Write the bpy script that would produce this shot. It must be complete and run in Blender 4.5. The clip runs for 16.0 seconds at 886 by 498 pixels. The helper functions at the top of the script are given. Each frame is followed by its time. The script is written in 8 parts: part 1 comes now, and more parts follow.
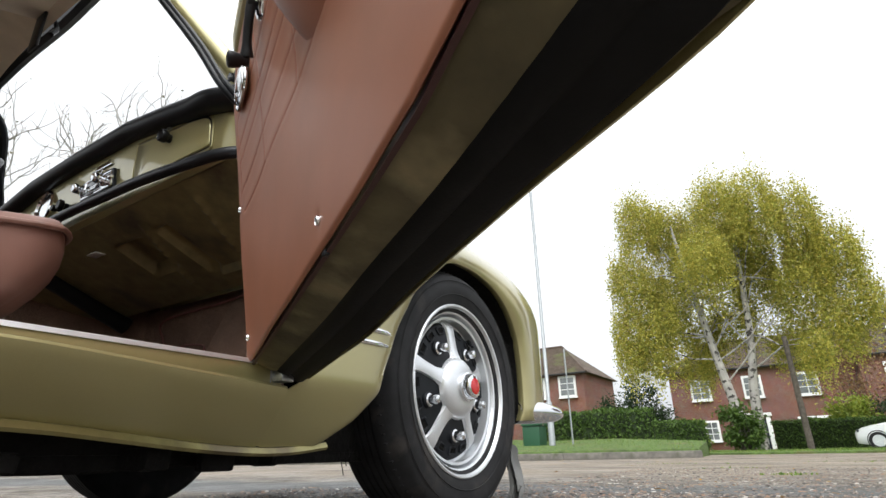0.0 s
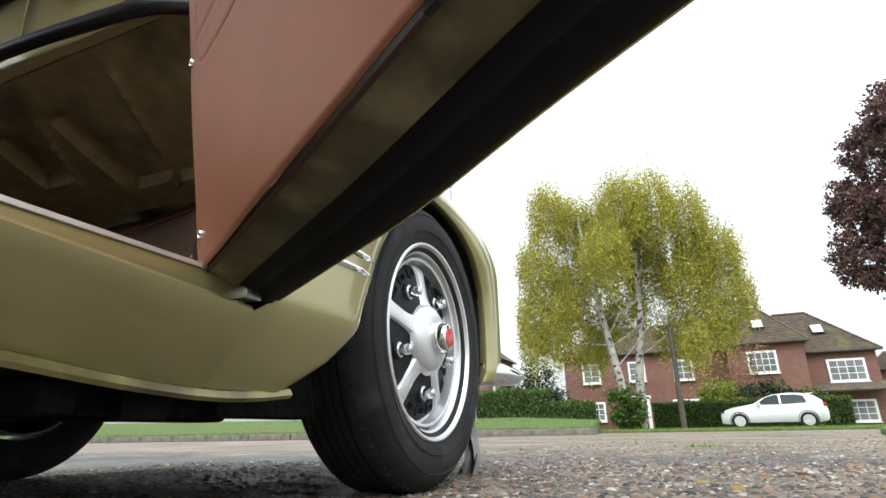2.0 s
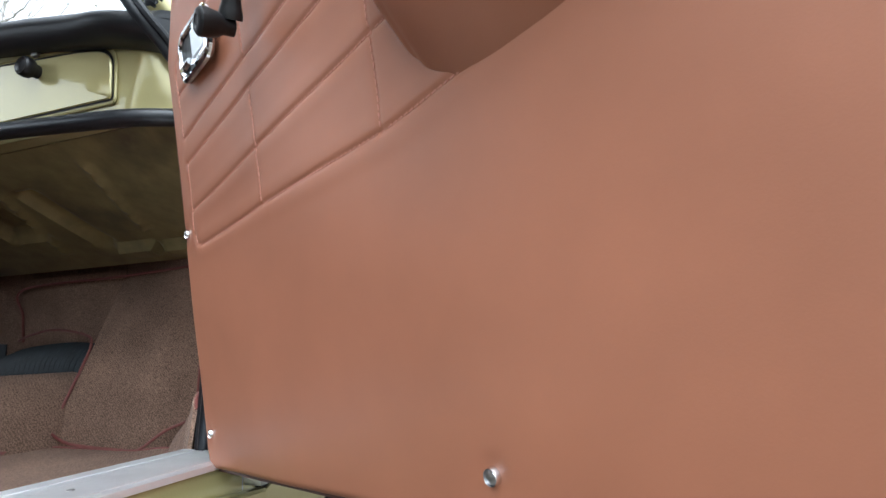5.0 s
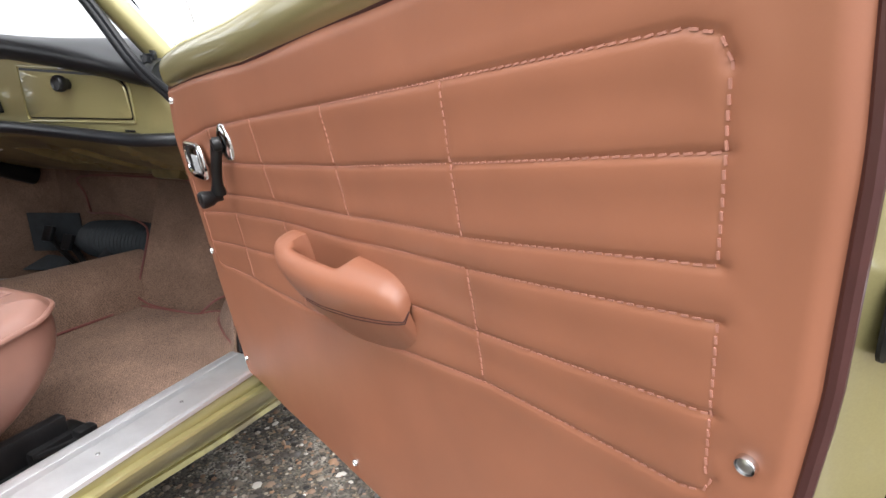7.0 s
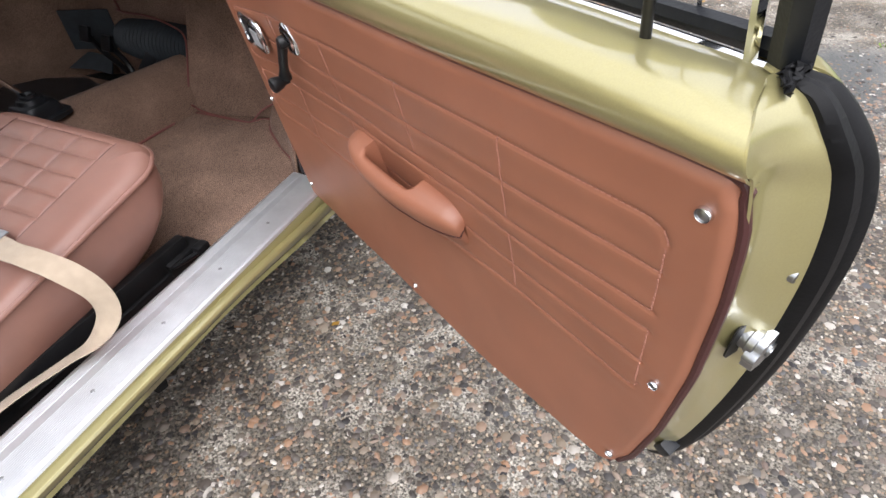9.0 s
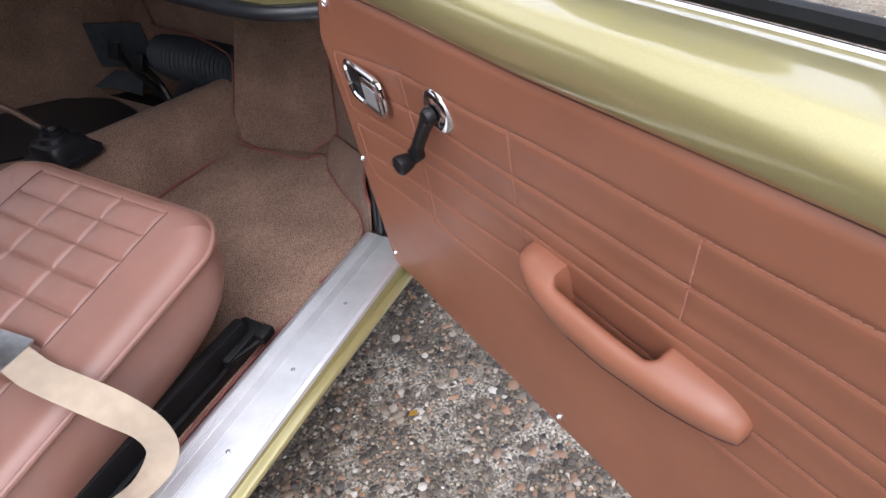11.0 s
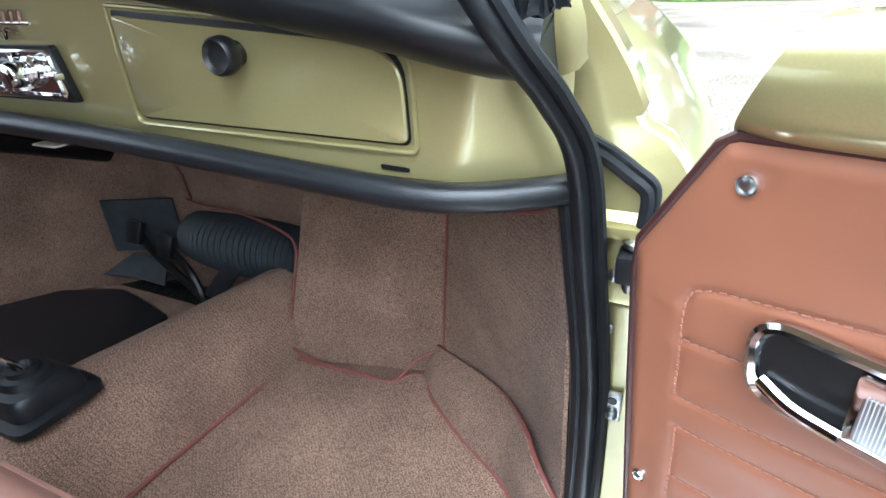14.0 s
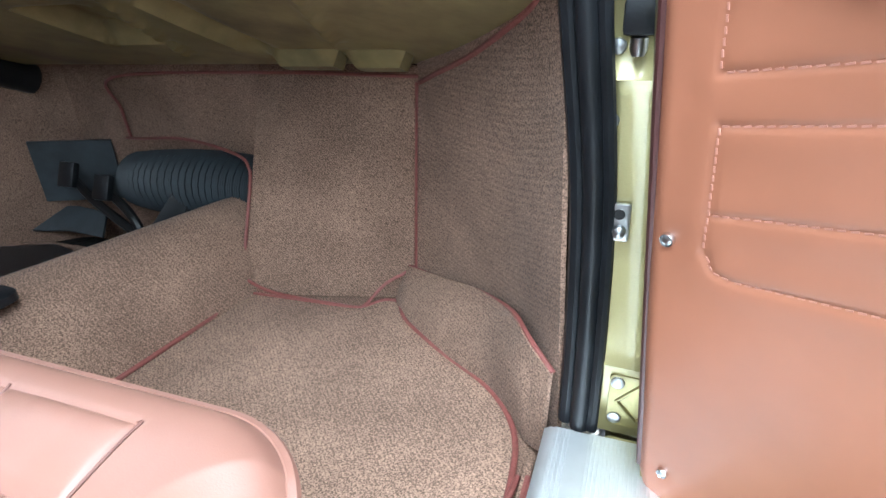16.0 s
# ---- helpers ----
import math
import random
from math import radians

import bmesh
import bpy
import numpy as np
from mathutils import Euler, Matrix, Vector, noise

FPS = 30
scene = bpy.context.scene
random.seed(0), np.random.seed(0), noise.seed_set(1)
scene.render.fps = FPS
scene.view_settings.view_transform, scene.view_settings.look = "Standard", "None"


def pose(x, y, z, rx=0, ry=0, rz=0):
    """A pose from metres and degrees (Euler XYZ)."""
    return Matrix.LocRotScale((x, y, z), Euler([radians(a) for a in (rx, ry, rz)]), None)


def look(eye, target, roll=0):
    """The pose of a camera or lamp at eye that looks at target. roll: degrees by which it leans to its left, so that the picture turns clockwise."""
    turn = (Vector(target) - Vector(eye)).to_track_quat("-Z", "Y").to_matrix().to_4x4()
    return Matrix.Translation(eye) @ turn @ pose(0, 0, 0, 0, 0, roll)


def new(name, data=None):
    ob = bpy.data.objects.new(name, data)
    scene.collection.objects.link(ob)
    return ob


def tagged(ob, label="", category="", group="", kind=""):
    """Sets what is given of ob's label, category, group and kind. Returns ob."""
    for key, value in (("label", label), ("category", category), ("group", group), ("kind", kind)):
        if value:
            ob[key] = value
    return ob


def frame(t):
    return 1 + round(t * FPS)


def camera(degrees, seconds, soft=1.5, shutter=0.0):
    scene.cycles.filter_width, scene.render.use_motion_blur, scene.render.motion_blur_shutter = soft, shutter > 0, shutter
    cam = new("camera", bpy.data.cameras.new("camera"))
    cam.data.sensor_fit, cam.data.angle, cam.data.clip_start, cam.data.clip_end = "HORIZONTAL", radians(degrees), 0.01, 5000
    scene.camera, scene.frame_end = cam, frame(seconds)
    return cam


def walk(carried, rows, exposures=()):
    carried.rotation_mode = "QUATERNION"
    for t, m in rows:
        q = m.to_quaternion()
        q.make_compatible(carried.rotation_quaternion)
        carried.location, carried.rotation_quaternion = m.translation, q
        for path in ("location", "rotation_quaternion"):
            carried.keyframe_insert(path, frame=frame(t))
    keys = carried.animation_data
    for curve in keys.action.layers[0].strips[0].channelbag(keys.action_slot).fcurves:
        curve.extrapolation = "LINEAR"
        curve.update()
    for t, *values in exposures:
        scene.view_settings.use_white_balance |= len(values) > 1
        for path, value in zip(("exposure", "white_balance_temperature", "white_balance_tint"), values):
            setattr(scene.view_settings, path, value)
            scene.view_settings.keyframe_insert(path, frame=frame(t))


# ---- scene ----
cam = camera(79.14, 16.0)
# seconds, place in metres, turn in degrees
PATH = [
    (0.00, 0.7194, -0.5226, 0.1454, 111.021, 1.153, 33.382),
    (0.50, 0.6639, -0.4944, 0.1059, 109.005, 1.134, 31.309),
    (1.00, 0.5974, -0.4549, 0.1044, 108.848, 1.200, 27.975),
    (1.50, 0.5407, -0.4288, 0.1022, 108.818, 1.057, 25.216),
    (2.00, 0.4808, -0.4049, 0.1120, 108.833, 0.989, 23.214),
    (2.50, 0.4419, -0.3934, 0.1302, 109.021, 0.963, 21.849),
    (3.00, 0.4107, -0.3842, 0.1649, 108.740, 0.372, 20.829),
    (3.50, 0.4042, -0.3839, 0.2133, 108.517, 1.048, 20.434),
    (4.00, 0.4170, -0.4152, 0.2695, 106.340, 1.200, 19.801),
    (4.50, 0.4405, -0.4366, 0.3313, 103.658, 1.231, 20.017),
    (5.00, 0.4631, -0.4752, 0.4004, 100.354, 1.334, 20.165),
    (5.20, 0.4769, -0.4949, 0.4249, 98.925, 1.442, 20.043),
    (5.72, 0.5287, -0.5490, 0.5122, 93.873, 1.419, 20.330),
    (6.25, 0.6093, -0.6142, 0.6198, 86.558, 1.181, 21.007),
    (6.78, 0.6884, -0.6752, 0.7270, 78.092, 0.950, 21.858),
    (7.30, 0.7357, -0.7173, 0.8129, 69.587, 0.950, 22.668),
    (7.50, 0.7514, -0.7241, 0.8414, 65.956, 1.164, 22.562),
    (8.00, 0.7640, -0.7540, 0.9040, 58.714, 1.201, 23.625),
    (8.50, 0.7421, -0.7657, 0.9581, 52.007, 1.425, 24.164),
    (8.70, 0.7314, -0.7634, 0.9746, 50.014, 1.861, 24.038),
    (9.22, 0.6876, -0.7541, 1.0073, 45.691, 2.006, 24.168),
    (9.75, 0.6155, -0.7202, 1.0093, 44.757, 1.705, 24.151),
    (10.28, 0.5304, -0.6734, 0.9949, 45.690, 1.344, 24.308),
    (10.80, 0.4478, -0.6256, 0.9788, 46.966, 1.306, 24.960),
    (11.00, 0.4252, -0.6052, 0.9742, 47.241, 1.435, 25.215),
    (11.50, 0.3461, -0.5665, 0.9628, 48.219, 1.644, 26.303),
    (12.00, 0.2500, -0.5360, 0.9568, 49.354, 1.784, 26.923),
    (12.50, 0.1697, -0.5129, 0.9477, 52.185, 2.033, 26.940),
    (13.00, 0.0926, -0.4530, 0.9178, 55.622, 1.885, 26.777),
    (13.50, 0.0322, -0.3759, 0.8898, 58.882, 2.267, 25.685),
    (14.00, 0.0051, -0.3378, 0.8557, 62.883, 2.310, 24.415),
    (14.50, -0.0099, -0.3353, 0.8033, 65.158, 2.582, 22.639),
    (15.00, -0.0225, -0.3301, 0.7473, 65.949, 2.545, 21.411),
    (15.50, -0.0169, -0.3415, 0.6763, 67.426, 2.233, 20.847),
    (16.00, -0.0104, -0.3583, 0.6609, 65.302, 2.160, 20.085),
]
EXPOSURES = [(0.0, 1.05, 6330, 9), (2.0, 1.2, 6250, 7), (3.0, 1.6, 6050, 5), (3.5, 1.95, 5850, 2), (4.0, 2.1, 5500, 2), (4.6, 2.08, 5500, 3), (5.0, 1.95, 5680, 5), (7.5, 1.85, 6350, 12), (8.5, 1.52, 6250, 13),
    (11.0, 1.46, 6000, 17), (12.0, 1.62, 5650, 12), (13.0, 2.12, 5450, 5), (14.0, 2.5, 5420, 4), (15.0, 2.78, 5400, 1), (16.0, 2.85, 5350, 0)]
walk(cam, [(row[0], pose(*row[1:])) for row in PATH], EXPOSURES)

# ---- sky and sun: bright overcast ----
SUN_EL, SUN_AZ = 58, 155
world = bpy.data.worlds.new("overcast_sky")
scene.world = world
world.use_nodes = True
wn, wl = world.node_tree.nodes, world.node_tree.links
sky = wn.new("ShaderNodeTexSky")
sky.sky_type, sky.sun_disc = "NISHITA", False
sky.sun_elevation, sky.sun_rotation = radians(SUN_EL), radians(SUN_AZ)
sky.air_density, sky.dust_density, sky.ozone_density = 1.0, 6.0, 1.0
soft_sky = wn.new("ShaderNodeHueSaturation")
soft_sky.inputs["Saturation"].default_value = 0.10
soft_sky.inputs["Value"].default_value = 0.45
wl.new(sky.outputs["Color"], soft_sky.inputs["Color"])
# a layer of cloud, brighter overhead than at the horizon
up_way = wn.new("ShaderNodeSeparateXYZ")
wl.new(wn.new("ShaderNodeTexCoord").outputs["Generated"], up_way.inputs["Vector"])
rise = wn.new("ShaderNodeMapRange")
rise.inputs["To Min"].default_value, rise.inputs["To Max"].default_value = 1.75, 4.6
wl.new(up_way.outputs["Z"], rise.inputs["Value"])
cloud = wn.new("ShaderNodeVectorMath")
cloud.operation = "SCALE"
cloud.inputs[0].default_value = (0.985, 1.0, 1.02)
wl.new(rise.outputs["Result"], cloud.inputs["Scale"])
veil = wn.new("ShaderNodeVectorMath")
veil.operation = "ADD"
wl.new(soft_sky.outputs["Color"], veil.inputs[0])
wl.new(cloud.outputs["Vector"], veil.inputs[1])
wl.new(veil.outputs["Vector"], wn["Background"].inputs["Color"])
wn["Background"].inputs["Strength"].default_value = 0.15
sun_data = bpy.data.lights.new("sun", "SUN")
sun_data.energy, sun_data.angle, sun_data.color = 0.65, radians(70), (1.0, 0.97, 0.93)
sun = new("sun", sun_data)
sun.matrix_world = look((0, 0, 30), Vector((0, 0, 30)) - Vector((math.sin(radians(SUN_AZ)) * math.cos(radians(SUN_EL)), math.cos(radians(SUN_AZ)) * math.cos(radians(SUN_EL)), math.sin(radians(SUN_EL)))))


# ---- mesh tools ----
BASE = {}  # how far each thing's own origin lies from the world's


class Geo:
    """Vertices and faces of one mesh, gathered from simple shapes."""

    def __init__(self):
        self.v, self.f = [], []

    def add(self, verts, faces, m=None):
        n = len(self.v)
        for p in verts:
            p = Vector(p)
            self.v.append(tuple(m @ p if m is not None else p))
        self.f.extend([tuple(n + i for i in face) for face in faces])
        return self

    def box(self, centre, size, bevel=0.0, m=None, segs=2):
        bm = bmesh.new()
        bmesh.ops.create_cube(bm, size=1.0)
        for vert in bm.verts:
            vert.co = Vector([vert.co[i] * size[i] for i in range(3)])
        if bevel > 0:
            bmesh.ops.bevel(bm, geom=bm.edges[:], offset=bevel, segments=segs, affect="EDGES", profile=0.6)
        bm.verts.index_update()
        k = Matrix.Translation(centre)
        self.add([v.co for v in bm.verts], [[v.index for v in f.verts] for f in bm.faces], m @ k if m is not None else k)
        bm.free()
        return self

    def plate(self, outline, thick, m=None, bevel=0.0, segs=2):
        """A flat plate in x, y of m, from z = 0 up to thick."""
        bm = bmesh.new()
        face = bm.faces.new([bm.verts.new((x, y, 0)) for x, y in outline])
        top = bmesh.ops.extrude_face_region(bm, geom=[face])
        bmesh.ops.translate(bm, vec=(0, 0, thick), verts=[g for g in top["geom"] if isinstance(g, bmesh.types.BMVert)])
        bmesh.ops.recalc_face_normals(bm, faces=bm.faces[:])
        if bevel > 0:
            rim = [e for e in bm.edges if abs(e.verts[0].co.z - e.verts[1].co.z) < 1e-6 and e.verts[0].co.z > thick / 2]
            bmesh.ops.bevel(bm, geom=rim, offset=bevel, segments=segs, affect="EDGES", profile=0.6)
        bm.verts.index_update()
        self.add([v.co for v in bm.verts], [[v.index for v in f.verts] for f in bm.faces], m)
        bm.free()
        return self

    def sweep(self, path, radius, n=8, closed=False, squash=1.0, up=None, m=None):
        """A tube along a path; radius may be a number or one for each point; squash flattens it across up."""
        path = [Vector(p) for p in path]
        count = len(path)
        verts, faces, side = [], [], None
        for i, p in enumerate(path):
            a = path[(i - 1) % count] if closed or i else p
            b = path[(i + 1) % count] if closed or i < count - 1 else p
            way = (b - a).normalized()
            if up is not None:
                side = way.cross(Vector(up)).normalized()
            elif side is None:
                side = way.orthogonal().normalized()
            else:
                side = (side - way * side.dot(way)).normalized()
            other = side.cross(way)
            r = radius[i] if hasattr(radius, "__len__") else radius
            for k in range(n):
                t = 2 * math.pi * k / n
                verts.append(p + side * (r * math.cos(t)) + other * (r * squash * math.sin(t)))
        for i in range(count if closed else count - 1):
            j = (i + 1) % count
            for k in range(n):
                q = (k + 1) % n
                faces.append((i * n + k, i * n + q, j * n + q, j * n + k))
        if not closed:
            faces.append(tuple(range(n - 1, -1, -1)))
            faces.append(tuple((count - 1) * n + k for k in range(n)))
        return self.add(verts, faces, m)

    def lathe(self, profile, n=24, m=None, close=False, caps=True):
        """(radius, height) pairs turned round the z axis of m."""
        verts, faces = [], []
        for r, h in profile:
            for k in range(n):
                t = 2 * math.pi * k / n
                verts.append((r * math.cos(t), r * math.sin(t), h))
        rows = len(profile)
        for i in range(rows if close else rows - 1):
            j = (i + 1) % rows
            for k in range(n):
                q = (k + 1) % n
                faces.append((i * n + k, i * n + q, j * n + q, j * n + k))
        if not close and caps:
            faces.append(tuple(range(n - 1, -1, -1)))
            faces.append(tuple((rows - 1) * n + k for k in range(n)))
        return self.add(verts, faces, m)

    def sheet(self, points, thick=0.0, m=None, wrap=False):
        """A sheet over an array of points [a][b]; with thick it gets a back and rims."""
        pts = np.array(points, float)
        a, b = pts.shape[:2]
        front = pts.reshape(-1, 3)
        faces = []
        for i in range(a - 1):
            for j in range(b if wrap else b - 1):
                q = (j + 1) % b
                faces.append((i * b + j, (i + 1) * b + j, (i + 1) * b + q, i * b + q))
        verts = [tuple(p) for p in front]
        if thick:
            du, dv = np.gradient(pts, axis=0), np.gradient(pts, axis=1)
            nrm = np.cross(du, dv)
            nrm /= np.linalg.norm(nrm, axis=2, keepdims=True) + 1e-12
            back = (pts - nrm * thick).reshape(-1, 3)
            n = a * b
            verts += [tuple(p) for p in back]
            faces += [tuple(n + i for i in reversed(f)) for f in faces]
            for i in range(a - 1):
                if not wrap:
                    faces.append((i * b, n + i * b, n + (i + 1) * b, (i + 1) * b))
                    faces.append((i * b + b - 1, (i + 1) * b + b - 1, n + (i + 1) * b + b - 1, n + i * b + b - 1))
            for j in range(b if wrap else b - 1):
                q = (j + 1) % b
                faces.append((j, q, n + q, n + j))
                e = (a - 1) * b
                faces.append((e + j, n + e + j, n + e + q, e + q))
        return self.add(verts, faces, m)


def mesh_of(name, geo, material, smooth=38, shift=None):
    me = bpy.data.meshes.new(name)
    verts = np.array(geo.v, float)
    if shift is not None:
        verts = verts - np.array(shift)
    me.from_pydata(verts.tolist(), [], geo.f)
    me.materials.append(material)
    if smooth:
        bm = bmesh.new()
        bm.from_mesh(me)
        for face in bm.faces:
            face.smooth = True
        limit = radians(smooth)
        for edge in bm.edges:
            if len(edge.link_faces) == 2:
                edge.smooth = edge.calc_face_angle(0) < limit
        bm.to_mesh(me)
        bm.free()
    return me


def thing(name, at, label, category, group="", kind=""):
    """An Empty at a thing's base, that parents its parts."""
    ob = new(name)
    ob.location = at
    ob.empty_display_size = 0.1
    BASE[ob] = Vector(at)
    return tagged(ob, label, category, group, kind)


def part(name, geo, material, parent, label="", smooth=38):
    """One mesh under a thing or under a part; geo is in the world's metres."""
    base = BASE[parent]
    ob = new(name, mesh_of(name, geo, material, smooth, base))
    ob.parent = parent
    BASE[ob] = base
    if label:
        ob["label"] = label
    return ob


def assembly(name, parent, label=""):
    """A part that is itself put together from pieces: an Empty under its thing."""
    ob = new(name)
    ob.empty_display_size = 0.05
    ob.parent = parent
    BASE[ob] = BASE[parent]
    if label:
        ob["label"] = label
    return ob


def single(name, geo, material, label, category, at=(0, 0, 0), group="", kind="", smooth=38):
    """A thing or a piece of the setting that is one mesh."""
    ob = new(name, mesh_of(name, geo, material, smooth, at))
    ob.location = at
    BASE[ob] = Vector(at)
    return tagged(ob, label, category, group, kind)


def turn(x, y, z, axis, roll=0.0):
    """A pose at x, y, z whose z axis points along axis."""
    q = Vector(axis).normalized().to_track_quat("Z", "Y")
    return Matrix.Translation((x, y, z)) @ q.to_matrix().to_4x4() @ Matrix.Rotation(roll, 4, "Z")


def rounded(points, radii, segs=5):
    """A polygon with rounded corners."""
    out, n = [], len(points)
    for i in range(n):
        p = Vector(points[i])
        a, b = Vector(points[i - 1]) - p, Vector(points[(i + 1) % n]) - p
        r = radii[i] if hasattr(radii, "__len__") else radii
        r = min(r, a.length * 0.48, b.length * 0.48)
        if r <= 1e-6:
            out.append(tuple(p))
            continue
        s, e = p + a.normalized() * r, p + b.normalized() * r
        for k in range(segs + 1):
            t = k / segs
            out.append(tuple(s * (1 - t) ** 2 + p * (2 * t * (1 - t)) + e * t * t))
    return out


def curve_through(points, per=8, closed=False):
    """A smooth line through points (Catmull-Rom)."""
    pts = [Vector(p) for p in points]
    n, out = len(pts), []
    for i in range(n if closed else n - 1):
        p0 = pts[(i - 1) % n] if closed or i > 0 else pts[0] * 2 - pts[1]
        p1, p2 = pts[i], pts[(i + 1) % n]
        p3 = pts[(i + 2) % n] if closed or i + 2 < n else pts[-1] * 2 - pts[-2]
        for k in range(per):
            t = k / per
            out.append(0.5 * (2 * p1 + (p2 - p0) * t + (2 * p0 - 5 * p1 + 4 * p2 - p3) * t * t + (3 * p1 - p0 - 3 * p2 + p3) * t ** 3))
    if not closed:
        out.append(pts[-1])
    return out


# ---- materials ----
def material(name, colour, rough=0.6, metal=0.0, spread=0.12, scale=40.0, fine=300.0, bump=0.15, depth=0.002, coat=0.0, spec=0.5, sheen=0.0, stain=None, stain_scale=3.0, stain_at=(0.55, 0.7)):
    """A surface with variation at two scales and a fine relief."""
    mat = bpy.data.materials.new(name)
    mat.use_nodes = True
    nt = mat.node_tree
    bsdf = nt.nodes["Principled BSDF"]
    bsdf.inputs["Roughness"].default_value = rough
    bsdf.inputs["Metallic"].default_value = metal
    bsdf.inputs["Coat Weight"].default_value = coat
    bsdf.inputs["Coat Roughness"].default_value = 0.06
    bsdf.inputs["Specular IOR Level"].default_value = spec
    bsdf.inputs["Sheen Weight"].default_value = sheen
    pos = nt.nodes.new("ShaderNodeTexCoord").outputs["Object"]
    big = nt.nodes.new("ShaderNodeTexNoise")
    big.inputs["Scale"].default_value, big.inputs["Detail"].default_value = scale, 4.0
    nt.links.new(pos, big.inputs["Vector"])
    ramp = nt.nodes.new("ShaderNodeValToRGB")
    lo = [max(0.0, c * (1 - spread)) for c in colour]
    hi = [min(1.0, c * (1 + spread)) for c in colour]
    ramp.color_ramp.elements[0].position, ramp.color_ramp.elements[0].color = 0.3, (*lo, 1)
    ramp.color_ramp.elements[1].position, ramp.color_ramp.elements[1].color = 0.7, (*hi, 1)
    nt.links.new(big.outputs["Fac"], ramp.inputs["Fac"])
    colour_out = ramp.outputs["Color"]
    if stain:
        blot = nt.nodes.new("ShaderNodeTexNoise")
        blot.inputs["Scale"].default_value, blot.inputs["Detail"].default_value = stain_scale, 6.0
        nt.links.new(pos, blot.inputs["Vector"])
        edge = nt.nodes.new("ShaderNodeMapRange")
        edge.inputs["From Min"].default_value, edge.inputs["From Max"].default_value = stain_at
        nt.links.new(blot.outputs["Fac"], edge.inputs["Value"])
        mix = nt.nodes.new("ShaderNodeMix")
        mix.data_type = "RGBA"
        nt.links.new(edge.outputs["Result"], mix.inputs["Factor"])
        nt.links.new(colour_out, mix.inputs["A"])
        mix.inputs["B"].default_value = (*stain, 1)
        colour_out = mix.outputs["Result"]
    nt.links.new(colour_out, bsdf.inputs["Base Color"])
    if bump:
        grain = nt.nodes.new("ShaderNodeTexNoise")
        grain.inputs["Scale"].default_value, grain.inputs["Detail"].default_value = fine, 3.0
        nt.links.new(pos, grain.inputs["Vector"])
        relief = nt.nodes.new("ShaderNodeBump")
        relief.inputs["Strength"].default_value, relief.inputs["Distance"].default_value = bump, depth
        nt.links.new(grain.outputs["Fac"], relief.inputs["Height"])
        nt.links.new(relief.outputs["Normal"], bsdf.inputs["Normal"])
    return mat


def glass(name, colour=(1, 1, 1), rough=0.0):
    mat = bpy.data.materials.new(name)
    mat.use_nodes = True
    bsdf = mat.node_tree.nodes["Principled BSDF"]
    bsdf.inputs["Base Color"].default_value = (*colour, 1)
    bsdf.inputs["Roughness"].default_value = rough
    bsdf.inputs["Transmission Weight"].default_value = 1.0
    bsdf.inputs["IOR"].default_value = 1.45
    return mat


PAINT = material("olive_gold_paint", (0.370, 0.330, 0.152), rough=0.34, metal=0.55, spread=0.04, scale=900, fine=1500, bump=0.02, depth=0.0004, coat=1.0)
# stained olive gold paint, its colour darkened for the shade beneath the dashboard
SHADED_PAINT = material("shaded_olive_gold_paint", (0.25, 0.215, 0.10), rough=0.38, metal=0.5, spread=0.2, scale=30, fine=150, bump=0.2, depth=0.001, stain=(0.11, 0.09, 0.055), stain_scale=7.0, stain_at=(0.5, 0.66))
PAINT_OLD = material("worn_olive_gold_paint", (0.33, 0.295, 0.125), rough=0.36, metal=0.65, spread=0.1, scale=60, fine=200, bump=0.12, depth=0.001, coat=0.3, stain=(0.16, 0.13, 0.07), stain_scale=9.0, stain_at=(0.52, 0.66))
VINYL = material("tan_vinyl", (0.260, 0.102, 0.056), rough=0.44, spread=0.07, scale=14, fine=1100, bump=0.09, depth=0.0004, spec=0.55)
SEAT_VINYL = material("brown_seat_vinyl", (0.205, 0.102, 0.076), rough=0.42, spread=0.07, scale=14, fine=1100, bump=0.14, depth=0.0005, spec=0.55)
SEAM = material("dark_brown_seam", (0.115, 0.05, 0.038), rough=0.7, spread=0.1, bump=0.0)
THREAD = material("pink_thread", (0.36, 0.165, 0.12), rough=0.8, spread=0.1, bump=0.0)
PIPING = material("maroon_piping", (0.05, 0.015, 0.014), rough=0.45, spread=0.1, bump=0.1)
CARPET_BIND = material("red_brown_binding", (0.165, 0.048, 0.040), rough=0.6, spread=0.15, scale=200, fine=700, bump=0.3)
BLACK_RUBBER = material("black_rubber", (0.0075, 0.0085, 0.0105), rough=0.40, spread=0.3, scale=30, fine=400, bump=0.2, depth=0.001, spec=0.3)
BLACK_VINYL = material("black_grained_vinyl", (0.007, 0.0082, 0.0105), rough=0.33, spread=0.2, scale=30, fine=850, bump=0.35, depth=0.0007, spec=0.45)
PAD_VINYL = material("smooth_black_vinyl", (0.006, 0.0068, 0.0082), rough=0.42, spread=0.2, scale=12, fine=1400, bump=0.08, depth=0.0004, spec=0.4)
# grime with tan blotches; the base is also darkened for shade under the door
DIRTY_SHADED_PAINT = material("grimy_shaded_olive_paint", (0.088, 0.073, 0.036), rough=0.65, metal=0.0, spread=0.45, scale=16, fine=120, bump=0.4, depth=0.002, stain=(0.27, 0.225, 0.125), stain_scale=10.0, stain_at=(0.52, 0.72))
SEAL_RUBBER = material("matt_black_seal_rubber", (0.0045, 0.0045, 0.005), rough=0.55, spread=0.3, scale=30, fine=300, bump=0.2, depth=0.001, spec=0.18)
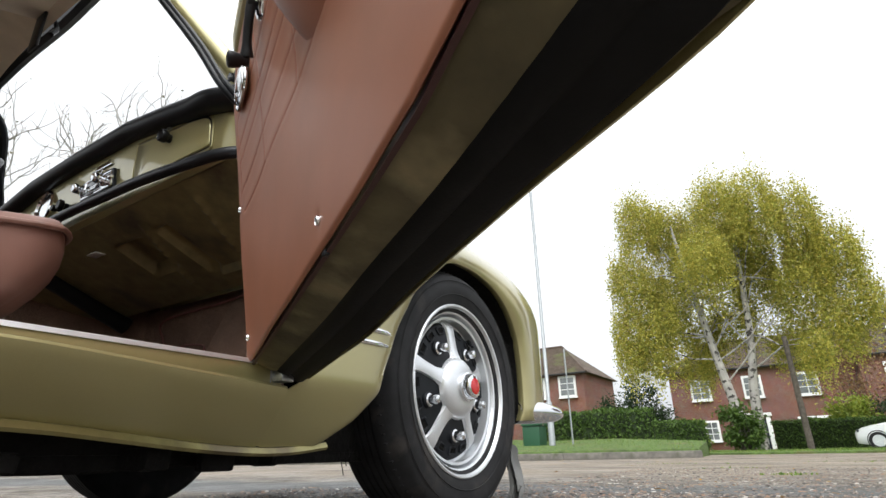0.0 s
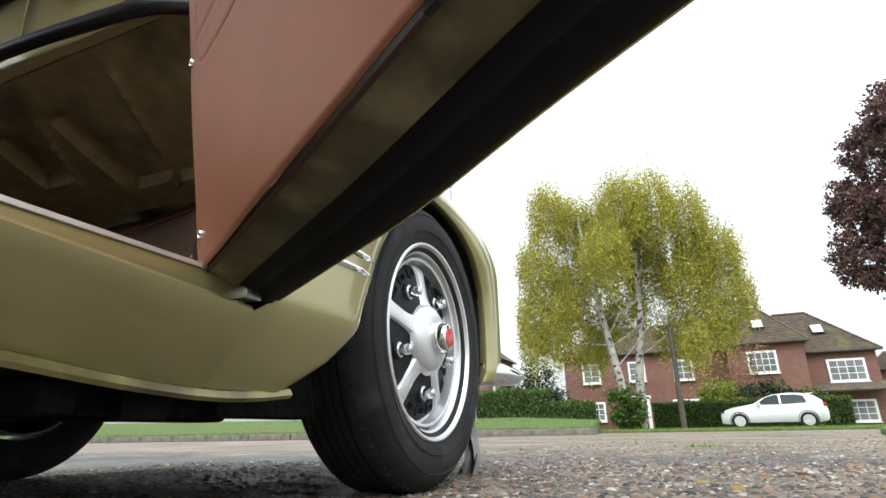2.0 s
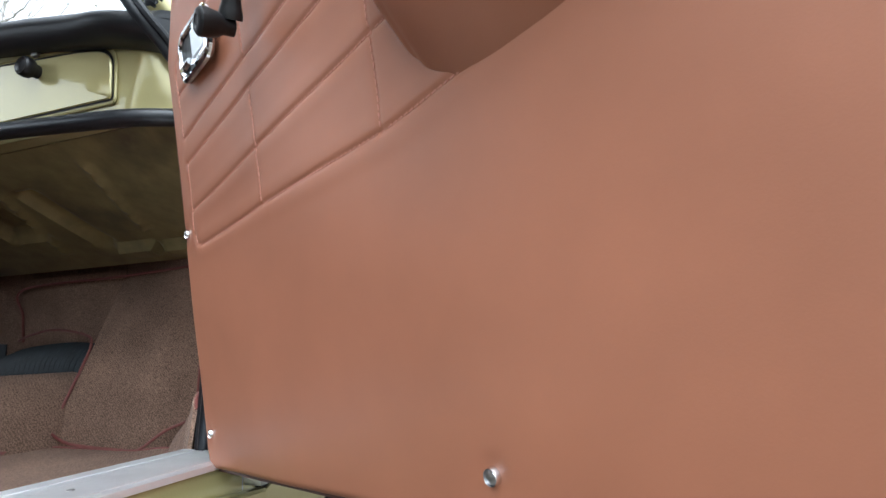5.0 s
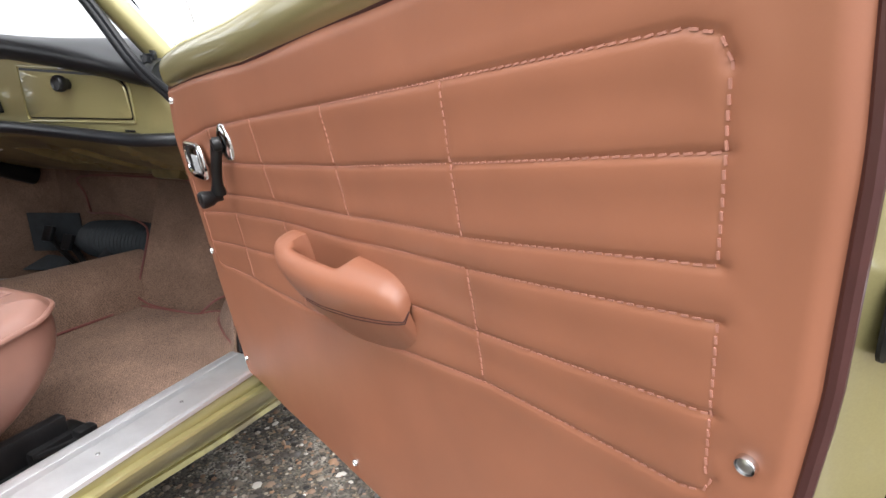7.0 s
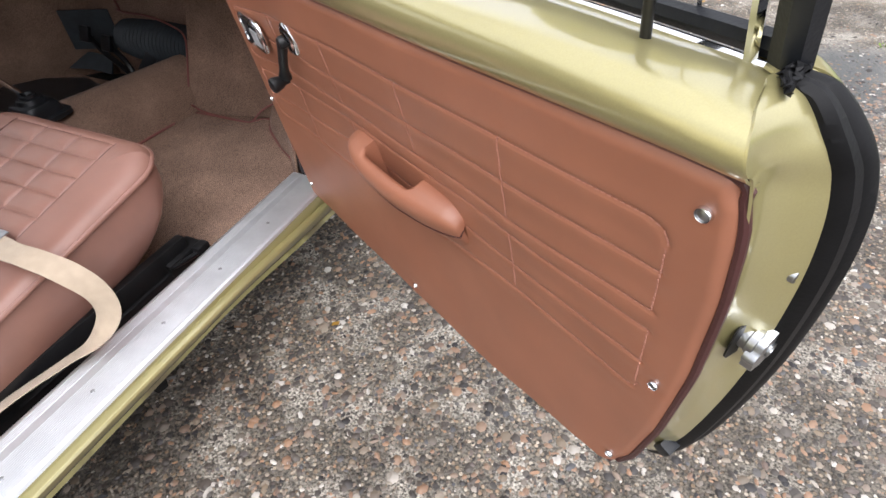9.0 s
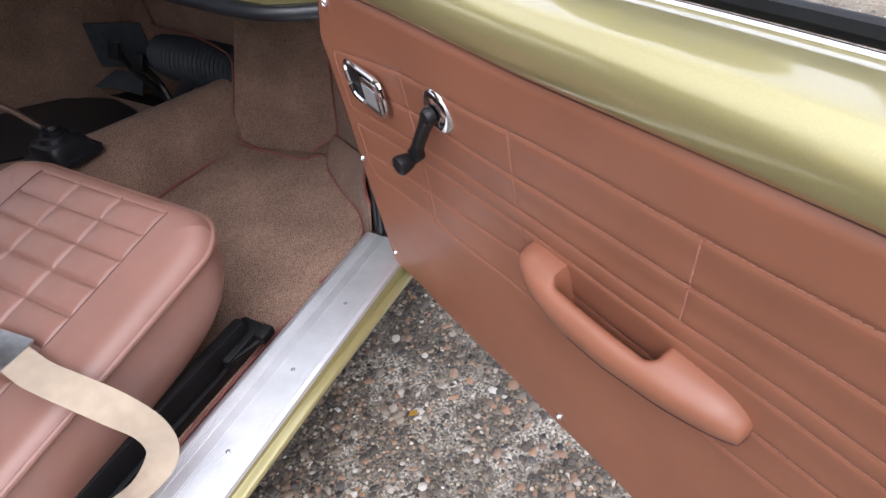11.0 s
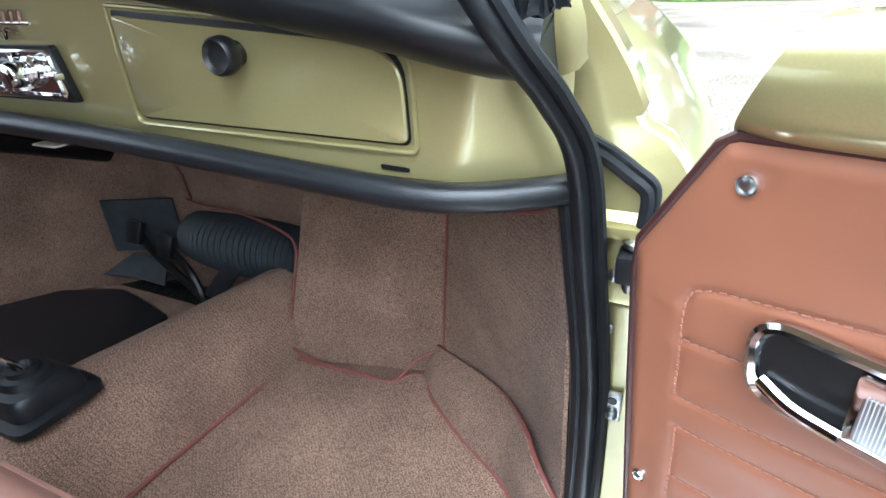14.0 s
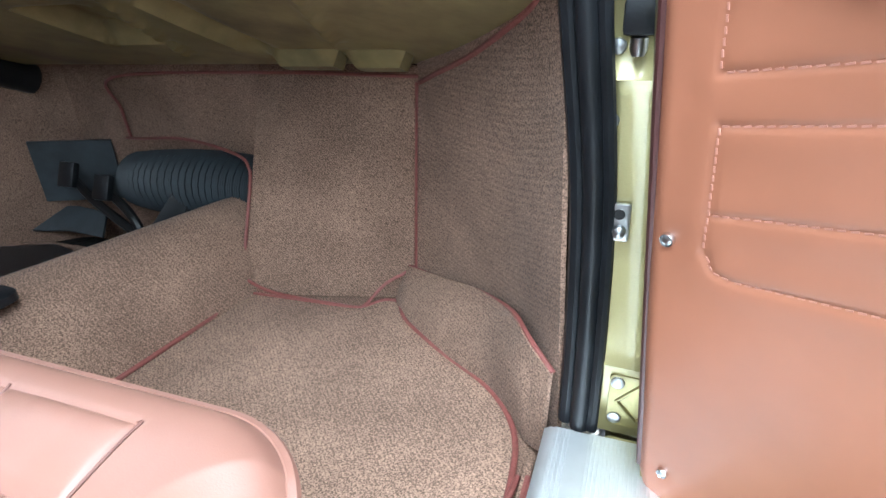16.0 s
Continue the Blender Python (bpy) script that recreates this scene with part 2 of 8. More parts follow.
BLACK_METAL = material("black_painted_metal", (0.0075, 0.0075, 0.008), rough=0.38, spread=0.3, scale=30, fine=200, bump=0.1, spec=0.3)
UNDERSEAL = material("black_underseal", (0.007, 0.0065, 0.006), rough=0.9, spread=0.5, scale=20, fine=60, bump=0.8, depth=0.01, spec=0.15)
CHROME = material("chrome", (0.75, 0.76, 0.78), rough=0.07, metal=1.0, spread=0.03, scale=30, bump=0.0)
STEEL = material("dull_steel", (0.36, 0.37, 0.38), rough=0.32, metal=1.0, spread=0.15, scale=120, fine=500, bump=0.1)
ALU = material("ribbed_aluminium", (0.8, 0.82, 0.84), rough=0.5, metal=1.0, spread=0.06, scale=25, fine=400, bump=0.05)
SILVER = material("silver_wheel_paint", (0.70, 0.72, 0.74), rough=0.34, metal=0.6, spread=0.05, scale=400, fine=900, bump=0.03, coat=0.3)
WHEEL_BLACK = material("satin_black_wheel_paint", (0.008, 0.0095, 0.012), rough=0.55, spread=0.3, scale=40, fine=300, bump=0.1, spec=0.25)
TYRE = material("tyre_rubber", (0.013, 0.013, 0.014), rough=0.72, spread=0.45, scale=18, fine=250, bump=0.4, depth=0.001, stain=(0.035, 0.031, 0.028), stain_scale=14, spec=0.3)
RED_BADGE = material("red_enamel", (0.5, 0.012, 0.015), rough=0.25, spread=0.05, coat=0.6, bump=0.0)
WEBBING = material("beige_webbing", (0.34, 0.27, 0.195), rough=0.75, spread=0.08, scale=60, fine=1400, bump=0.5, depth=0.0006, sheen=0.2)
GREY_RUBBER = material("blue_grey_rubber_mat", (0.022, 0.029, 0.035), rough=0.55, spread=0.2, scale=40, fine=700, bump=0.5, depth=0.001)
HEADLINER = material("cream_headliner", (0.5, 0.42, 0.32), rough=0.7, spread=0.1, scale=20, fine=300, bump=0.3)
BROWN_CARD = material("maroon_trim_card", (0.1, 0.035, 0.028), rough=0.5, spread=0.15, scale=30, fine=300, bump=0.3)
WHITE_CARPAINT = material("white_car_paint", (0.75, 0.76, 0.77), rough=0.3, spread=0.02, coat=0.8, bump=0.0)
DARK_GLASS = material("dark_window_glass", (0.03, 0.035, 0.04), rough=0.05, spread=0.2, scale=2, bump=0.0, spec=0.8)
CAR_GLASS = material("tinted_car_glass", (0.016, 0.022, 0.022), rough=0.18, spread=0.2, scale=2, bump=0.0, spec=0.2)
CLEAR = glass("clear_glass")


def carpet_material():
    mat = material("brown_loop_carpet", (0.198, 0.127, 0.092), rough=0.95, spread=0.55, scale=620, fine=560, bump=0.6, depth=0.0018, sheen=0.05, spec=0.1)
    nt = mat.node_tree
    bsdf = nt.nodes["Principled BSDF"]
    pos = [n for n in nt.nodes if n.bl_idname == "ShaderNodeTexCoord"][0].outputs["Object"]
    for ramp in [n for n in nt.nodes if n.bl_idname == "ShaderNodeValToRGB"]:
        ramp.color_ramp.elements[0].position, ramp.color_ramp.elements[1].position = 0.38, 0.62
    ribs = nt.nodes.new("ShaderNodeTexWave")
    ribs.wave_type, ribs.bands_direction = "BANDS", "DIAGONAL"
    ribs.inputs["Scale"].default_value, ribs.inputs["Distortion"].default_value, ribs.inputs["Detail Scale"].default_value = 95.0, 3.2, 20.0
    nt.links.new(pos, ribs.inputs["Vector"])
    old = bsdf.inputs["Base Color"].links[0].from_socket
    mix = nt.nodes.new("ShaderNodeMix")
    mix.data_type, mix.blend_type = "RGBA", "MULTIPLY"
    mix.inputs["Factor"].default_value = 0.20
    nt.links.new(old, mix.inputs["A"])
    nt.links.new(ribs.outputs["Color"], mix.inputs["B"])
    # worn, lighter blotches
    wear = nt.nodes.new("ShaderNodeTexNoise")
    wear.inputs["Scale"].default_value, wear.inputs["Detail"].default_value = 7.0, 5.0
    nt.links.new(pos, wear.inputs["Vector"])
    soft = nt.nodes.new("ShaderNodeMapRange")
    soft.inputs["From Min"].default_value, soft.inputs["From Max"].default_value = 0.3, 0.75
    soft.inputs["To Min"].default_value, soft.inputs["To Max"].default_value = 0.8, 1.35
    nt.links.new(wear.outputs["Fac"], soft.inputs["Value"])
    out = nt.nodes.new("ShaderNodeVectorMath")
    out.operation = "SCALE"
    nt.links.new(mix.outputs["Result"], out.inputs[0])
    nt.links.new(soft.outputs["Result"], out.inputs["Scale"])
    nt.links.new(out.outputs["Vector"], bsdf.inputs["Base Color"])
    return mat


CARPET = carpet_material()


# ---- ground ----
def ground_material():
    mat = bpy.data.materials.new("exposed_aggregate_concrete")
    mat.use_nodes = True
    nt = mat.node_tree
    N, L = nt.nodes, nt.links
    bsdf = N["Principled BSDF"]
    pos = N.new("ShaderNodeTexCoord").outputs["Object"]

    def noise_at(scale, detail=4.0):
        n = N.new("ShaderNodeTexNoise")
        n.inputs["Scale"].default_value, n.inputs["Detail"].default_value = scale, detail
        L.new(pos, n.inputs["Vector"])
        return n.outputs["Fac"]

    def ramp(fac, stops):
        r = N.new("ShaderNodeValToRGB")
        while len(r.color_ramp.elements) < len(stops):
            r.color_ramp.elements.new(0.5)
        for e, (p, c) in zip(r.color_ramp.elements, stops):
            e.position, e.color = p, (*c, 1)
        L.new(fac, r.inputs["Fac"])
        return r.outputs["Color"]

    def mixed(fac, a, b, blend="MIX"):
        m = N.new("ShaderNodeMix")
        m.data_type, m.blend_type = "RGBA", blend
        if isinstance(fac, float):
            m.inputs["Factor"].default_value = fac
        else:
            L.new(fac, m.inputs["Factor"])
        for key, val in (("A", a), ("B", b)):
            if isinstance(val, tuple):
                m.inputs[key].default_value = (*val, 1)
            else:
                L.new(val, m.inputs[key])
        return m.outputs["Result"]

    def maths(op, a, b):
        m = N.new("ShaderNodeMath")
        m.operation = op
        for i, val in enumerate((a, b)):
            if isinstance(val, float):
                m.inputs[i].default_value = val
            else:
                L.new(val, m.inputs[i])
        return m.outputs[0]

    cells = N.new("ShaderNodeTexVoronoi")
    cells.inputs["Scale"].default_value = 105.0
    L.new(pos, cells.inputs["Vector"])
    split = N.new("ShaderNodeSeparateColor")
    L.new(cells.outputs["Color"], split.inputs["Color"])
    stones = ramp(split.outputs["Red"], [(0.0, (0.035, 0.033, 0.034)), (0.25, (0.13, 0.10, 0.076)), (0.5, (0.21, 0.18, 0.15)), (0.75, (0.30, 0.215, 0.145)), (1.0, (0.56, 0.52, 0.46))])
    mortar = ramp(noise_at(160, 6.0), [(0.35, (0.022, 0.020, 0.018)), (0.65, (0.20, 0.178, 0.152))])
    inside = N.new("ShaderNodeMapRange")
    inside.inputs["From Min"].default_value, inside.inputs["From Max"].default_value = 0.36, 0.5
    inside.inputs["To Min"].default_value, inside.inputs["To Max"].default_value = 1.0, 0.0
    L.new(cells.outputs["Distance"], inside.inputs["Value"])
    base = mixed(inside.outputs["Result"], mortar, stones)
    # damp, mossy and dusty blotches
    # pale cement skin where the surface is less worn, then the damp patches
    cement = ramp(noise_at(170, 8.0), [(0.38, (0.06, 0.055, 0.048)), (0.60, (0.56, 0.53, 0.49))])
    skin = ramp(maths("ADD", maths("MULTIPLY", noise_at(8.0, 9.0), 0.8), maths("MULTIPLY", noise_at(55.0, 5.0), 0.25)), [(0.51, (0, 0, 0)), (0.62, (0.85, 0.85, 0.85))])
    base = mixed(skin, base, cement)
    base = mixed(0.6, base, ramp(noise_at(2.2, 8.0), [(0.40, (0.30, 0.275, 0.245)), (0.60, (1.0, 1.0, 1.0))]), "MULTIPLY")
    # smoother pale concrete farther along the road, a dark tarmac strip across
    sep = N.new("ShaderNodeSeparateXYZ")
    L.new(pos, sep.inputs["Vector"])

    def band(value, lo, hi):
        r = N.new("ShaderNodeMapRange")
        r.inputs["From Min"].default_value, r.inputs["From Max"].default_value = lo, hi
        L.new(value, r.inputs["Value"])
        return r.outputs["Result"]

    wob = maths("MULTIPLY", maths("SUBTRACT", noise_at(1.1, 5.0), 0.5), 1.3)
    yy = maths("ADD", sep.outputs["Y"], wob)
    road = mixed(1.0, ramp(noise_at(0.9, 8.0), [(0.3, (0.15, 0.128, 0.108)), (0.48, (0.27, 0.235, 0.20)), (0.7, (0.38, 0.335, 0.29))]), ramp(noise_at(38, 8.0), [(0.35, (0.42, 0.41, 0.40)), (0.65, (1.12, 1.10, 1.06))]), "MULTIPLY")
    base = mixed(band(yy, 2.6, 3.4), base, road)
    strip = maths("MULTIPLY", band(yy, 1.2, 1.4), maths("SUBTRACT", 1.0, band(yy, 2.0, 2.25)))
    tar = ramp(noise_at(240, 4.0), [(0.3, (0.045, 0.052, 0.06)), (0.7, (0.11, 0.12, 0.13))])
    base = mixed(maths("MULTIPLY", strip, 0.8), base, tar)
    warm = N.new("ShaderNodeVectorMath")
    warm.operation = "MULTIPLY"
    L.new(base, warm.inputs[0])
    warm.inputs[1].default_value = (1.0, 0.97, 0.89)
    L.new(warm.outputs["Vector"], bsdf.inputs["Base Color"])
    wet = ramp(noise_at(1.7, 5.0), [(0.4, (0.5, 0.5, 0.5)), (0.62, (0.85, 0.85, 0.85))])
    L.new(wet, bsdf.inputs["Roughness"])
    height = maths("ADD", maths("MULTIPLY", inside.outputs["Result"], 0.7), maths("MULTIPLY", noise_at(220, 5.0), 0.6))
    relief = N.new("ShaderNodeBump")
    relief.inputs["Strength"].default_value, relief.inputs["Distance"].default_value = 1.0, 0.008
    L.new(height, relief.inputs["Height"])
    L.new(relief.outputs["Normal"], bsdf.inputs["Normal"])
    return mat


GROUND = ground_material()
GRASS = material("mown_grass", (0.095, 0.155, 0.030), rough=0.9, spread=0.45, scale=9, fine=120, bump=1.0, depth=0.03, stain=(0.13, 0.13, 0.04), stain_scale=1.3)
KERB = material("weathered_kerb_stone", (0.15, 0.14, 0.12), rough=0.85, spread=0.25, scale=12, fine=150, bump=0.4, depth=0.004, stain=(0.08, 0.085, 0.05), stain_scale=5)

geo = Geo()
xs = np.concatenate([np.linspace(-1500, -40, 8), np.linspace(-30, 30, 41), np.linspace(40, 1500, 8)])
ys = np.concatenate([np.linspace(-1500, -40, 8), np.linspace(-30, 60, 61), np.linspace(80, 1500, 8)])
geo.sheet([[(x, y, 0.0) for x in xs] for y in ys[::-1]])
single("ground", geo, GROUND, "worn exposed-aggregate concrete and patched road", "ground", kind="structure")


# ---- the open classic coupe ----
MID = -0.73  # the car's middle line


def mirror(p):
    return (2 * MID - p[0], p[1], p[2])


coupe = thing("classic_car", (MID, 0.3, 0.0), "olive gold classic two-door coupe with its door open", "car")


def hub_r(a):
    """Radius of the wheel arch by the angle about the hub, in degrees."""
    at = [-40, -20, 6, 27, 56, 86, 112, 133, 154, 174, 187.7, 193.2, 195.6, 197]
    r = [0.335, 0.338, 0.348, 0.366, 0.352, 0.318, 0.302, 0.30, 0.308, 0.336, 0.372, 0.421, 0.466, 0.512]
    return float(np.interp(a, at, r))


HUB = (0.64, 0.305)


def fender_x(y, z, s):
    """The outer skin's distance from the middle, s metres from the arch's lip."""
    def ease(t):
        t = min(1.0, max(0.0, t))
        return t * t * (3 - 2 * t)
    lip = 0.058 - 0.052 * ease((y - 0.05) / 1.35) - 0.006 * ease((0.22 - y) / 0.165)
    x = lip + 0.026 * (1 - math.exp(-s / 0.025)) * ease((y - 0.08) / 0.40)
    x -= 2.6 * max(0.0, z - 0.54) ** 2 + 0.62 * max(0.0, y - 0.92) ** 2 + (0.064 - 0.02 * ease((y - 0.06) / 0.3)) * (max(0.0, 0.268 - z) / 0.105) ** 1.4
    return x


def fender(flip=False):
    rows = []
    for a in np.linspace(-12, 197, 170):
        ca, sa = math.cos(radians(a)), math.sin(radians(a))
        r0 = hub_r(a)
        limits = []
        if ca > 1e-4:
            limits.append((1.36 - HUB[0]) / ca)
        if ca < -1e-4:
            # the rear edge steps forward in a rounded corner above the sill
            edge = 0.055
            for _ in range(4):
                edge = float(np.interp(HUB[1] + sa * (edge - HUB[0]) / ca, [0.242, 0.248, 0.254, 0.266, 0.285], [0.055, 0.066, 0.077, 0.090, 0.098]))
            limits.append((edge - HUB[0]) / ca)
        if sa > 1e-4:
            limits.append((0.80 - HUB[1]) / sa)
        if sa < -1e-4:
            limits.append(((0.235 if ca > 0 else 0.16) - HUB[1]) / sa)
        far = max(min(limits), r0 + 0.004)
        row = []
        for inset in (0.016, 0.008, 0.002):
            y, z = HUB[0] + ca * (r0 + 0.004 * (inset > 0.01)), HUB[1] + sa * (r0 + 0.004 * (inset > 0.01))
            row.append((fender_x(y, z, 0) - inset, y, z))
        for k in (0.0, 0.012, 0.03, 0.055, 0.09, 0.13, 0.18, 0.24, 0.30, 0.37, 0.44, 0.52, 0.60, 0.68, 0.76, 0.84, 0.92, 1.0):
            r = r0 + (far - r0) * k
            y, z = HUB[0] + ca * r, HUB[1] + sa * r
            row.append((fender_x(y, z, r - r0), y, z))
        rows.append(row)
    if flip:
        rows = [[mirror(p) for p in row] for row in reversed(rows)]
    return Geo().sheet(rows, 0.0025)


part("front_fender", fender(), PAINT, coupe)
part("front_fender", fender(True), PAINT, coupe)


def top_skin():
    """Bonnet and the tops of the fenders, from the windscreen to the nose."""
    rows = []
    for y in np.linspace(0.055, 1.42, 22):
        row = []
        edge = fender_x(min(y, 1.36), 0.80, 0.4)
        for k in np.linspace(-1, 1, 33):
            x = MID + k * (edge - MID)
            z = 0.80 + 0.075 * (1 - k * k) ** 0.5 - 0.25 * max(0.0, y - 0.75) ** 2
            z -= 0.05 * math.exp(-((abs(k) - 0.72) / 0.12) ** 2)
            if y < 0.3:
                z += 0.035 * (0.3 - y) / 0.3 * (1 - k * k)
            row.append((x, y - (0.12 * k * k if y > 1.3 else 0), z))
        rows.append(row)
    return Geo().sheet(rows, 0.003)


part("bonnet", top_skin(), PAINT, coupe)
nose = Geo().sheet([[(MID + k * (0.64 - 0.05 * q), 1.40 - 0.14 * k * k - 0.1 * (1 - q), 0.25 + 0.45 * q) for k in np.linspace(-1, 1, 17)] for q in np.linspace(0, 1, 8)], 0.003)
part("nose_panel", nose, PAINT, coupe)

# bumper with its chrome overrider
blade = curve_through([(-0.06, 1.0, 0.262), (-0.05, 1.14, 0.262), (-0.12, 1.32, 0.265), (-0.4, 1.43, 0.27), (MID, 1.46, 0.27), (-1.06, 1.43, 0.27), (-1.34, 1.32, 0.265), (-1.44, 1.12, 0.262)], 6)
bumper = part("bumper", Geo().sweep(blade, 0.042, 10, squash=0.4, up=(0, 0, 1)), CHROME, coupe, "chrome front bumper")
tip = curve_through([(-0.03, 1.0, 0.262), (0.012, 1.08, 0.262), (0.038, 1.16, 0.26), (0.048, 1.20, 0.258)], 5)
part("bumper_end", Geo().sweep(tip, [0.044 * (1 - (i / 15) ** 2.2) + 0.004 for i in range(16)], 14, squash=0.75, up=(0, 0, 1)), CHROME, bumper, "chrome bumper end")

def sill_low(y):
    """Height of the sill's lower edge, which climbs a little towards the rear."""
    t = min(1.0, max(0.0, (0.075 - y) / 0.42))
    return 0.160 + 0.032 * t * t * (3 - 2 * t)


def sill_edge(y):
    """Height of the sill's outer shoulder, a step below the tread plate."""
    return float(np.interp(y, [-0.6, -0.27, -0.10, 0.03, 0.056], [0.271, 0.265, 0.255, 0.248, 0.246]))


# sill below the door opening: a ledge, the shoulder, and the side that tucks under
SILL = [(-0.01, 0.279), (0.034, 0.279), (0.0355, 0.272)] + [(0.052 - 0.064 * (max(0.0, 0.268 - z) / 0.105) ** 1.4, z) for z in (0.268, 0.262, 0.254, 0.244, 0.232, 0.22, 0.206, 0.192, 0.178, 0.168, 0.162)] + [(-0.014, 0.168)]
for side in (1, -1):
    rows = []
    for y in np.linspace(-1.25, 0.056, 24):
        low, top = sill_low(y), sill_edge(y)
        row = [(x, y, z) for x, z in SILL[:3]] + [(0.0358, y, top + 0.003), (0.040, y, top + 0.0015), (0.0475, y, top + 0.003), (0.0505, y, top + 0.002)]
        rows.append(row + [(x, y, top - (0.268 - z) * (top - low) / 0.108) for x, z in SILL[3:]])
    if side < 0:
        rows = [[mirror(p) for p in row] for row in reversed(rows)]
    sill = part("sill", Geo().sheet(rows, 0.002), PAINT, coupe, "olive gold body sill")
    if side > 0:
        lip = curve_through([(-0.010, y, sill_low(y) - 0.003) for y in np.linspace(-1.2, 0.05, 14)] + [(-0.004, 0.12, 0.158), (-0.006, 0.20, 0.166)], 4)
        part("sill_flange", Geo().sweep(lip, 0.006, 6, squash=1.6), PAINT_OLD, sill)
        # the seam where the fender is leaded to the sill
        seam = []
        for z in (0.262, 0.25, 0.235, 0.22, 0.205, 0.19, 0.176):
            y = 0.052 - 0.06 * ((0.262 - z) / 0.09) ** 1.6
            seam.append((0.0522 - 0.064 * ((0.268 - z) / 0.105) ** 1.4, y, sill_edge(y) - (0.268 - z) * (sill_edge(y) - sill_low(y)) / 0.108))
        part("panel_seam", Geo().sweep(seam, 0.0013, 5), UNDERSEAL, sill)

# alloy tread plate with ribs and screws
profile = [(-0.068, 0.272), (-0.067, 0.283), (-0.062, 0.286)]
for i in range(24):
    x = -0.058 + i * 0.0036
    if not 0.2 < (i % 24) / 24 < 0.36:
        profile += [(x, 0.2862), (x + 0.0009, 0.2874), (x + 0.0019, 0.2874), (x + 0.0026, 0.2862)]
profile += [(0.030, 0.2862), (0.034, 0.285), (0.036, 0.28)]
tread = part("tread_plate", Geo().sheet([[(x, y, z) for x, z in profile] for y in np.linspace(-1.15, 0.045, 8)], 0.0015), ALU, coupe, "ribbed aluminium tread plate")
for y in (-0.132, -0.279, -0.423, -0.57, -0.72, -0.9):
    part("screw", Geo().lathe([(0.0042, 0), (0.004, 0.0012), (0.0026, 0.0024), (0.0008, 0.0026)], 10, Matrix.Translation((-0.001, y, 0.287))), STEEL, tread)

# chrome mouldings and badge on the fender
moulding = []
for z0, y0, y1 in ((0.343, 0.08, 0.284), (0.368, 0.11, 0.300)):
    line = [(fender_x(y, z0, abs(math.hypot(y - HUB[0], z0 - HUB[1]) - hub_r(174))) + 0.003, y, z0) for y in np.linspace(y0, y1, 9)]
    part("chrome_moulding", Geo().sweep(line, [0.0045] * 7 + [0.004, 0.002], 8, squash=1.2, up=(0, 0, 1)), CHROME, coupe, "thin chrome side moulding")
bx = fender_x(0.252, 0.405, 0.08)
badge = part("badge", Geo().lathe([(0.026, 0), (0.026, 0.003), (0.022, 0.006), (0.0, 0.007)], 24, turn(bx - 0.001, 0.252, 0.405, (1, 0, 0)) @ Matrix.Diagonal((0.6, 1.2, 1, 1))), CHROME, coupe, "small oval chrome badge")
part("badge_face", Geo().lathe([(0.018, 0), (0.016, 0.003), (0.0, 0.003)], 20, turn(bx + 0.004, 0.252, 0.405, (1, 0, 0)) @ Matrix.Diagonal((0.6, 1.2, 1, 1))), BLACK_METAL, badge)


